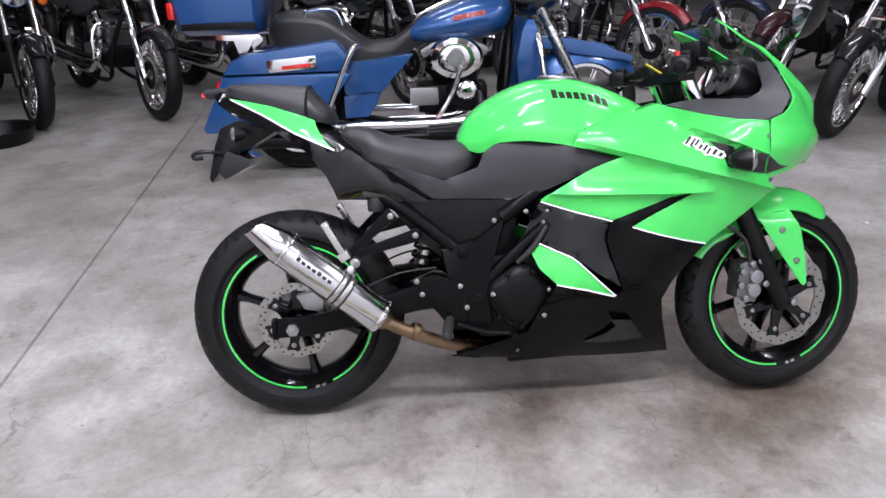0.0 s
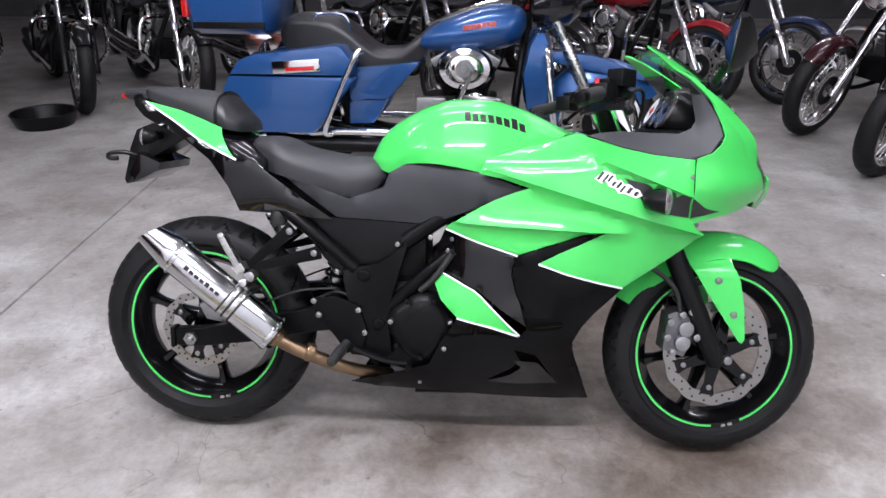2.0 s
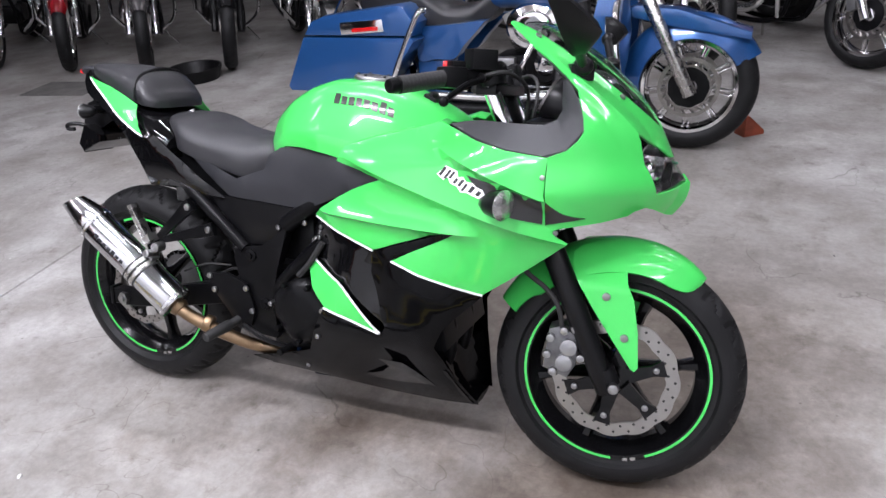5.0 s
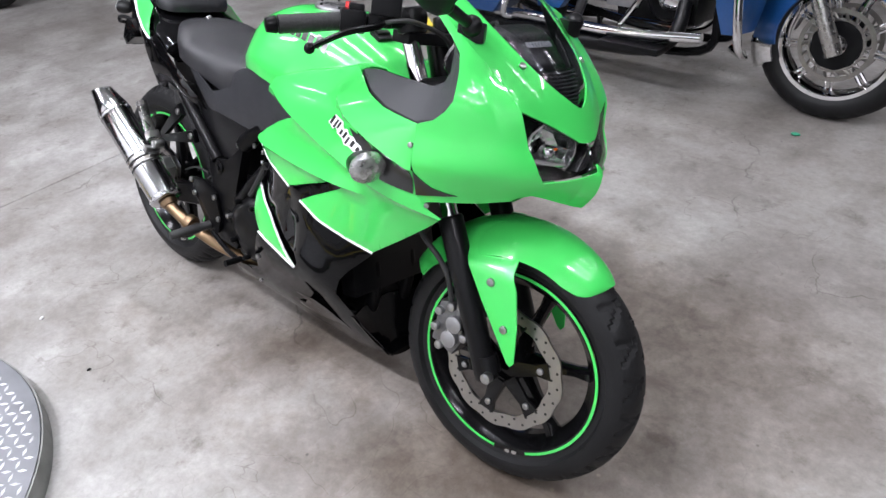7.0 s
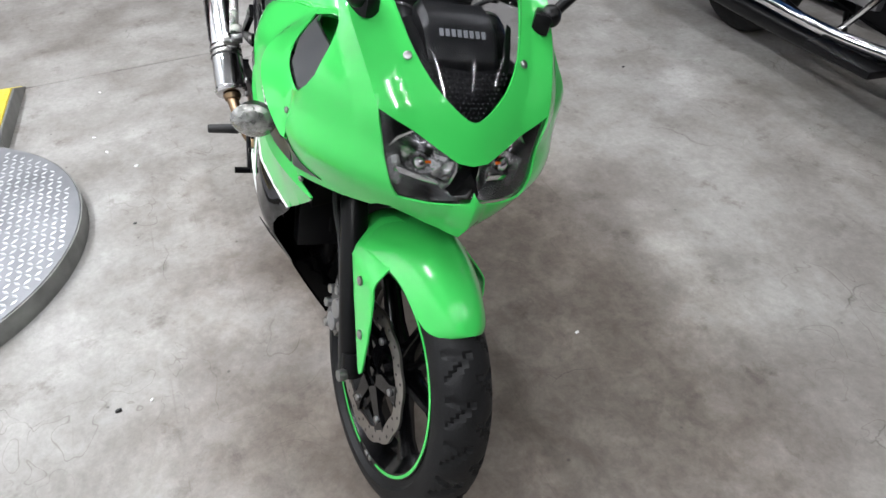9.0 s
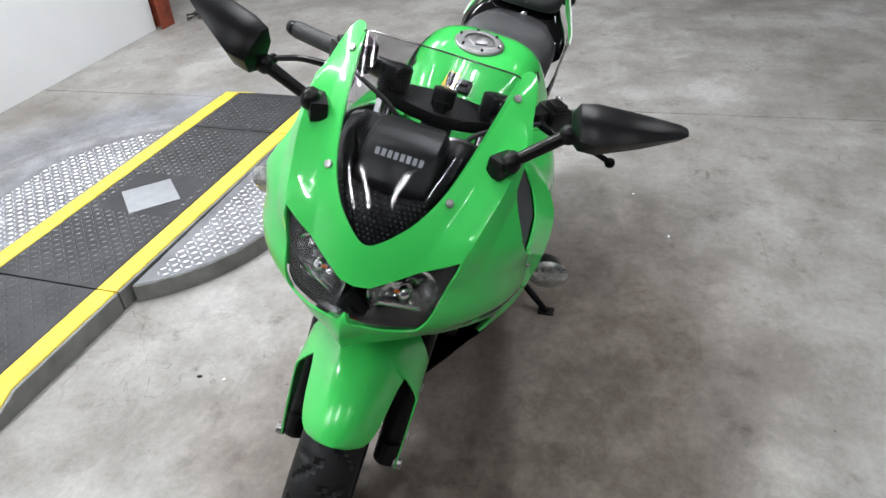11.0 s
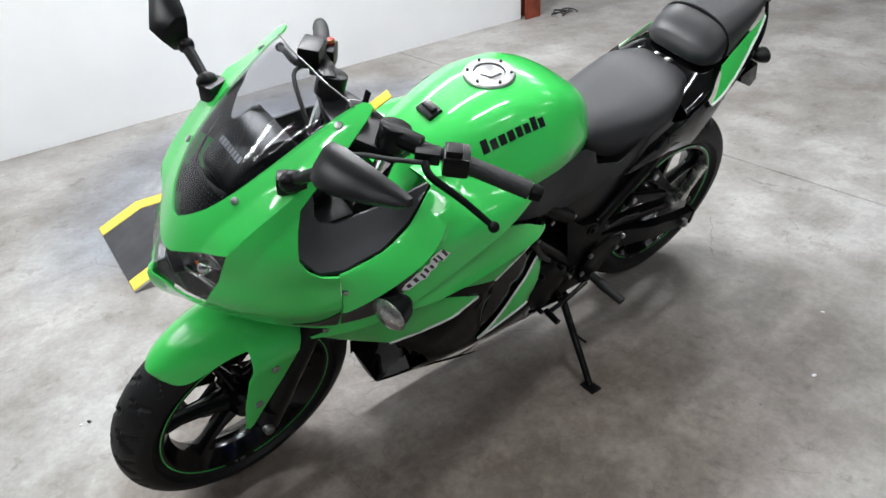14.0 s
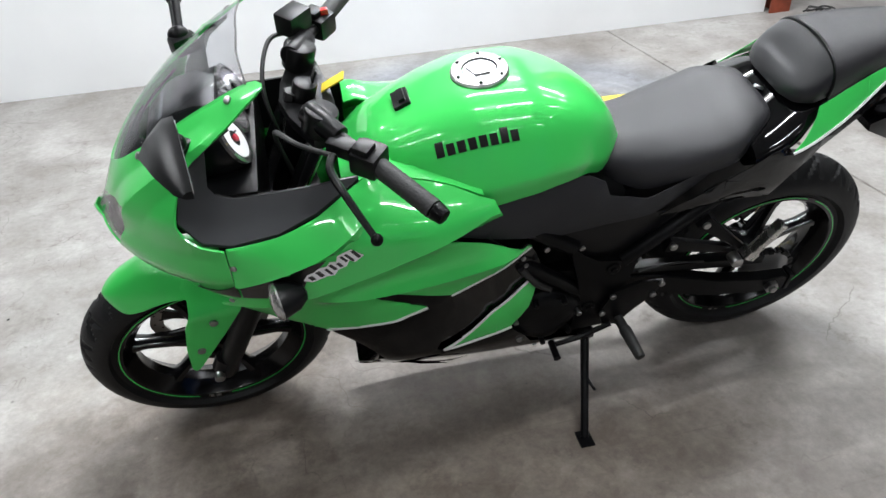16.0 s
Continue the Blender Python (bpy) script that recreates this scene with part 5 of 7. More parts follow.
for x, w, t, b in ((-0.17, 0.03, 0.94, 0.91), (-0.08, 0.055, 0.92, 0.875), (0.04, 0.075, 0.88, 0.825), (0.15, 0.095, 0.80, 0.70), (0.26, 0.10, 0.72, 0.65), (0.36, 0.10, 0.68, 0.52), (0.46, 0.10, 0.68, 0.44)):
    rings.append([(x, -w, b), (x, -w, t), (x, w, t), (x, w, b)])
ring_loft(bm, rings)
part("under_tray", bm, SATIN_BLACK, bike, "black seat tray and inner mudguard")
bm = bm_new()  # mudguard tongue and plate bracket
prism(bm, [(-0.01, 0.838), (-0.12, 0.868), (-0.165, 0.850), (-0.185, 0.80), (-0.208, 0.715), (-0.203, 0.702), (-0.188, 0.718), (-0.165, 0.762), (-0.10, 0.79)], -0.055, 0.055, 0.006)
part("rear_mudguard", bm, SATIN_BLACK, bike, "black rear mudguard")
bm = bm_new()
prism(bm, [(-0.145, 0.79), (-0.085, 0.765), (-0.09, 0.745), (-0.155, 0.713), (-0.172, 0.735)], -0.095, 0.095, 0.004)
part("plate_holder", bm, GLOSS_BLACK, bike)
bm = bm_new()
tube(bm, [(-0.16, -0.05, 0.775), (-0.195, -0.065, 0.788), (-0.235, -0.07, 0.785), (-0.238, -0.07, 0.772), (-0.215, -0.068, 0.772)], 0.006, 8)
part("plate_bracket", bm, SATIN_BLACK, bike)


def indicator(base, tip, lens_dir, size):
    b = bm_new()
    tube(b, [base, (Vector(base) + Vector(tip)) / 2 + Vector((0, 0, 0.002)), tip], 0.011, 10, r2=0.014)
    ob = part("indicator", b, SATIN_BLACK, bike, "black turn signal on a rubber stalk")
    t, d = Vector(tip), Vector(lens_dir).normalized()
    q = Matrix.Translation(t) @ d.to_track_quat("X", "Z").to_matrix().to_4x4()
    b = bm_new()
    prof = [(0.0, -0.044), (0.010, -0.041), (0.020, -0.026), (0.026, 0.0), (0.0, 0.0)]
    lathe(b, prof, seg=24)
    b.transform(q @ Matrix.Rotation(radians(-90), 4, "Z") @ Matrix.Diagonal((size * 1.25, size, size, 1)))
    part("shell", b, SATIN_BLACK, ob)
    b = bm_new()
    lathe(b, [(0.0, 0.0), (0.026, 0.0), (0.027, 0.003), (0.022, 0.009), (0.011, 0.013), (0.0, 0.014)], seg=24)
    b.transform(q @ Matrix.Rotation(radians(-90), 4, "Z") @ Matrix.Diagonal((size * 1.25, size, size, 1)))
    part("lens", b, CLEAR_LENS, ob, "clear ribbed lens")


for s in (-1, 1):
    indicator((1.175, s * 0.245, 0.715), (1.19, s * 0.285, 0.722), (0.97, s * 0.24, 0.0), 1.16)
    indicator((-0.10, s * 0.05, 0.835), (-0.115, s * 0.112, 0.832), (-0.97, s * 0.25, 0.0), 0.8)

# frame, engine, foot rest plates
for s in (-1, 1):
    bm = bm_new()
    prism(bm, [(0.412, 0.505), (0.455, 0.515), (0.513, 0.520), (0.548, 0.545), (0.575, 0.585), (0.592, 0.575), (0.545, 0.46), (0.530, 0.385), (0.552, 0.29), (0.54, 0.272), (0.437, 0.278), (0.445, 0.40), (0.425, 0.48)], s * 0.130, s * 0.158, 0.006)
    fp = part("frame_plate", bm, FRAME_BLACK, bike, "satin black frame plate")
    for x, z in ((0.473, 0.494), (0.512, 0.365)):
        bm = bm_new()
        cyl(bm, (x, s * 0.155, z), (x, s * 0.163, z), 0.017, seg=20, bev=0.003)
        cyl(bm, (x, s * 0.16, z), (x, s * 0.168, z), 0.008, seg=6)
        part("pivot_bolt", bm, FRAME_BLACK, fp)
    bm = bm_new()
    tube(bm, [(0.25, s * 0.135, 0.665), (0.34, s * 0.145, 0.60), (0.45, s * 0.148, 0.508)], 0.017, 10)
    tube(bm, [(0.58, s * 0.15, 0.585), (0.72, s * 0.14, 0.68), (0.95, s * 0.09, 0.80)], 0.022, 10)
    tube(bm, [(0.53, s * 0.14, 0.40), (0.70, s * 0.15, 0.56), (0.95, s * 0.10, 0.74)], 0.018, 10)
    part("frame_tube", bm, FRAME_BLACK, bike)
    bm = bm_new()  # passenger foot rest hanger
    for a, b in (((0.29, 0.612), (0.160, 0.500)), ((0.36, 0.552), (0.158, 0.496))):
        d = Vector((b[0] - a[0], b[1] - a[1]))
        n = Vector((-d.y, d.x)).normalized()
        prism(bm, [(a[0] + n.x * 0.018, a[1] + n.y * 0.018), (a[0] - n.x * 0.018, a[1] - n.y * 0.018), (b[0] - n.x * 0.008, b[1] - n.y * 0.008), (b[0] + n.x * 0.008, b[1] + n.y * 0.008)], s * 0.152, s * 0.168, 0.004)
    hg = part("foot_rest_hanger", bm, FRAME_BLACK, bike, "black forked foot rest hanger")
    for x, z in ((0.284, 0.605), (0.347, 0.55)):
        bm = bm_new()
        cyl(bm, (x, s * 0.166, z), (x, s * 0.174, z), 0.009, seg=14, bev=0.002)
        part("bolt", bm, BOLT, hg)
    bm = bm_new()
    box(bm, (0.134, s * 0.19, 0.555), (0.018, 0.026, 0.10), (0, -28, 0), bev=0.004)
    box(bm, (0.158, s * 0.186, 0.508), (0.03, 0.034, 0.024), (0, -28, 0), bev=0.004)
    part("passenger_foot_rest", bm, STEEL, hg, "folded bare alloy foot rest")
    bm = bm_new()
    cyl(bm, (0.185, s * 0.168, 0.488), (0.185, s * 0.20, 0.488), 0.014, seg=14, bev=0.003)
    part("hanger_bolt", bm, BOLT, hg)
    bm = bm_new()  # rider foot rest plate
    prism(bm, [(0.338, 0.430), (0.40, 0.438), (0.462, 0.415), (0.485, 0.345), (0.47, 0.30), (0.43, 0.285), (0.40, 0.33), (0.352, 0.385)], s * 0.160, s * 0.170, 0.003)
    pl_ = part("foot_rest_plate", bm, FRAME_BLACK, bike, "black foot rest plate")
    for x, z in ((0.462, 0.405), (0.478, 0.345), (0.345, 0.425), (0.358, 0.388)):
        bm = bm_new()
        cyl(bm, (x, s * 0.169, z), (x, s * 0.177, z), 0.008, seg=12, bev=0.002)
        part("bolt", bm, BOLT, pl_)
    bm = bm_new()
    cyl(bm, (0.43, s * 0.17, 0.312), (0.425, s * 0.205, 0.308), 0.012, seg=12)
    cyl(bm, (0.425, s * 0.200, 0.308), (0.415, s * 0.285, 0.300), 0.015, 0.0125, seg=14, bev=0.004)
    part("foot_rest", bm, GRIP, pl_, "ribbed rubber foot rest")
    bm = bm_new()
    tube(bm, [(0.45, s * 0.175, 0.30), (0.53, s * 0.182, 0.275), (0.60, s * 0.19, 0.272)], 0.007, 8)
    cyl(bm, (0.60, s * 0.18, 0.272), (0.60, s * 0.23, 0.272), 0.009, seg=10)
    part("foot_lever", bm, FRAME_BLACK, pl_)
bm = bm_new()
box(bm, (0.66, 0, 0.36), (0.30, 0.27, 0.24), bev=0.03)
box(bm, (0.80, 0, 0.50), (0.16, 0.22, 0.24), (0, -25, 0), bev=0.02)
box(bm, (0.55, 0, 0.50), (0.16, 0.20, 0.20), bev=0.02)
eng = part("engine", bm, ENGINE_BLACK, bike, "black twin cylinder engine")
for i in range(7):
    bm = bm_new()
    box(bm, (0.76 + i * 0.012, 0, 0.44 + i * 0.02), (0.17, 0.25, 0.006), (0, -25, 0), bev=0.001)
    part("cooling_fin", bm, ENGINE_BLACK, eng)
for s in (-1, 1):
    bm = bm_new()
    lathe(bm, [(0.0, 0.02), (0.080, 0.02), (0.088, 0.0), (0.084, -0.014), (0.066, -0.027), (0.040, -0.031), (0.0, -0.032)], seg=27, shape=lambda t, k, y: 0.006 * math.cos(4 * t + 0.6) if 0 < k < 5 else 0.0)
    bm.transform(Matrix.Translation((0.625, s * 0.150, 0.365)) @ Matrix.Diagonal((1, -s * 1.0, 1.0, 1)))
    cc = part("engine_cover", bm, ENGINE_BLACK, eng, "round black engine side cover")
    for i in range(7):
        t = radians(i * 51 + 15)
        bm = bm_new()
        x, z = 0.625 + 0.079 * math.cos(t), 0.365 + 0.079 * math.sin(t)
        cyl(bm, (x, s * 0.17, z), (x, s * 0.19, z), 0.007, seg=10, bev=0.002)
        part("cover_bolt", bm, BOLT if i % 3 == 0 else FRAME_BLACK, cc)
bm = bm_new()
box(bm, (0.965, 0, 0.46), (0.05, 0.28, 0.30), (0, -12, 0), bev=0.006)
part("radiator", bm, SATIN_BLACK, bike, "black radiator")
bm = bm_new()
rings = []
for z, x0, w in ((0.16, 1.02, 0.045), (0.27, 0.99, 0.09), (0.36, 0.975, 0.125), (0.45, 1.02, 0.15), (0.50, 1.06, 0.15), (0.60, 1.12, 0.14)):
    rings.append([(x0 - 0.05, -w, z), (x0, -w * 0.8, z), (x0 - 0.02, 0, z), (x0, w * 0.8, z), (x0 - 0.05, w, z)])
ring_loft(bm, rings)
part("fairing_liner", bm, SATIN_BLACK, bike, "black inner fairing liner")
bm = bm_new()
for s in (-1, 1):
    tube(bm, [(0.90, s * 0.05, 0.46), (0.99, s * 0.06, 0.38), (0.98, s * 0.055, 0.24), (0.88, s * 0.04, 0.17), (0.60, s * 0.02 - 0.04, 0.16)], 0.019, 10)
part("header_pipe", bm, ENGINE_BLACK, bike)
bm = bm_new()  # belly floor closing the two side shells
rings = []
for x, z in ((0.45, 0.188), (0.54, 0.178), (0.62, 0.172), (0.75, 0.164), (0.88, 0.157), (0.98, 0.152), (1.068, 0.149)):
    w = flank(x, z) - 0.005
    rings.append([(x, -w, z), (x, -w * 0.6, z - 0.010), (x, 0, z - 0.014), (x, w * 0.6, z - 0.010), (x, w, z), (x, 0, z + 0.004)])
ring_loft(bm, rings)
part("belly_floor", bm, BELLY_BLACK, bike)
bm = bm_new()  # lip across the belly's open front
rings = []
for z, x in ((0.149, 1.068), (0.20, 1.048), (0.24, 1.034), (0.27, 1.024)):
    w = flank(x, z) - 0.001
    rings.append([(x, -w, z), (x - 0.03, -w * 0.55, z), (x - 0.04, 0, z), (x - 0.03, w * 0.55, z), (x, w, z), (x - 0.012, w, z), (x - 0.045, 0, z), (x - 0.012, -w, z)])
ring_loft(bm, rings)
part("belly_lip", bm, BELLY_BLACK, bike)
for s in (-1, 1):
    bm = bm_new()
    for line, r in (([(0.33, s * 0.11, 0.41), (0.40, s * 0.13, 0.44), (0.45, s * 0.12, 0.41)], 0.004),
                    ([(0.40, s * 0.15, 0.455), (0.30, s * 0.13, 0.44), (0.20, s * 0.11, 0.40)], 0.003),
                    ([(0.70, s * 0.17, 0.56), (0.66, s * 0.17, 0.50), (0.62, s * 0.16, 0.46)], 0.008)):
        bm = bm_new()
        tube(bm, line, r, 8)
        part("hose", bm, GRIP, bike)
bm = bm_new()
cyl(bm, (0.245, -0.13, 0.615), (0.245, -0.13, 0.655), 0.022, seg=16, bev=0.003)
box(bm, (0.245, -0.13, 0.665), (0.062, 0.05, 0.02), bev=0.004)
part("brake_reservoir", bm, GRIP, bike, "brake fluid reservoir")
bm = bm_new()  # rear shock
cyl(bm, (0.36, 0, 0.42), (0.42, 0, 0.62), 0.025, seg=16)
part("shock", bm, STEEL, bike)
bm = bm_new()
tube(bm, [(0.355 + 0.06 * k / 48 + 0.034 * math.sin(k * 0.9), 0.034 * math.cos(k * 0.9), 0.42 + 0.18 * k / 48) for k in range(48)], 0.005, 6, per=2)
part("spring", bm, FRAME_BLACK, bike)

# swing arm, chain
bm = bm_new()
for s in (-1, 1):
    rings = []
    for x, z, hh in ((0.47, 0.375, 0.035), (0.34, 0.36, 0.034), (0.16, 0.325, 0.030), (0.03, 0.303, 0.026), (-0.045, 0.300, 0.024)):
        y = s * (0.105 if x > 0.3 else 0.128)
        rings.append([(x, y - 0.016, z - hh), (x, y + 0.016, z - hh), (x, y + 0.016, z + hh), (x, y - 0.016, z + hh)])
    ring_loft(bm, rings)
cyl(bm, (0.46, -0.125, 0.375), (0.46, 0.125, 0.375), 0.03, seg=16)
box(bm, (0.36, 0, 0.36), (0.05, 0.21, 0.06), bev=0.01)
bmesh.ops.bevel(bm, geom=bm.edges[:], offset=0.003, segments=1, affect="EDGES", clamp_overlap=True)
arm = part("swing_arm", bm, FRAME_BLACK, bike, "black box section swing arm")
for s in (-1, 1):
    bm = bm_new()
    cyl(bm, (0, s * 0.143, 0.300), (0, s * 0.156, 0.300), 0.018, seg=6)
    cyl(bm, (0, s * 0.15, 0.300), (0, s * 0.164, 0.300), 0.010, seg=14, bev=0.002)
    part("axle_nut", bm, BOLT, arm)
    bm = bm_new()
    box(bm, (-0.052, s * 0.128, 0.300), (0.012, 0.036, 0.055), bev=0.003)
    part("chain_adjuster", bm, FRAME_BLACK, arm)
bm = bm_new()
prism(bm, [(0.03, 0.385), (0.12, 0.392), (0.42, 0.425), (0.42, 0.405), (0.12, 0.368), (0.03, 0.36)], 0.085, 0.115, 0.003)
part("chain_guard", bm, SATIN_BLACK, arm)
bm = bm_new()
n = 90
for i in range(n):  # chain links round both sprockets
    u = i / n
    if u < 0.4:
        x, z, ang = 0.0 + 0.56 * u / 0.4, 0.377 + (0.405 - 0.377) * u / 0.4, -3
    elif u < 0.5:
        t = math.pi / 2 - (u - 0.4) / 0.1 * math.pi
        x, z, ang = 0.56 + 0.035 * math.cos(t), 0.37 + 0.035 * math.sin(t), 90 - math.degrees(t)
    elif u < 0.86:
        x, z, ang = 0.56 - 0.56 * (u - 0.5) / 0.36, 0.335 + (0.222 - 0.335) * (u - 0.5) / 0.36, -11
    else:
        t = -math.pi / 2 - (u - 0.86) / 0.14 * math.pi
        x, z, ang = 0.078 * math.cos(t), 0.300 + 0.078 * math.sin(t), 90 - math.degrees(t)
    box(bm, (x, 0.095, z), (0.0115 if i % 2 else 0.0125, 0.012 if i % 2 else 0.017, 0.011), (0, ang, 0), bev=0.0)
tagged(part("chain", bm, ENGINE_BLACK, bike, "oily drive chain"), kind="stuff")
bm = bm_new()
prism(bm, [((0.078 + 0.005 * (1 if k % 2 else -1)) * math.cos(2 * math.pi * k / 84), 0.300 + (0.078 + 0.005 * (1 if k % 2 else -1)) * math.sin(2 * math.pi * k / 84)) for k in range(84)], 0.091, 0.098, 0.0)
part("sprocket", bm, CASTING, bike)


# wheels
def tyre(bm, R, w, c, seg=440):
    rim = 0.212
    prof = []
    for k in range(0, 25):
        a = -115 + 230 * k / 24
        y = w / 2 * math.sin(radians(a)) * (1.0 if abs(a) < 90 else 1.0)
        r = R - w * 0.46 * (1 - math.cos(radians(a))) * (1.0 if abs(a) < 90 else 1.0)
        prof.append((r, y))
    lip = [(rim + 0.016, w * 0.40), (rim, w * 0.36), (rim, -w * 0.36), (rim + 0.016, -w * 0.40)]
    prof = [p for p in prof if p[0] > rim + 0.02] + lip

    def groove(t, k, y):
        if k > len(prof) - 5 or abs(y) > w * 0.42:
            return 0.0
        ph = (t / (2 * math.pi) * 22 + abs(y) / w * 1.6 + (0.5 if y > 0 else 0.0)) % 1.0
        ph2 = (t / (2 * math.pi) * 22 + 0.35 - abs(y) / w * 0.9 + (0.5 if y > 0 else 0.0)) % 1.0
        cut = 0.0
        if ph < 0.16 and abs(y) > w * 0.05:
            cut = -0.0055
        if ph2 < 0.14 and abs(y) > w * 0.22:
            cut = -0.005
        return cut
    lathe(bm, prof, c, seg=seg, shape=groove)


def wheel(name, R, w, c, rim_r, disc_r, disc_y, spoke_turn, move, label):
    c = Vector(c)
    fix = (lambda b: turned(b)) if move else (lambda b: b)
    b = bm_new()
    rw = w * 0.40
    lathe(b, [(rim_r + 0.004, -rw), (rim_r + 0.004, -rw + 0.006), (rim_r - 0.012, -rw + 0.012), (rim_r - 0.026, -rw * 0.3), (rim_r - 0.026, rw * 0.3), (rim_r - 0.012, rw - 0.012), (rim_r + 0.004, rw - 0.006), (rim_r + 0.004, rw),
              (rim_r - 0.008, rw), (rim_r - 0.018, rw - 0.014), (rim_r - 0.034, rw * 0.3), (rim_r - 0.034, -rw * 0.3), (rim_r - 0.018, -rw + 0.014), (rim_r - 0.008, -rw)], c, seg=96)
    wh = part(name, fix(b), RIM_BLACK, bike, label)
    b = bm_new()
    tyre(b, R, w, c)
    part("tyre", fix(b), RUBBER, wh, "black road tyre with curved grooves", sharp=32)
    b = bm_new()
    lathe(b, [(0.012, -0.05), (0.034, -0.05), (0.042, -0.03), (0.05, 0), (0.042, 0.03), (0.034, 0.05), (0.012, 0.05)], c, seg=36)
    part("hub", fix(b), RIM_BLACK, wh)
    for i in range(6):
        b = bm_new()
        t = radians(spoke_turn + 60 * i)
        rings = []
        for r, hw, hy in ((0.036, 0.020, 0.028), (0.09, 0.013, 0.020), (0.15, 0.0115, 0.017), (rim_r - 0.028, 0.016, 0.022)):
            ctr = c + Vector((r * math.cos(t), 0, r * math.sin(t)))
            n = Vector((-math.sin(t), 0, math.cos(t)))
            yv = Vector((0, 1, 0))
            rings.append([ctr + n * (hw * a) + yv * (hy * e) for a, e in ((-1, -0.5), (-0.5, -1), (0.5, -1), (1, -0.5), (1, 0.5), (0.5, 1), (-0.5, 1), (-1, 0.5))])
        ring_loft(b, rings)
        part("spoke", fix(b), RIM_BLACK, wh)
    for s in (-1, 1):  # lime rim tape in arcs
        for t0, t1 in ((-80, 96), (104, 258)):
            b = bm_new()
            y0 = s * (rw + 0.0006)
            inn = rim_r - (0.0045 if s < 0 else 0.001)  # the left stripe is narrower
            lathe(b, [(inn, y0), (rim_r + 0.0015, y0), (rim_r + 0.0015, y0 + s * 0.0009), (inn, y0 + s * 0.0009)], c, 60, t0 + 14, t1 + 14)
            part("rim_stripe", fix(b), GREEN, wh, "lime green rim stripe")
        b = bm_new()
        for k in (-88, -93):
            t = radians(k + 14)
            box(b, c + Vector(((rim_r + 0.001) * math.cos(t), s * (rw + 0.001), (rim_r + 0.001) * math.sin(t))), (0.012, 0.002, 0.007), (0, -k + 76, 0), bev=0)
        part("wheel_weight", fix(b), STEEL, wh)
    b = bm_new()  # wave disc
    n = 120
    outer, innr = [], []
    for k in range(n):
        t = 2 * math.pi * k / n
        q = disc_r - 0.0045 * abs(math.sin(t * 6)) ** 3
        outer.append((c.x + q * math.cos(t), c.z + q * math.sin(t)))
        q = disc_r * 0.77 + 0.002 * math.cos(t * 12)
        innr.append((c.x + q * math.cos(t), c.z + q * math.sin(t)))
    va = [[b.verts.new((x, c.y + y, z)) for x, z in ring] for ring, y in ((outer, disc_y - 0.0025), (outer, disc_y + 0.0025), (innr, disc_y + 0.0025), (innr, disc_y - 0.0025))]
    for k in range(n):
        j = (k + 1) % n
        for q in range(4):
            b.faces.new((va[q][k], va[q][j], va[(q + 1) % 4][j], va[(q + 1) % 4][k]))
    dc = part("brake_disc", fix(b), DISC, wh, "wave edged steel brake disc")
    b = bm_new()
    for k in range(48):
        t = 2 * math.pi * (k + 0.5) / 48
        q = disc_r * (0.82 if k % 2 else 0.92)
        p = c + Vector((q * math.cos(t), disc_y, q * math.sin(t)))
        cyl(b, p - Vector((0, 0.003, 0)), p + Vector((0, 0.003, 0)), 0.0032, seg=8)
    tagged(part("disc_hole", fix(b), BLACK_DECAL, dc), kind="stuff")
    for i in range(6):
        t = radians(60 * i + 20)
        b = bm_new()
        d, n_ = Vector((math.cos(t), 0, math.sin(t))), Vector((-math.sin(t), 0, math.cos(t)))
        y = Vector((0, disc_y, 0))
        ring = lambda yy: [c + y + Vector((0, yy, 0)) + d * r + n_ * e for r, e in ((0.03, -0.018), (disc_r * 0.6, -0.012), (disc_r * 0.8, -0.02), (disc_r * 0.8, 0.02), (disc_r * 0.6, 0.012), (0.03, 0.018))]
        ring_loft(b, [ring(-0.004), ring(0.004)])
        part("disc_arm", fix(b), RIM_BLACK, dc)
        b = bm_new()
        p = c + y + d * disc_r * 0.66
        sg = math.copysign(1, disc_y)
        cyl(b, p, p + Vector((0, sg * 0.009, 0)), 0.0075, seg=12, bev=0.002)
        part("disc_bolt", fix(b), BOLT, dc)
    return wh


wheel("front_wheel", 0.2905, 0.112, AXLE, 0.212, 0.145, -0.062, 12, True, "front wheel with thin black spokes")
wheel("rear_wheel", 0.3055, 0.132, (0, 0, 0.3055), 0.214, 0.110, -0.078, 40, False, "rear wheel with thin black spokes")
bm = bm_new()  # rear caliper
prism(bm, [(0.01, 0.385), (0.055, 0.395), (0.085, 0.37), (0.08, 0.335), (0.03, 0.345)], -0.112, -0.062, 0.006)
part("rear_caliper", bm, CASTING, bike, "grey rear brake caliper")

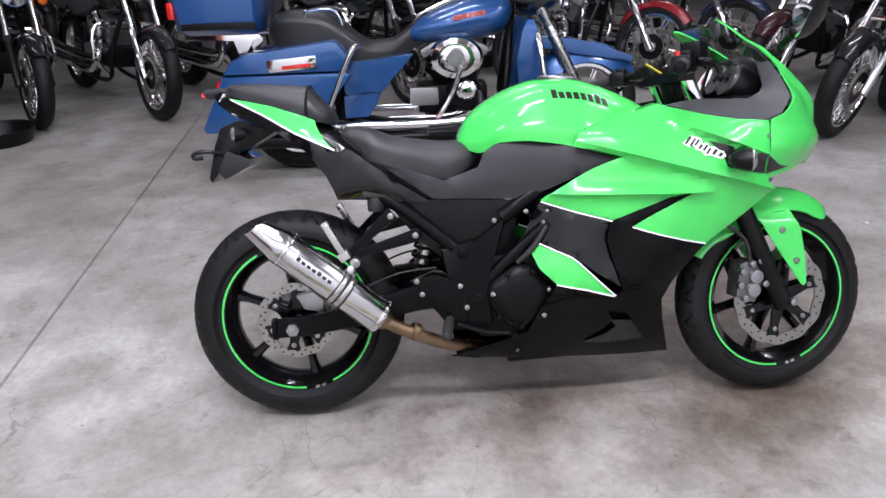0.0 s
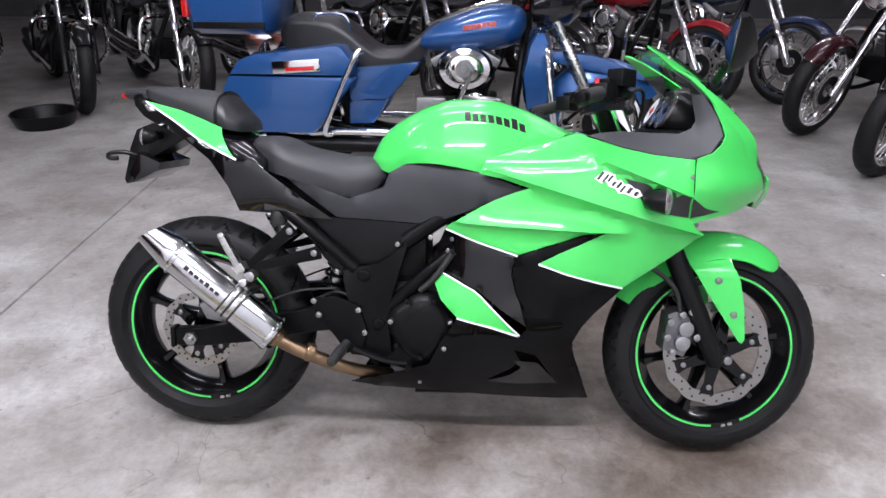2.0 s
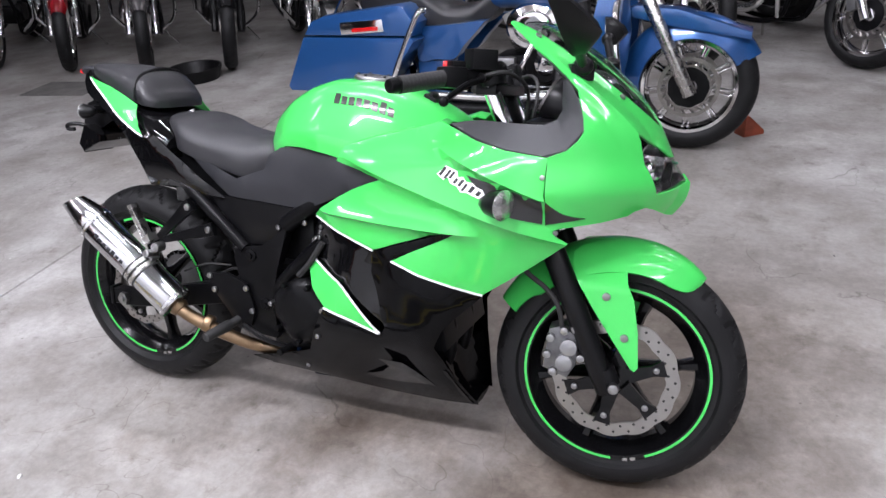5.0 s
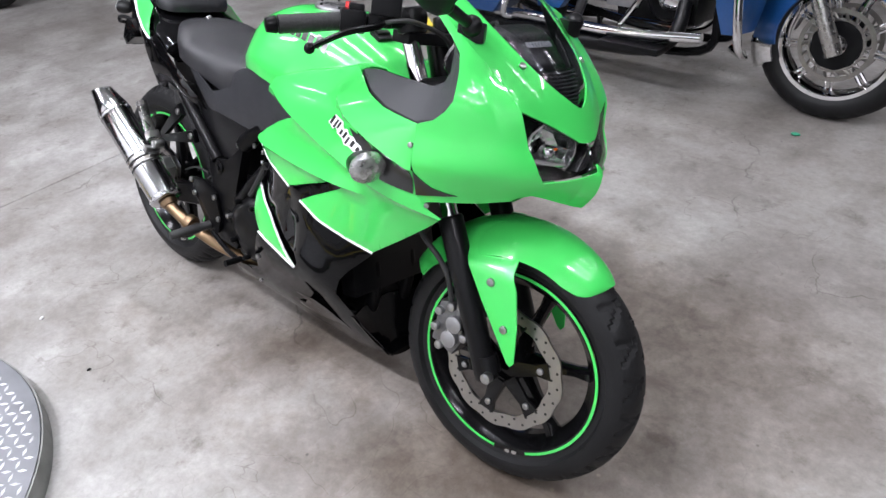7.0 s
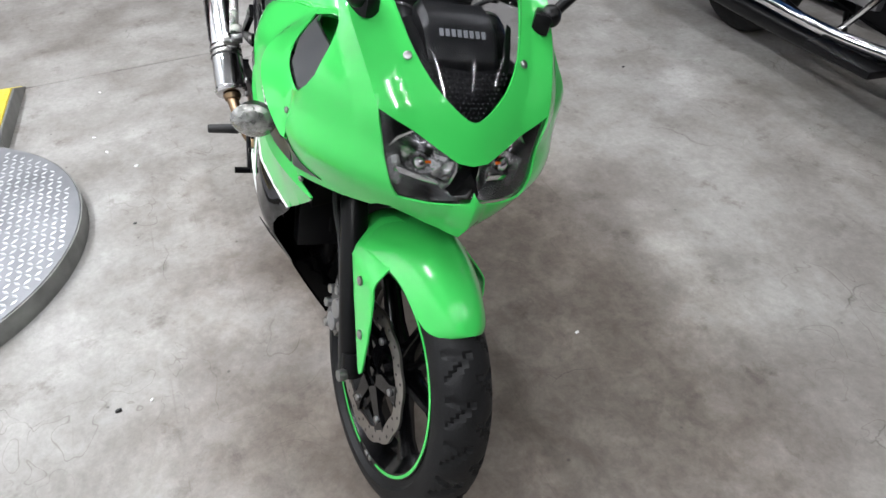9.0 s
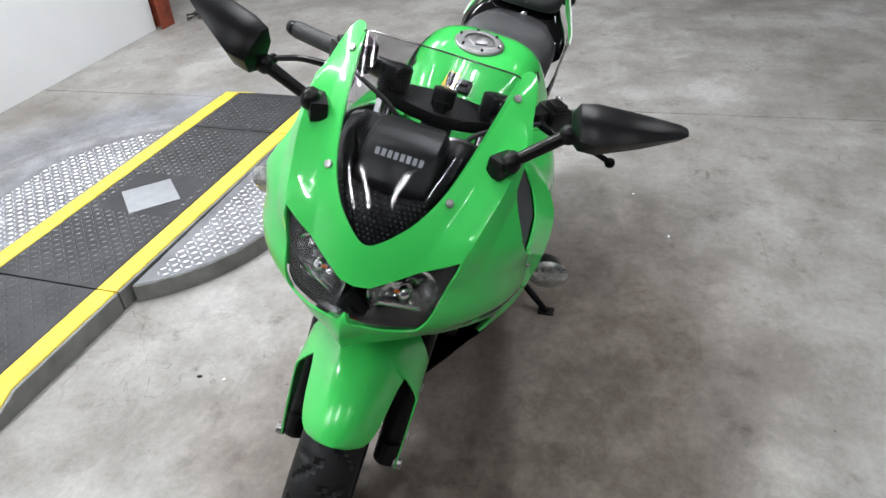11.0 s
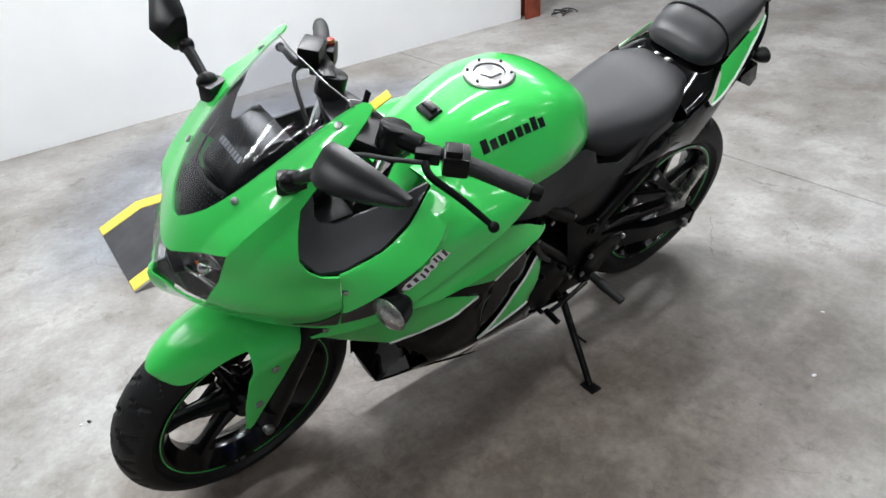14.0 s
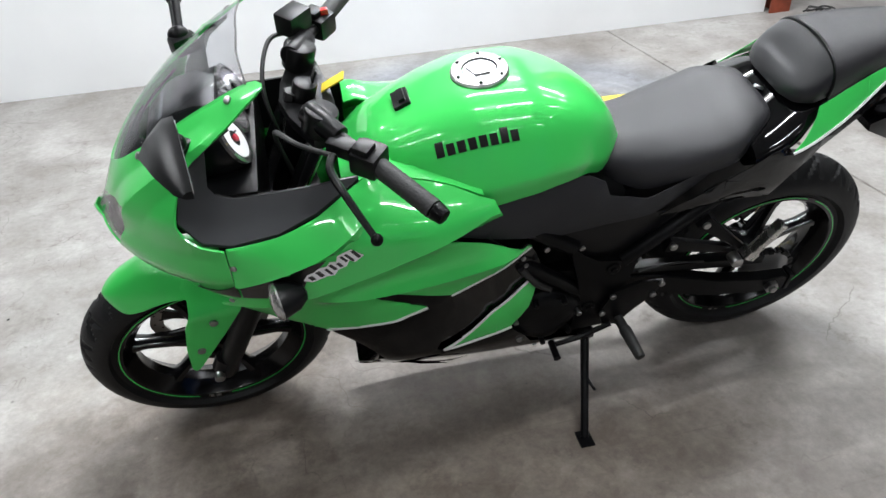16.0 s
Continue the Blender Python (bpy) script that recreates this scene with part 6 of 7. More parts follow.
# front end (turned with the steering)
UP = RAKE
GUARD = [(1.289, 0.555), (1.287, 0.580), (1.305, 0.595), (1.335, 0.602), (1.37, 0.602), (1.400, 0.594), (1.416, 0.575), (1.408, 0.552), (1.412, 0.530), (1.428, 0.495), (1.443, 0.42), (1.450, 0.342), (1.443, 0.332), (1.434, 0.337), (1.387, 0.403), (1.352, 0.452), (1.316, 0.507), (1.300, 0.532)]
for s in (-1, 1):
    foot = AXLE + Vector((-0.012, s * 0.098, -0.02))
    bm = bm_new()
    cyl(bm, foot, foot + UP * 0.36, 0.0255, 0.027, seg=20, bev=0.006)
    cyl(bm, foot + UP * 0.02 + Vector((0.012, 0, 0)), foot + UP * 0.06 + Vector((0.012, 0, 0)), 0.024, seg=14)
    leg = part("fork_leg", turned(bm), SATIN_BLACK, bike, "satin black fork leg")
    bm = bm_new()
    cyl(bm, foot + UP * 0.35, foot + UP * 0.745, 0.0185, seg=20)
    part("fork_tube", turned(bm), CHROME, leg, "bright fork tube")
    bm = bm_new()
    cyl(bm, AXLE + Vector((0, s * 0.115, 0)), AXLE + Vector((0, s * 0.134, 0)), 0.012, seg=16, bev=0.003)
    part("axle_nut", turned(bm), BOLT, leg)
    # guard plate
    bm = bm_new()
    sheet(bm, GUARD, lambda x, z: (x, -(0.118 - 0.078 * max(0.0, (z - 0.518) / 0.084) ** 1.15), z), 0.004, 0.012, mirror=s > 0, edge=0.001)
    gd = part("fork_guard", turned(bm), GREEN, bike, "lime green fork guard")
    for x, z in ((1.369, 0.498), (1.415, 0.408)):
        bm = bm_new()
        cyl(bm, (x, s * 0.115, z), (x, s * 0.123, z), 0.009, seg=14, bev=0.002)
        part("guard_bolt", turned(bm), BOLT, gd)
    # bar
    a, e = Vector((1.085, s * 0.105, 0.968)), Vector((0.948, s * 0.330, 0.932))
    dn = (e - a).normalized()
    bm = bm_new()
    cyl(bm, a - dn * 0.02, e, 0.011, seg=14)
    bar = part("handlebar", turned(bm), SATIN_BLACK, bike, "black clip-on handlebar")
    bm = bm_new()
    cyl(bm, a - dn * 0.03, a + dn * 0.052, 0.0215, 0.019, seg=18, bev=0.004)
    cyl(bm, a + Vector((0.004, s * -0.008, -0.03)), a + Vector((-0.008, s * -0.008, 0.016)), 0.030, seg=20, bev=0.004)
    part("bar_clamp", turned(bm), SATIN_BLACK, bar, "black clip-on clamp")
    bm = bm_new()
    uu, ww = frame_of(dn)
    ring_loft(bm, [[e - dn * (0.125 - 0.0034 * k) + (uu * math.cos(2 * math.pi * i / 18) + ww * math.sin(2 * math.pi * i / 18)) * (0.0172 + (0.0005 if k % 3 == 1 else 0)) for i in range(18)] for k in range(36)])
    part("grip", turned(bm), GRIP, bar, "ribbed black rubber grip")
    bm = bm_new()
    cyl(bm, e - dn * 0.004, e + dn * 0.018, 0.0165, 0.014, seg=18, bev=0.003)
    part("bar_end", turned(bm), FRAME_BLACK, bar)
    bm = bm_new()
    q = a + dn * 0.118
    box(bm, q + Vector((0, 0, 0.0)), (0.05, 0.052, 0.044), (0, 0, s * -44), bev=0.01)
    box(bm, q + Vector((0.008, 0, 0.026)), (0.03, 0.03, 0.014), (0, 0, s * -44), bev=0.004)
    part("switch_box", turned(bm), SATIN_BLACK, bar, "black switch box")
    if s < 0:
        bm = bm_new()
        box(bm, q + Vector((-0.012, 0.004, 0.026)), (0.016, 0.012, 0.014), bev=0.003)
        part("stop_switch", turned(bm), RED_PLASTIC, bar, "red stop switch")
        bm = bm_new()
        box(bm, q + Vector((0.052, 0.035, 0.038)), (0.058, 0.044, 0.042), (0, 0, 40), bev=0.005)
        part("master_cylinder", turned(bm), SATIN_BLACK, bar, "black brake fluid box")
    bm = bm_new()
    piv = a + dn * 0.078 + Vector((0.035, s * 0.012, -0.002))
    tip = Vector((1.048, s * 0.338, 0.906))
    tube(bm, [piv, piv + Vector((0.010, s * 0.03, -0.006)), (piv + tip) / 2 + Vector((0.010, s * 0.016, 0.006)), tip], 0.0082, 8, r2=0.0056)
    ball(bm, tip, 0.0105, seg=12)
    lever = part("lever", turned(bm), FRAME_BLACK, bar, "black ball-ended lever")
    bm = bm_new()
    box(bm, a + dn * 0.076 + Vector((0.016, 0, 0)), (0.046, 0.03, 0.026), (0, 0, s * -44), bev=0.006)
    part("lever_perch", turned(bm), SATIN_BLACK, bar)
    bm = bm_new()
    tube(bm, [piv, piv + Vector((0.05, s * -0.03, 0.01)), (1.16, s * 0.07, 0.93), (1.15, s * 0.04, 0.84), (1.12, s * 0.05, 0.72)], 0.0045, 8)
    part("cable", turned(bm), GRIP, bar)
bm = bm_new()
prism(bm, [(1.055, -0.118), (1.10, -0.122), (1.13, -0.05), (1.14, 0), (1.13, 0.05), (1.10, 0.122), (1.055, 0.118), (1.045, 0.03), (1.045, -0.03)], -0.012, 0.012, 0.004)
bm.transform(Matrix.Translation((0, 0, 0.93)) @ Matrix.Rotation(radians(90), 4, "X"))
tc_ = part("top_yoke", turned(bm), SATIN_BLACK, bike, "black top yoke")
for s in (-1, 1):
    bm = bm_new()
    cyl(bm, (1.083, s * 0.098, 0.94), (1.077, s * 0.098, 0.966), 0.019, seg=20, bev=0.003)
    part("fork_cap", turned(bm), FRAME_BLACK, tc_)
bm = bm_new()
cyl(bm, (1.10, 0, 0.925), (1.088, 0, 0.972), 0.022, seg=20, bev=0.004)
cyl(bm, (1.125, 0, 0.925), (1.114, 0, 0.957), 0.014, seg=6)
part("ignition_lock", turned(bm), SATIN_BLACK, tc_)
bm = bm_new()
box(bm, (1.072, 0.002, 0.984), (0.004, 0.014, 0.026), (0, -18, 0), bev=0.002)
part("key", turned(bm), FRAME_BLACK, tc_)
bm = bm_new()
box(bm, (1.040, 0.0, 0.962), (0.050, 0.024, 0.003), (0, 34, -15), bev=0.0008)
part("key_tag", turned(bm), YELLOW_TAG, tc_, "yellow plastic key tag")
bm = bm_new()
prism(bm, [(1.10, -0.12), (1.20, -0.12), (1.23, 0), (1.20, 0.12), (1.10, 0.12), (1.09, 0)], -0.014, 0.014, 0.005)
bm.transform(Matrix.Translation((0, 0, 0.715)) @ Matrix.Rotation(radians(90), 4, "X"))
cyl(bm, (1.165, 0, 0.70), (1.085, 0, 0.93), 0.03, seg=16)
part("lower_yoke", turned(bm), FRAME_BLACK, bike)

# front mudguard
bm = bm_new()
rings = []
for i in range(49):
    t = radians(54 + 98 * (i / 48) ** 1.7)
    deg = math.degrees(t)
    r = curve(deg, [54, 58, 66, 80, 100, 125, 152], [0.302, 0.307, 0.314, 0.320, 0.322, 0.322, 0.320])
    w = curve(deg, [54, 54.4, 55.2, 57, 60, 64, 71, 82, 98, 114, 128, 140, 152], [0.012, 0.026, 0.038, 0.051, 0.061, 0.067, 0.073, 0.080, 0.094, 0.100, 0.088, 0.062, 0.055])
    full = min(1.0, w / 0.07) ** 1.3
    row = []
    for k in range(-10, 11):
        a = k / 10
        drop = full * (0.055 * abs(a) ** 2.4 + (0.012 * max(0, abs(a) - 0.4)))
        row.append((a * w, r - drop))
    for k in range(10, -11, -1):
        a = k / 10
        drop = full * (0.055 * abs(a) ** 2.4 + (0.012 * max(0, abs(a) - 0.4)))
        row.append((a * (w - 0.003), r - drop - 0.003))
    rings.append([(AXLE.x + q * math.cos(t), AXLE.y + y, AXLE.z + q * math.sin(t)) for y, q in row])
ring_loft(bm, rings)
part("front_mudguard", turned(bm), GREEN, bike, "lime green front mudguard")
# front caliper and hose
c = AXLE + Vector((-0.118, -0.075, 0.065))
bm = bm_new()
prism(bm, [(-0.045, -0.045), (0.012, -0.065), (0.03, -0.03), (0.032, 0.03), (0.0, 0.062), (-0.035, 0.05)], -0.03, 0.028, 0.007)
bm.transform(Matrix.Translation(c))
cal = part("front_caliper", turned(bm), CALIPER, bike, "front brake caliper")
for dx, dz, r in ((0.012, 0.012, 0.020), (0.004, -0.026, 0.020)):
    bm = bm_new()
    cyl(bm, c + Vector((dx, -0.026, dz)), c + Vector((dx, -0.042, dz)), r, seg=22, bev=0.003)
    part("caliper_piston", turned(bm), CASTING, cal, "silver caliper cap")
for dx, dz in ((0.0, 0.05), (-0.03, 0.03), (-0.036, -0.01), (-0.02, -0.05), (0.04, -0.01), (0.024, 0.058)):
    bm = bm_new()
    cyl(bm, c + Vector((dx, -0.02, dz)), c + Vector((dx, -0.042, dz)), 0.010, seg=10, bev=0.003)
    part("caliper_bolt", turned(bm), BOLT, cal)
bm = bm_new()
tube(bm, [c + Vector((-0.005, -0.03, 0.055)), c + Vector((-0.02, -0.035, 0.11)), (1.235, -0.112, 0.50), (1.17, -0.11, 0.56), (1.19, -0.105, 0.68)], 0.006, 8)
part("brake_hose", turned(bm), GRIP, cal)

# mirrors
for s in (-1, 1):
    base = Vector((1.306, s * 0.166, 0.990))
    nk = Vector((1.310, -0.244, 1.026)) if s < 0 else Vector((1.280, 0.236, 1.050))
    bm = bm_new()
    ball(bm, base, 0.019, (1.1, 0.9, 1.0), 14)
    box(bm, base + Vector((-0.006, s * -0.01, -0.012)), (0.05, 0.03, 0.034), (0, 0, s * -30), bev=0.008)
    mr = part("mirror", bm, SATIN_BLACK, bike, "black wedge shaped mirror on a stalk")
    bm = bm_new()
    cyl(bm, base, nk, 0.0095, 0.011, seg=12)
    ball(bm, nk, 0.016, seg=12)
    part("stalk", bm, SATIN_BLACK, mr)
    ex, ez = (Vector((-0.12, -0.86, 0.42)) if s < 0 else Vector((-0.20, 0.96, 0.17))).normalized(), Vector((-0.05, s * -0.18, 0.98)).normalized()
    ey = ez.cross(ex).normalized()
    if ey.x < 0:
        ey = -ey
    rings = []
    for d, back, hi, lo in ((0.0, 0.018, 0.026, 0.024), (0.010, 0.046, 0.042, 0.037), (0.035, 0.060, 0.043, 0.041), (0.10, 0.042, 0.029, 0.028), (0.158, 0.020, 0.014, 0.011), (0.170, 0.010, 0.008, 0.005)):
        if s > 0:
            back, hi, lo = back * 0.85, hi * 0.86, lo * 0.86
        else:
            back, hi, lo = back * 0.9, hi * 0.94, lo * 0.94
        o = nk + ex * d + Vector((0, 0, 0.012))
        rings.append([o - ey * 0.006 - ez * lo, o + ey * back * 0.45 - ez * lo * 0.9, o + ey * back - ez * lo * 0.15, o + ey * back * 0.8 + ez * hi * 0.35, o + ey * back * 0.25 + ez * hi * 0.95, o - ey * 0.006 + ez * hi])
    bm = bm_new()
    ring_loft(bm, rings)
    part("mirror_shell", bm, SATIN_BLACK, mr)
    bm = bm_new()
    pts = [(d, lo * (0.86 if s > 0 else 1), hi * (0.86 if s > 0 else 1)) for d, lo, hi in ((0.006, -0.024, 0.026), (0.014, -0.032, 0.036), (0.035, -0.035, 0.036), (0.10, -0.021, 0.021), (0.154, -0.007, 0.010))]
    loop = [nk + ex * d + Vector((0, 0, 0.012)) - ey * 0.0075 + ez * lo for d, lo, hi in pts] + [nk + ex * d + Vector((0, 0, 0.012)) - ey * 0.0075 + ez * hi for d, lo, hi in pts[::-1]]
    f = bm.faces.new([bm.verts.new(p) for p in loop])
    ext = bmesh.ops.extrude_face_region(bm, geom=[f])
    bmesh.ops.translate(bm, vec=ey * 0.002, verts=[v for v in ext["geom"] if isinstance(v, bmesh.types.BMVert)])
    part("mirror_glass", bm, MIRROR, mr)

# exhaust
A, B = Vector((0.007, -0.222, 0.543)), Vector((0.248, -0.200, 0.335))
ax = (B - A).normalized()
bm = bm_new()
cyl(bm, A, B, 0.0465, seg=40, bev=0.004)
ex_ = part("muffler", bm, MUFFLER, bike, "polished aluminium muffler")
bm = bm_new()  # slash-cut tip
u, w = frame_of(ax)
rings = []
for sdist, r in ((0.0, 0.047), (0.012, 0.0475), (0.03, 0.042), (0.088, 0.029)):
    rings.append([A - ax * (sdist + (0.012 * math.sin(t) if sdist > 0.05 else 0)) + (u * math.cos(t) + w * math.sin(t)) * r for t in (2 * math.pi * i / 36 for i in range(36))])
back = [[A - ax * (0.085 + 0.012 * math.sin(t)) + (u * math.cos(t) + w * math.sin(t)) * 0.026 for t in (2 * math.pi * i / 36 for i in range(36))],
        [A - ax * 0.03 + (u * math.cos(t) + w * math.sin(t)) * 0.024 for t in (2 * math.pi * i / 36 for i in range(36))]]
ring_loft(bm, rings + back)
part("muffler_tip", bm, MUFFLER, ex_, "polished tapered tip")
for d, r in ((0.006, 0.0485), (0.312, 0.0485)):
    bm = bm_new()
    cyl(bm, A + ax * (d - 0.009 if d > 0.1 else d - 0.006), A + ax * (d + 0.003 if d > 0.1 else d + 0.006), r, seg=40, bev=0.002)
    part("end_band", bm, MUFFLER, ex_)
for d in (0.168, 0.186):
    bm = bm_new()
    cyl(bm, A + ax * d, A + ax * (d + 0.012), 0.0482, seg=40, bev=0.001)
    part("clamp_band", bm, STEEL, ex_, "steel clamp band")
for d in (0.1635, 0.1802, 0.1985):
    bm = bm_new()
    cyl(bm, A + ax * d, A + ax * (d + 0.0055), 0.0476, seg=40, bev=0.0005)
    part("clamp_rubber", bm, GRIP, ex_, "black rubber under the clamp")
bm = bm_new()
cyl(bm, A + ax * 0.182 + Vector((0.03, 0.03, 0.042)), A + ax * 0.182 + Vector((0.03, -0.012, 0.052)), 0.011, seg=14, bev=0.003)
box(bm, A + ax * 0.182 + Vector((0.022, 0.012, 0.034)), (0.03, 0.03, 0.03), (0, 40, 0), bev=0.004)
part("clamp_bolt", bm, BOLT, ex_)
bm = bm_new()
for t in range(16):
    a = 2 * math.pi * t / 16
    p = A + ax * 0.006 + (u * math.cos(a) + w * math.sin(a)) * 0.0475
    ball(bm, p, 0.003, seg=6)
    p = A + ax * 0.310 + (u * math.cos(a) + w * math.sin(a)) * 0.0475
    ball(bm, p, 0.003, seg=6)
tagged(part("rivet", bm, STEEL, ex_), kind="stuff")


def on_can(d, a):
    t = radians(-62) - a / 0.0465
    out = Vector((0, -1, 0)) - ax * Vector((0, -1, 0)).dot(ax)
    out.normalize()
    side_ = ax.cross(out).normalized()
    return A + ax * d + (out * math.cos(t + radians(62)) + side_ * math.sin(t + radians(62))) * 0.0467


for i in range(7):
    bm = bm_new()
    d0 = 0.040 + i * 0.016
    h = 0.011 if i in (0, 4) else 0.008
    sheet(bm, [(d0, 0.006), (d0 + 0.011, 0.006), (d0 + 0.010, 0.006 + h), (d0 - 0.001, 0.006 + h)][::-1], on_can, 0.0008, 0.01, lift=0.0012, edge=0.0)
    part("maker_mark", bm, MATT_GREY, ex_, "dark bar of the maker mark")
bm = bm_new()
tube(bm, [B - ax * 0.005, B + ax * 0.02, (0.30, -0.188, 0.298), (0.36, -0.168, 0.266), (0.44, -0.125, 0.225), (0.53, -0.06, 0.190)], 0.0175, 16)
part("link_pipe", bm, HOT_PIPE, ex_, "heat-browned link pipe")
for p, q in ((B + ax * 0.004, B + ax * 0.02),):
    bm = bm_new()
    cyl(bm, p, q, 0.027, 0.023, seg=20, bev=0.002)
    part("pipe_collar", bm, HOT_PIPE, ex_)
bm = bm_new()
cyl(bm, (0.325, -0.182, 0.290), (0.345, -0.176, 0.283), 0.0245, seg=20, bev=0.002)
part("pipe_clamp", bm, HOT_PIPE, ex_)

# side stand
bm = bm_new()
pv, ft = Vector((0.490, 0.135, 0.232)), Vector((0.549, 0.360, 0.0985))
cyl(bm, pv, ft, 0.0115, 0.0095, seg=14)
cyl(bm, pv + Vector((0, -0.03, 0.01)), pv + Vector((0, 0.02, -0.01)), 0.02, seg=14, bev=0.003)
tube(bm, [pv + (ft - pv) * 0.42, pv + (ft - pv) * 0.45 + Vector((-0.01, 0.022, -0.004)), pv + (ft - pv) * 0.47 + Vector((-0.016, 0.034, -0.002))], 0.004, 6)
st = part("side_stand", bm, FRAME_BLACK, bike, "black side stand resting on the floor")
bm = bm_new()
box(bm, (0, 0, 0), (0.036, 0.05, 0.008), bev=0.003)
bm.transform(Matrix.Translation(ft + Vector((0, 0.003, -0.003))) @ Matrix.Rotation(radians(LEAN), 4, "X"))
part("stand_foot", bm, FRAME_BLACK, st)


# ---- parked cruisers and the blue touring motorcycle ----
def road_wheel(root, name, c, R, w, wires, mudguard=None, seg=56, disc=True):
    """A wheel with tyre, chrome rim, spokes and brake disc, turning round y."""
    c = Vector(c)
    rr = R - w * 0.72
    b = bm_new()
    prof = [(R - w * 0.46 * (1 - math.cos(radians(a))), w / 2 * math.sin(radians(a))) for a in range(-105, 106, 15)]
    cut = lambda t, k, y: (-0.004 if (t / (2 * math.pi) * 26 + abs(y) / w * 1.4 + (0.5 if y > 0 else 0)) % 1.0 < 0.16 and abs(y) > w * 0.06 and k < len(prof) else 0.0)
    lathe(b, prof + [(rr, w * 0.38), (rr, -w * 0.38)], c, seg=seg * 3, shape=cut)
    wh = part(name, b, RUBBER, root, "black tyre", sharp=50)
    b = bm_new()
    lathe(b, [(rr + 0.006, -w * 0.4), (rr + 0.004, -w * 0.34), (rr - 0.018, -w * 0.12), (rr - 0.018, w * 0.12), (rr + 0.004, w * 0.34), (rr + 0.006, w * 0.4), (rr - 0.012, w * 0.4), (rr - 0.028, w * 0.12), (rr - 0.028, -w * 0.12), (rr - 0.012, -w * 0.4)], c, seg=seg)
    part("rim", b, CHROME, wh, "chrome rim")
    b = bm_new()
    lathe(b, [(0.01, -0.06), (0.04, -0.06), (0.045, -0.04), (0.03, -0.02), (0.03, 0.02), (0.045, 0.04), (0.04, 0.06), (0.01, 0.06)], c, seg=24)
    part("hub", b, CHROME, wh)
    b = bm_new()
    for i in range(wires):
        t = 2 * math.pi * i / wires
        s = 1 if i % 2 else -1
        if wires > 20:
            a = c + Vector((0.034 * math.cos(t + 0.5 * s), s * 0.045, 0.034 * math.sin(t + 0.5 * s)))
            cyl(b, a, c + Vector(((rr - 0.02) * math.cos(t), 0, (rr - 0.02) * math.sin(t))), 0.0028, seg=5)
        else:
            cyl(b, c + Vector((0.035 * math.cos(t), 0, 0.035 * math.sin(t))), c + Vector(((rr - 0.015) * math.cos(t + 0.12 * s), 0, (rr - 0.015) * math.sin(t + 0.12 * s))), 0.011, 0.007, seg=7)
    part("spokes", b, CHROME, wh, "bright spokes")
    if disc:
        for s in (-1, 1):
            b = bm_new()
            lathe(b, [(0.126, s * 0.058), (0.145, s * 0.058), (0.145, s * 0.062), (0.126, s * 0.062)], c, seg=40)
            lathe(b, [(0.098, s * 0.058), (0.108, s * 0.058), (0.108, s * 0.062), (0.098, s * 0.062)], c, seg=40)
            for i in range(18):  # bridges between the slots
                t = 2 * math.pi * i / 18
                cyl(b, c + Vector((0.104 * math.cos(t), s * 0.060, 0.104 * math.sin(t))), c + Vector((0.130 * math.cos(t + 0.12), s * 0.060, 0.130 * math.sin(t + 0.12))), 0.006, seg=4)
            part("brake_disc", b, DISC, wh)
            b = bm_new()
            lathe(b, [(0.035, s * 0.05), (0.10, s * 0.057), (0.10, s * 0.061), (0.035, s * 0.056)], c, seg=9)
            part("disc_carrier", b, SATIN_BLACK, wh)
    return wh


def arched_guard(root, c, R, w, t0, t1, paint, label="", skirt=0.08, n=22):
    b = bm_new()
    rings = []
    c = Vector(c)
    for i in range(n + 1):
        t = radians(t0 + (t1 - t0) * i / n)
        end = min(i, n - i) / n
        ww = w * (0.72 + 0.28 * min(1, end * 8))
        row = []
        for k in range(-8, 9):
            a = k / 8
            row.append((a * ww, R - skirt * abs(a) ** 3))
        row += [(y * 0.95, r - 0.004) for y, r in row[::-1]]
        rings.append([c + Vector((r * math.cos(t), y, r * math.sin(t))) for y, r in row])
    ring_loft(b, rings)
    return part("mudguard", b, paint, root, label)


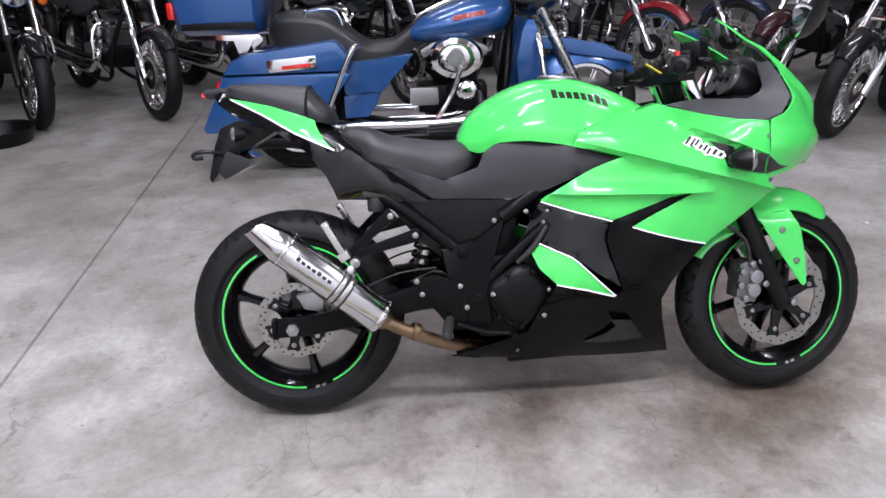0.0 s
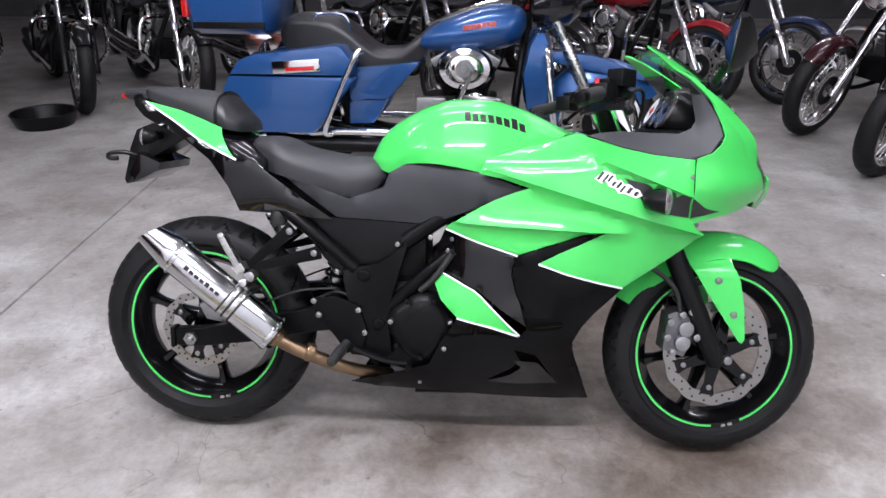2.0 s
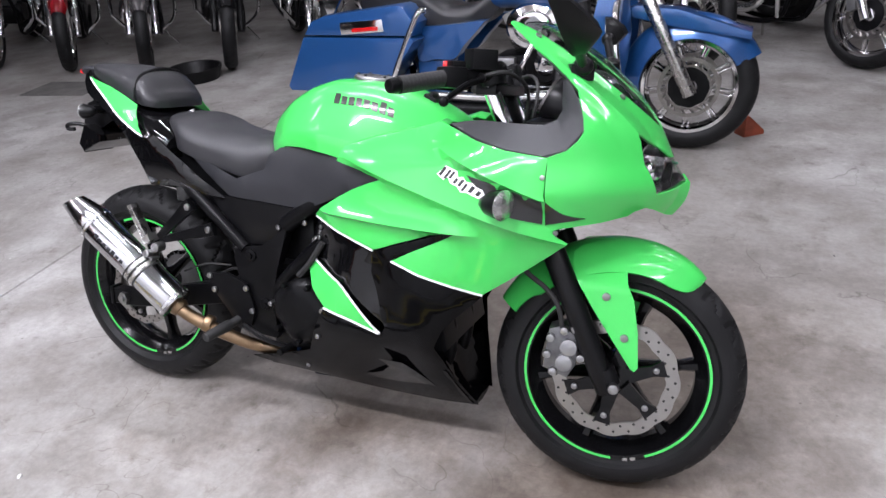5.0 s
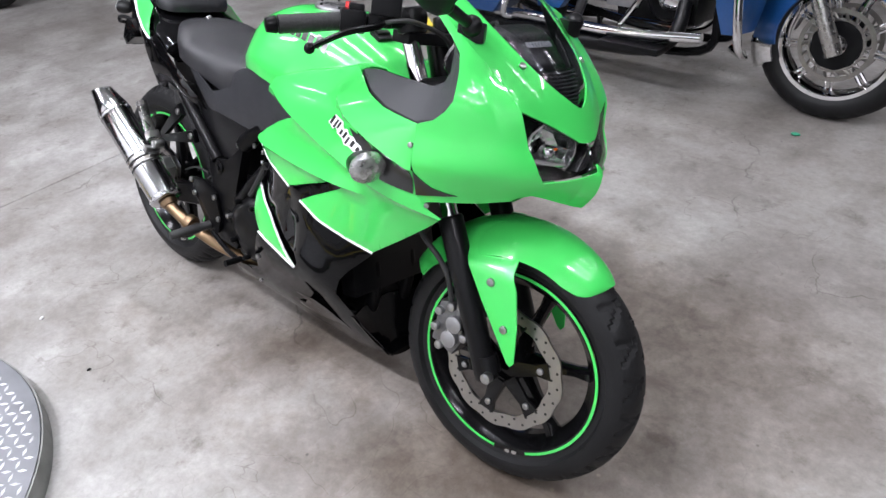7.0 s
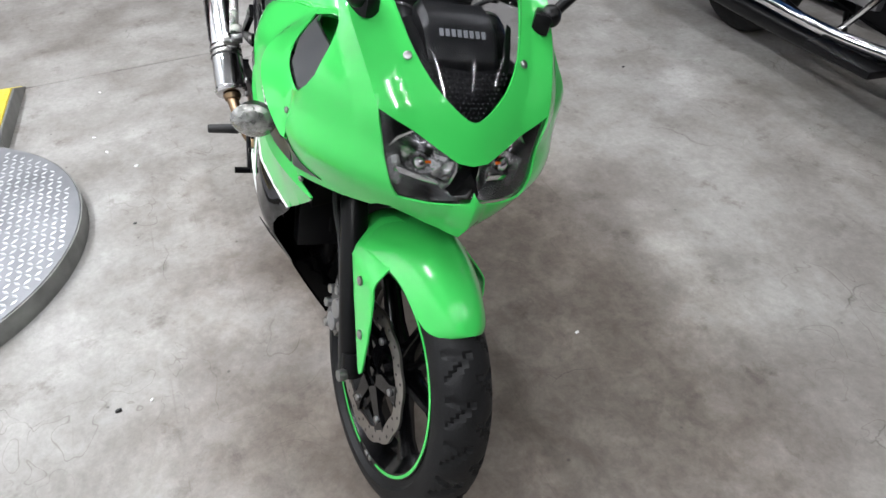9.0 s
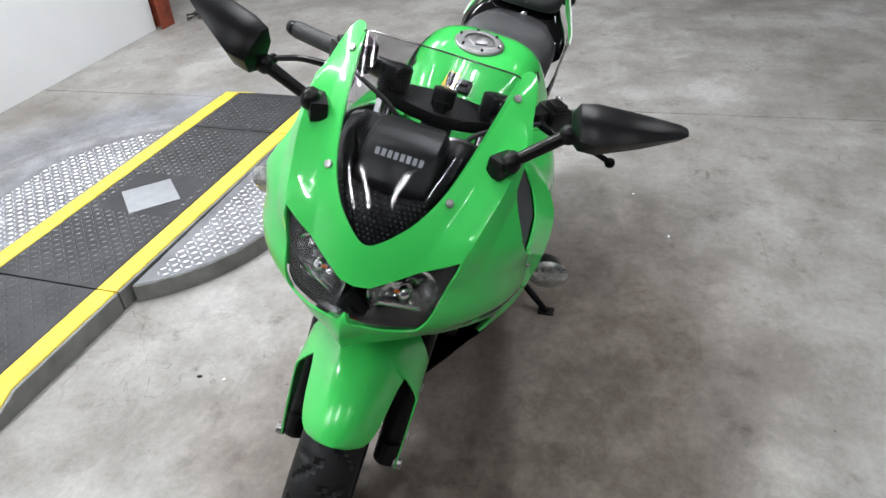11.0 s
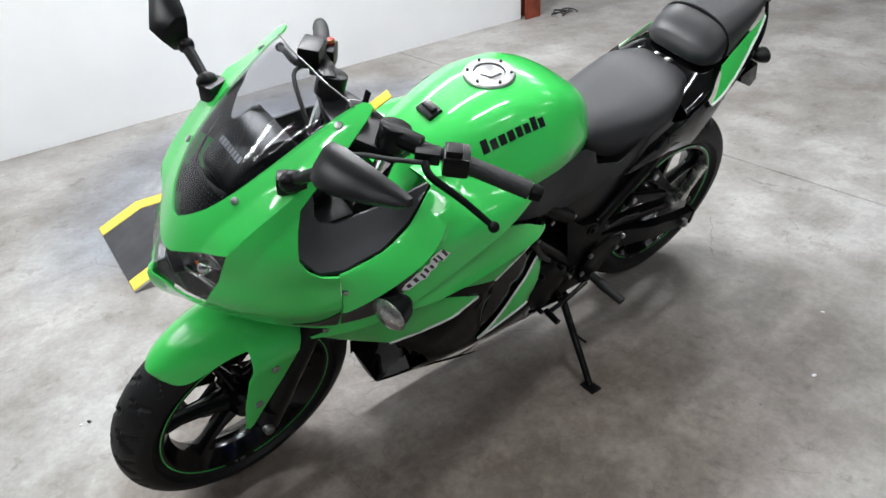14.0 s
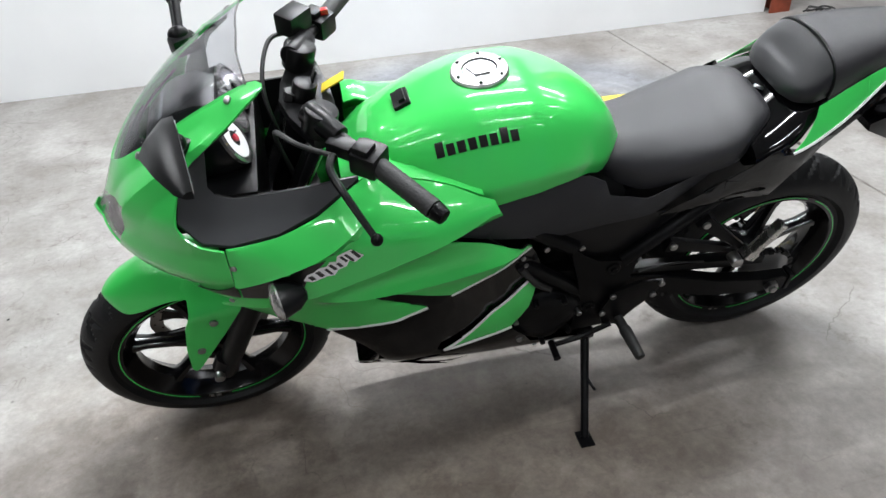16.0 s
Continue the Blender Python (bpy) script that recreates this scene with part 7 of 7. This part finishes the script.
def v_twin(root, c, chrome, cover, oval=1.0):
    """Crankcase, two finned cylinders in a V, covers, air cleaner on the right."""
    cx, cz = c
    b = bm_new()
    box(b, (cx, 0, cz - 0.16), (0.40, 0.24, 0.16), bev=0.04)
    lathe(b, [(0.0, -0.14), (0.085, -0.14), (0.10, -0.12), (0.10, 0.12), (0.085, 0.14), (0.0, 0.14)], (cx + 0.06, 0, cz - 0.13), seg=28)
    eng_ = part("engine", b, cover, root, "air cooled v-twin engine")
    for sgn in (-1, 1):
        ang = sgn * 27
        b = bm_new()
        m = Matrix.Translation((cx + 0.02, 0, cz - 0.09)) @ Matrix.Rotation(radians(ang), 4, "Y")
        rings = []
        for k in range(14):  # barrel with its fins in one skin
            r = 0.098 if k < 11 else 0.088
            z = 0.05 + k * 0.0112
            for q, e in ((0.07, -0.0055), (r, -0.0022), (r, 0.0022), (0.07, 0.0055)):
                rings.append([(x * q, y * q * 0.95, z + e) for x, y in ((-1, -0.8), (-0.8, -1), (0.8, -1), (1, -0.8), (1, 0.8), (0.8, 1), (-0.8, 1), (-1, 0.8))])
        ring_loft(b, rings)
        b.transform(m)
        cy_ = part("cylinder", b, chrome, eng_, "finned cylinder")
        b = bm_new()
        box(b, (0, 0, 0), (0.17, 0.15, 0.05), bev=0.014)
        b.transform(m @ Matrix.Translation((0, 0, 0.235)))
        part("rocker_cover", b, CASTING, eng_)
        b = bm_new()
        cyl(b, m @ Vector((0.02, -0.085, -0.02)), m @ Vector((0.02, -0.075, 0.21)), 0.010, seg=8)
        part("pushrod_tube", b, CHROME, eng_)
    b = bm_new()
    lathe(b, [(0.0, -0.105), (0.05, -0.103), (0.055, -0.10), (0.075, -0.10), (0.08, -0.105), (0.105, -0.095), (0.118, -0.07), (0.11, -0.05), (0.0, -0.05)], seg=36)
    b.transform(Matrix.Translation((cx + 0.02, -0.06, cz + 0.06)) @ Matrix.Diagonal((oval, 1, 1, 1)))
    part("air_cleaner", b, CHROME, eng_, "round chrome air cleaner")
    b = bm_new()
    lathe(b, [(0.0, -0.112), (0.022, -0.112), (0.026, -0.108), (0.044, -0.108), (0.048, -0.104), (0.048, -0.098), (0.0, -0.098)], (cx + 0.02, -0.06, cz + 0.06), seg=28)
    part("air_cleaner_insert", b, CASTING, eng_)
    b = bm_new()
    lathe(b, [(0.0, -0.155), (0.04, -0.155), (0.058, -0.145), (0.065, -0.12), (0.0, -0.12)], (cx + 0.08, 0, cz - 0.12), seg=28)
    part("timer_cover", b, CHROME, eng_)
    b = bm_new()
    box(b, (cx - 0.16, -0.12, cz - 0.14), (0.16, 0.06, 0.10), bev=0.02)
    part("gearbox_cover", b, CASTING, eng_)
    return eng_


def cruiser(name, paint, label, wires, bare=False, group="cruisers in the row"):
    root = thing(name, pose(0, 0, 0), label, "motorcycle", group)
    L, R = 1.62, 0.325
    road_wheel(root, "front_wheel", (L, 0, R), R, 0.11, wires)
    road_wheel(root, "rear_wheel", (0, 0, 0.32), 0.32, 0.15, wires, disc=False, seg=40)
    arched_guard(root, (L, 0, R), R + 0.022, 0.075, 38, 150, paint, "painted front mudguard", 0.05)
    arched_guard(root, (0, 0, 0.32), 0.35, 0.10, 55, 178, paint, "painted rear mudguard", 0.07)
    up = Vector((-0.50, 0, 0.866))
    for s in (-1, 1):
        a = Vector((L, s * 0.10, R))
        b = bm_new()
        cyl(b, a - up * 0.03, a + up * 0.34, 0.03, 0.028, seg=14, bev=0.004)
        leg = part("fork_leg", b, SATIN_BLACK if bare else CHROME, root, "bright fork leg")
        b = bm_new()
        cyl(b, a + up * 0.33, a + up * 0.80, 0.021, seg=12)
        part("fork_tube", b, CHROME, leg)
        b = bm_new()
        box(b, a + Vector((-0.11, s * -0.02, 0.06)), (0.06, 0.05, 0.10), (0, -20, 0), bev=0.012)
        part("caliper", b, CASTING, leg)
        b = bm_new()
        ball(b, (1.28, s * 0.19, 0.86), 0.034, (0.8, 1, 1), 12)
        part("indicator", b, AMBER, root, "amber turn signal")
    b = bm_new()
    lathe(b, [(0.0, 0.11), (0.05, 0.10), (0.085, 0.05), (0.092, 0.0), (0.0, 0.0)], seg=26)
    b.transform(Matrix.Translation((1.33, 0, 0.90)) @ Matrix.Rotation(radians(90), 4, "Z"))
    hl = part("headlamp", b, CHROME, root, "round chrome headlamp")
    b = bm_new()
    lathe(b, [(0.0, -0.02), (0.05, -0.016), (0.086, 0.0), (0.0, 0.0)], seg=26)
    b.transform(Matrix.Translation((1.331, 0, 0.90)) @ Matrix.Rotation(radians(90), 4, "Z"))
    part("lens", b, REFLECTOR, hl)
    b = bm_new()
    tube(b, [(1.0, -0.42, 1.06), (1.06, -0.36, 1.08), (1.18, -0.14, 1.12), (1.21, -0.07, 1.03), (1.21, 0.07, 1.03), (1.18, 0.14, 1.12), (1.06, 0.36, 1.08), (1.0, 0.42, 1.06)], 0.0125, 10)
    hb = part("handlebar", b, CHROME, root, "bent chrome handlebar")
    for s in (-1, 1):
        b = bm_new()
        cyl(b, (1.04, s * 0.37, 1.077), (0.98, s * 0.45, 1.052), 0.018, seg=12)
        part("grip", b, GRIP, hb)
        b = bm_new()
        ball(b, (1.12, s * 0.36, 1.20), 0.055, (0.3, 1.1, 0.75), 12)
        cyl(b, (1.08, s * 0.33, 1.08), (1.12, s * 0.36, 1.18), 0.005, seg=6)
        part("mirror", b, CHROME, hb)
    b = bm_new()
    rings = []
    for x, w, t, lo in ((0.60, 0.05, 0.76, 0.72), (0.66, 0.10, 0.82, 0.69), (0.80, 0.14, 0.875, 0.68), (0.95, 0.155, 0.90, 0.69), (1.07, 0.13, 0.89, 0.72), (1.14, 0.07, 0.86, 0.77)):
        rings.append([(x, w * math.cos(q) * (1 if math.sin(q) > 0 else 0.9), (t + lo) / 2 + (t - lo) / 2 * math.sin(q)) for q in (2 * math.pi * i / 20 for i in range(20))])
    ring_loft(b, rings)
    part("fuel_tank", b, paint, root, "painted teardrop fuel tank")
    b = bm_new()
    rings = []
    for x, w, t, lo in ((-0.20, 0.06, 0.78, 0.72), (-0.05, 0.11, 0.80, 0.70), (0.15, 0.13, 0.76, 0.66), (0.35, 0.14, 0.68, 0.62), (0.50, 0.12, 0.70, 0.62), (0.62, 0.07, 0.76, 0.68)):
        rings.append([(x, w * math.cos(q), (t + lo) / 2 + (t - lo) / 2 * math.sin(q)) for q in (2 * math.pi * i / 16 for i in range(16))])
    ring_loft(b, rings)
    part("seat", b, VINYL, root, "black seat")
    v_twin(root, (0.78, 0.53), ENGINE_BLACK if bare else CASTING, ENGINE_BLACK)
    b = bm_new()
    for s in (-1, 1):
        tube(b, [(1.18, 0, 0.86), (1.10, s * 0.12, 0.45), (1.02, s * 0.13, 0.22), (0.6, s * 0.14, 0.20), (0.30, s * 0.13, 0.28), (0.0, s * 0.12, 0.33)], 0.018, 8)
        tube(b, [(1.18, s * 0.03, 0.84), (0.7, s * 0.05, 0.70), (0.3, s * 0.09, 0.62), (0.0, s * 0.13, 0.55)], 0.016, 8)
    part("frame", b, FRAME_BLACK, root)
    for dz in (0.0, 0.085):
        b = bm_new()
        tube(b, [(0.86, -0.12, 0.48), (0.92, -0.17, 0.38), (0.80, -0.19, 0.27 + dz), (0.40, -0.20, 0.27 + dz), (-0.10, -0.20, 0.29 + dz)], 0.026, 12, r2=0.042)
        part("exhaust_pipe", b, SATIN_BLACK if bare else CHROME, root, "long exhaust pipe")
    b = bm_new()
    box(b, (0.36, 0.0, 0.48), (0.26, 0.26, 0.22), bev=0.04)
    part("oil_tank", b, BLACK_PAINT, root)
    b = bm_new()
    cyl(b, (0.70, 0.14, 0.20), (0.62, 0.27, 0.045), 0.011, seg=8)
    part("side_stand", b, CHROME, root)
    b = bm_new()
    tube(b, [(1.10, -0.26, 0.38), (1.10, -0.24, 0.60), (1.08, -0.05, 0.64), (1.08, 0.05, 0.64), (1.10, 0.24, 0.60), (1.10, 0.26, 0.38), (1.04, 0.14, 0.24)], 0.016, 8)
    tube(b, [(1.10, -0.26, 0.38), (1.04, -0.14, 0.24)], 0.016, 8)
    part("crash_bar", b, CHROME, root, "chrome crash bar")
    return root


def parked(front, heading, lean=-8.0, turn=0.0):
    return pose(front[0], front[1], 0.0, 0, 0, heading) @ pose(0, 0, 0.004, lean, 0, 0) @ pose(-1.62, 0, 0)


black = cruiser("cruiser_motorcycle", BLACK_PAINT, "black cruiser motorcycle with spoked wheels and chrome fork", 40)
black.matrix_basis = parked((-1.48, 3.46), -50)
dark = cruiser("cruiser_motorcycle", BLACK_PAINT, "all black cruiser motorcycle with dark engine and fork", 10, True)
dark.matrix_basis = parked((-2.31, 3.36), -52)
for at, h in (((-0.5, 3.45), -48), ((1.25, 3.75), -47), ((-4.8, 3.1), -52)):
    copy_thing(black, parked(at, h))
for at, h in (((0.4, 3.5), -50), ((-2.4, 5.8), -50), ((-1.5, 5.8), -49), ((-3.35, 5.85), -51), ((-4.06, -2.90), 44), ((-4.26, -0.94), 46), ((-4.23, -0.05), 40), ((3.7, 2.9), -140)):
    copy_thing(dark, parked(at, h))
for at, h in (((-3.98, -3.75), 44), ((-4.16, -1.95), 45), ((-4.45, 0.9), 40)):
    copy_thing(black, parked(at, h))
red = cruiser("cruiser_motorcycle", DEEP_RED, "deep red cruiser motorcycle with cast wheels and chrome fork", 18)
red.matrix_basis = parked((2.28, 3.80), -41)
navy = cruiser("cruiser_motorcycle", NAVY, "navy blue cruiser motorcycle with bright cast wheels", 18)
navy.matrix_basis = parked((3.03, 4.05), -41)
maroon = cruiser("cruiser_motorcycle", MAROON, "dark maroon cruiser motorcycle with amber turn signals", 40)
maroon.matrix_basis = parked((2.89, 3.23), -143)
blk = cruiser("cruiser_motorcycle", BLACK_PAINT, "gloss black cruiser motorcycle with a chrome fork", 40)
blk.matrix_basis = parked((2.98, 2.40), -143)
grey = cruiser("cruiser_motorcycle", GREY_PAINT, "dark silver cruiser motorcycle with chrome fork legs", 40)
grey.matrix_basis = parked((-3.06, 3.20), -48)
redg = cruiser("cruiser_motorcycle", DEEP_RED, "red mudguarded cruiser motorcycle with chrome fork legs", 40)
redg.matrix_basis = parked((-3.88, 3.13), -46)

# blue touring motorcycle, side on behind the green one
tour = thing("touring_motorcycle", pose(0, 2.25, 0) @ pose(0, 0, 0, -5, 0, 0), "metallic blue touring motorcycle with hard saddlebags and top box", "motorcycle")
road_wheel(tour, "front_wheel", (1.365, 0, 0.315), 0.315, 0.13, 18)
road_wheel(tour, "rear_wheel", (-0.27, 0, 0.315), 0.315, 0.15, 18, disc=False)
arched_guard(tour, (1.365, 0, 0.315), 0.345, 0.095, 28, 188, BLUE, "deep blue front mudguard", 0.11, 30)
tip = arched_guard(tour, (1.365, 0, 0.315), 0.349, 0.099, 184, 206, CHROME, "chrome mudguard tip", 0.11, 8)
tip.name = "mudguard_tip"
bm = bm_new()
prism(bm, [(1.0, 0.66), (1.10, 0.70), (1.30, 0.68), (1.62, 0.58), (1.62, 0.545), (1.30, 0.60)], -0.10, 0.10, 0.02)
part("mudguard_nose", bm, BLUE, tour)
for s in (-1, 1):
    a = Vector((1.365, s * 0.11, 0.315))
    up = Vector((-0.46, 0, 0.888))
    bm = bm_new()
    cyl(bm, a - up * 0.03, a + up * 0.50, 0.033, 0.030, seg=16, bev=0.004)
    cyl(bm, a + up * 0.48, a + up * 0.86, 0.03, seg=14)
    part("fork_leg", bm, STEEL, tour, "bright fork leg")
    # saddlebag
    y0, y1 = (-0.35, -0.14) if s < 0 else (0.14, 0.35)
    bm = bm_new()
    prism(bm, [(-0.72, 0.285), (-0.735, 0.31), (-0.60, 0.575), (0.035, 0.575), (0.055, 0.56), (-0.145, 0.30), (-0.165, 0.282)], y0, y1, 0.022)
    bag = part("saddlebag", bm, BLUE, tour, "blue hard saddlebag")
    bm = bm_new()
    prism(bm, [(-0.60, 0.58), (-0.545, 0.655), (-0.46, 0.685), (-0.03, 0.735), (0.0, 0.725), (0.06, 0.645), (0.04, 0.58)], y0, y1, 0.03)
    part("bag_lid", bm, BLUE, bag, "blue saddlebag lid")
    bm = bm_new()
    box(bm, (-0.235, s * 0.354, 0.628), (0.25, 0.012, 0.062), (0, -4, 0), bev=0.008)
    latch = part("latch_plate", bm, CHROME, bag, "chrome latch plate")
    bm = bm_new()
    box(bm, (-0.215, s * 0.362, 0.617), (0.15, 0.006, 0.020), (0, -4, 0), bev=0.003)
    part("reflector", bm, RED_PLASTIC, latch, "red reflector bar")
    bm = bm_new()
    tube(bm, [(0.10, s * 0.30, 0.70), (0.06, s * 0.335, 0.665), (-0.10, s * 0.335, 0.32), (-0.08, s * 0.30, 0.27)], 0.016, 10)
    part("bag_guard", bm, CHROME, tour, "chrome bag guard rail")
    bm = bm_new()
    prism(bm, rounded([(0.04, 0.612), (0.20, 0.624), (0.37, 0.642), (0.376, 0.63), (0.33, 0.58), (0.27, 0.52), (0.215, 0.455), (0.12, 0.45), (0.02, 0.44), (0.01, 0.50)]), s * 0.13, s * 0.215, 0.02)
    part("side_cover", bm, BLUE, tour, "blue side cover")
    bm = bm_new()
    prism(bm, [(0.0, 0.435), (0.21, 0.448), (0.165, 0.36), (0.13, 0.315), (0.0, 0.31)], s * 0.13, s * 0.195, 0.012)
    part("lower_cover", bm, BLUE, tour, "blue lower side cover")
    bm = bm_new()  # lower leg fairing
    rings = []
    for z, x0, x1, w in ((0.34, 0.98, 1.06, 0.16), (0.45, 0.95, 1.08, 0.19), (0.60, 0.93, 1.09, 0.21), (0.75, 0.96, 1.07, 0.20), (0.80, 0.99, 1.05, 0.17)):
        rings.append([(x0, s * 0.12, z), (x1, s * 0.12, z), (x1, s * w, z), (x1 - 0.03, s * (w + 0.10), z), (x0, s * (w + 0.11), z), (x0 - 0.01, s * w, z)])
    ring_loft(bm, rings)
    part("leg_fairing", bm, BLUE, tour, "blue lower leg fairing")
    bm = bm_new()
    tube(bm, [(0.98, s * 0.12, 0.25), (1.08, s * 0.24, 0.26), (1.09, s * 0.37, 0.34), (1.06, s * 0.38, 0.55), (1.04, s * 0.30, 0.72), (1.03, s * 0.10, 0.76)], 0.018, 10)
    part("crash_bar", bm, CHROME, tour, "chrome crash bar")
    bm = bm_new()
    tube(bm, [(-0.20, s * 0.26, 0.27), (0.0, s * 0.28, 0.285), (0.5, s * 0.28, 0.28), (0.90, s * 0.27, 0.31)], 0.022, 10)
    part("side_rail", bm, CHROME, tour, "chrome side rail")
    bm = bm_new()
    box(bm, (0.60, s * 0.30, 0.235), (0.30, 0.10, 0.03), bev=0.01)
    part("footboard", bm, SATIN_BLACK, tour, "black footboard")
    bm = bm_new()
    tube(bm, [(0.50, s * 0.26, 0.30), (0.58, s * 0.25, 0.42), (0.66, s * 0.20, 0.60)], 0.013, 8)
    part("chrome_stay", bm, CHROME, tour)
    bm = bm_new()
    tube(bm, [(0.75, s * 0.14, 0.42), (0.72, s * 0.21, 0.25), (0.40, s * 0.22, 0.20), (-0.60, s * 0.24, 0.22)], 0.03, 12, r2=0.045)
    part("exhaust_pipe", bm, SATIN_BLACK if s < 0 else CHROME, tour, "long exhaust pipe")
    bm = bm_new()
    ball(bm, (-0.66, s * 0.16, 0.50), 0.035, (0.8, 1, 1), 12)
    part("rear_lamp", bm, RED_PLASTIC, tour, "red rear lamp")
    bm = bm_new()
    tube(bm, [(-0.16, s * 0.16, 0.80), (-0.16, s * 0.17, 0.875), (-0.02, s * 0.17, 0.875), (0.02, s * 0.16, 0.80)], 0.009, 8)
    part("grab_rail", bm, CHROME, tour)
arched_guard(tour, (-0.27, 0, 0.315), 0.36, 0.12, 60, 190, BLUE, "blue rear mudguard", 0.12)
v_twin(tour, (0.60, 0.545), ENGINE_BLACK, ENGINE_BLACK, 1.28)
bm = bm_new()
rings = []
tank_rows = ((0.34, 0.05, 0.74, 0.70), (0.42, 0.13, 0.81, 0.68), (0.58, 0.178, 0.88, 0.68), (0.74, 0.192, 0.925, 0.69), (0.86, 0.175, 0.93, 0.715), (0.92, 0.12, 0.91, 0.76), (0.94, 0.07, 0.88, 0.80))
for x in (0.34 + 0.025 * i for i in range(25)):
    w, t, lo = (curve(x, [r[0] for r in tank_rows], [r[k] for r in tank_rows]) for k in (1, 2, 3))
    rings.append([(x, w * math.cos(q), (t + lo) / 2 + (t - lo) / 2 * math.sin(q)) for q in (2 * math.pi * i / 28 for i in range(28))])
ring_loft(bm, rings)
tk = part("fuel_tank", bm, BLUE, tour, "blue fuel tank")
bm = bm_new()
tube(bm, [(0.42, 0, 0.81), (0.58, 0, 0.878), (0.74, 0, 0.926), (0.86, 0, 0.93)], 0.022, 8)
part("tank_console", bm, CHROME, tk)
for s in (-1, 1):
    for k in range(7):
        bm = bm_new()
        box(bm, (0.62 + k * 0.025, s * 0.187, 0.817 + k * 0.0035), (0.021, 0.004, 0.026), (0, 0, 0), bev=0.001)
        part("tank_mark", bm, FADED_ORANGE, tk, "faded orange bar of a word mark")
top_body("seat", refine([(-0.38, 0.10, 0.80, 0.77, 0.74), (-0.34, 0.15, 0.862, 0.80, 0.70), (-0.25, 0.175, 0.882, 0.82, 0.68), (-0.10, 0.185, 0.872, 0.80, 0.66), (0.0, 0.185, 0.825, 0.75, 0.635), (0.08, 0.19, 0.75, 0.70, 0.61), (0.17, 0.185, 0.705, 0.655, 0.585), (0.27, 0.165, 0.712, 0.65, 0.59), (0.36, 0.11, 0.765, 0.70, 0.63), (0.44, 0.06, 0.83, 0.78, 0.72), (0.48, 0.035, 0.85, 0.83, 0.79)], 40), VINYL_SMOOTH, "deeply dished black touring seat", tour)
bm = bm_new()  # top box on its rack
rings = []
for z, x0, x1, w in ((0.775, -0.80, -0.42, 0.21), (0.80, -0.83, -0.40, 0.24), (0.95, -0.85, -0.39, 0.26), (1.05, -0.84, -0.40, 0.25), (1.10, -0.78, -0.44, 0.21)):
    rings.append([(x0 + 0.04, -w, z), (x0, -w + 0.05, z), (x0, w - 0.05, z), (x0 + 0.04, w, z), (x1 - 0.03, w, z), (x1, w - 0.04, z), (x1, -w + 0.04, z), (x1 - 0.03, -w, z)])
ring_loft(bm, rings)
tb = part("top_box", bm, BLUE, tour, "blue top box")
bm = bm_new()
box(bm, (-0.845, 0, 0.90), (0.035, 0.46, 0.085), bev=0.012)
part("tail_lamp", bm, RED_PLASTIC, tb, "wide red tail lamp")
bm = bm_new()
box(bm, (-0.60, -0.262, 0.82), (0.38, 0.02, 0.035), bev=0.006)
part("box_trim", bm, SATIN_BLACK, tb)
for s in (-1, 1):
    bm = bm_new()
    prism(bm, [(-0.80, 0.772), (-0.42, 0.772), (-0.40, 0.755), (-0.45, 0.745), (-0.50, 0.66), (-0.53, 0.66), (-0.55, 0.745), (-0.80, 0.75)], s * 0.17, s * 0.19, 0.004)
    part("rack_rail", bm, CHROME, tour, "chrome luggage rack rail")
bm = bm_new()
tube(bm, [(0.72, -0.40, 1.0), (0.80, -0.36, 1.04), (0.98, -0.16, 1.06), (1.0, 0, 1.04), (0.98, 0.16, 1.06), (0.80, 0.36, 1.04), (0.72, 0.40, 1.0)], 0.0125, 10)
part("handlebar", bm, CHROME, tour, "chrome handlebar")
bm = bm_new()
for s in (-1, 1):
    tube(bm, [(0.95, 0, 0.88), (0.90, s * 0.12, 0.45), (0.85, s * 0.14, 0.22), (0.3, s * 0.15, 0.22), (-0.2, s * 0.13, 0.32)], 0.02, 8)
part("frame", bm, FRAME_BLACK, tour)
bm = bm_new()
rings = []
for x, w, t, lo in ((0.97, 0.15, 0.98, 0.84), (1.05, 0.20, 1.06, 0.80), (1.16, 0.16, 1.06, 0.82), (1.22, 0.08, 1.0, 0.88)):
    rings.append([(x, w * math.cos(q), (t + lo) / 2 + (t - lo) / 2 * math.sin(q)) for q in (2 * math.pi * i / 18 for i in range(18))])
ring_loft(bm, rings)
part("fork_cowl", bm, BLACK_PAINT, tour, "black fork cowl")
bm = bm_new()
cyl(bm, (0.15, 0.16, 0.22), (0.10, 0.30, 0.0), 0.012, seg=8)
part("side_stand", bm, FRAME_BLACK, tour)
bm = bm_new()
prism(bm, [(-0.05, 0.0), (0.07, 0.0), (0.07, 0.02), (-0.03, 0.11), (-0.05, 0.11)], -0.04, 0.04, 0.004)
wg = link_mesh("wheel_chock", bm, RUST_RED)
wg.matrix_basis = pose(1.66, 2.50, 0.0, 0, 0, 40)
tagged(wg, "small red wheel chock on the floor", "wheel chock")
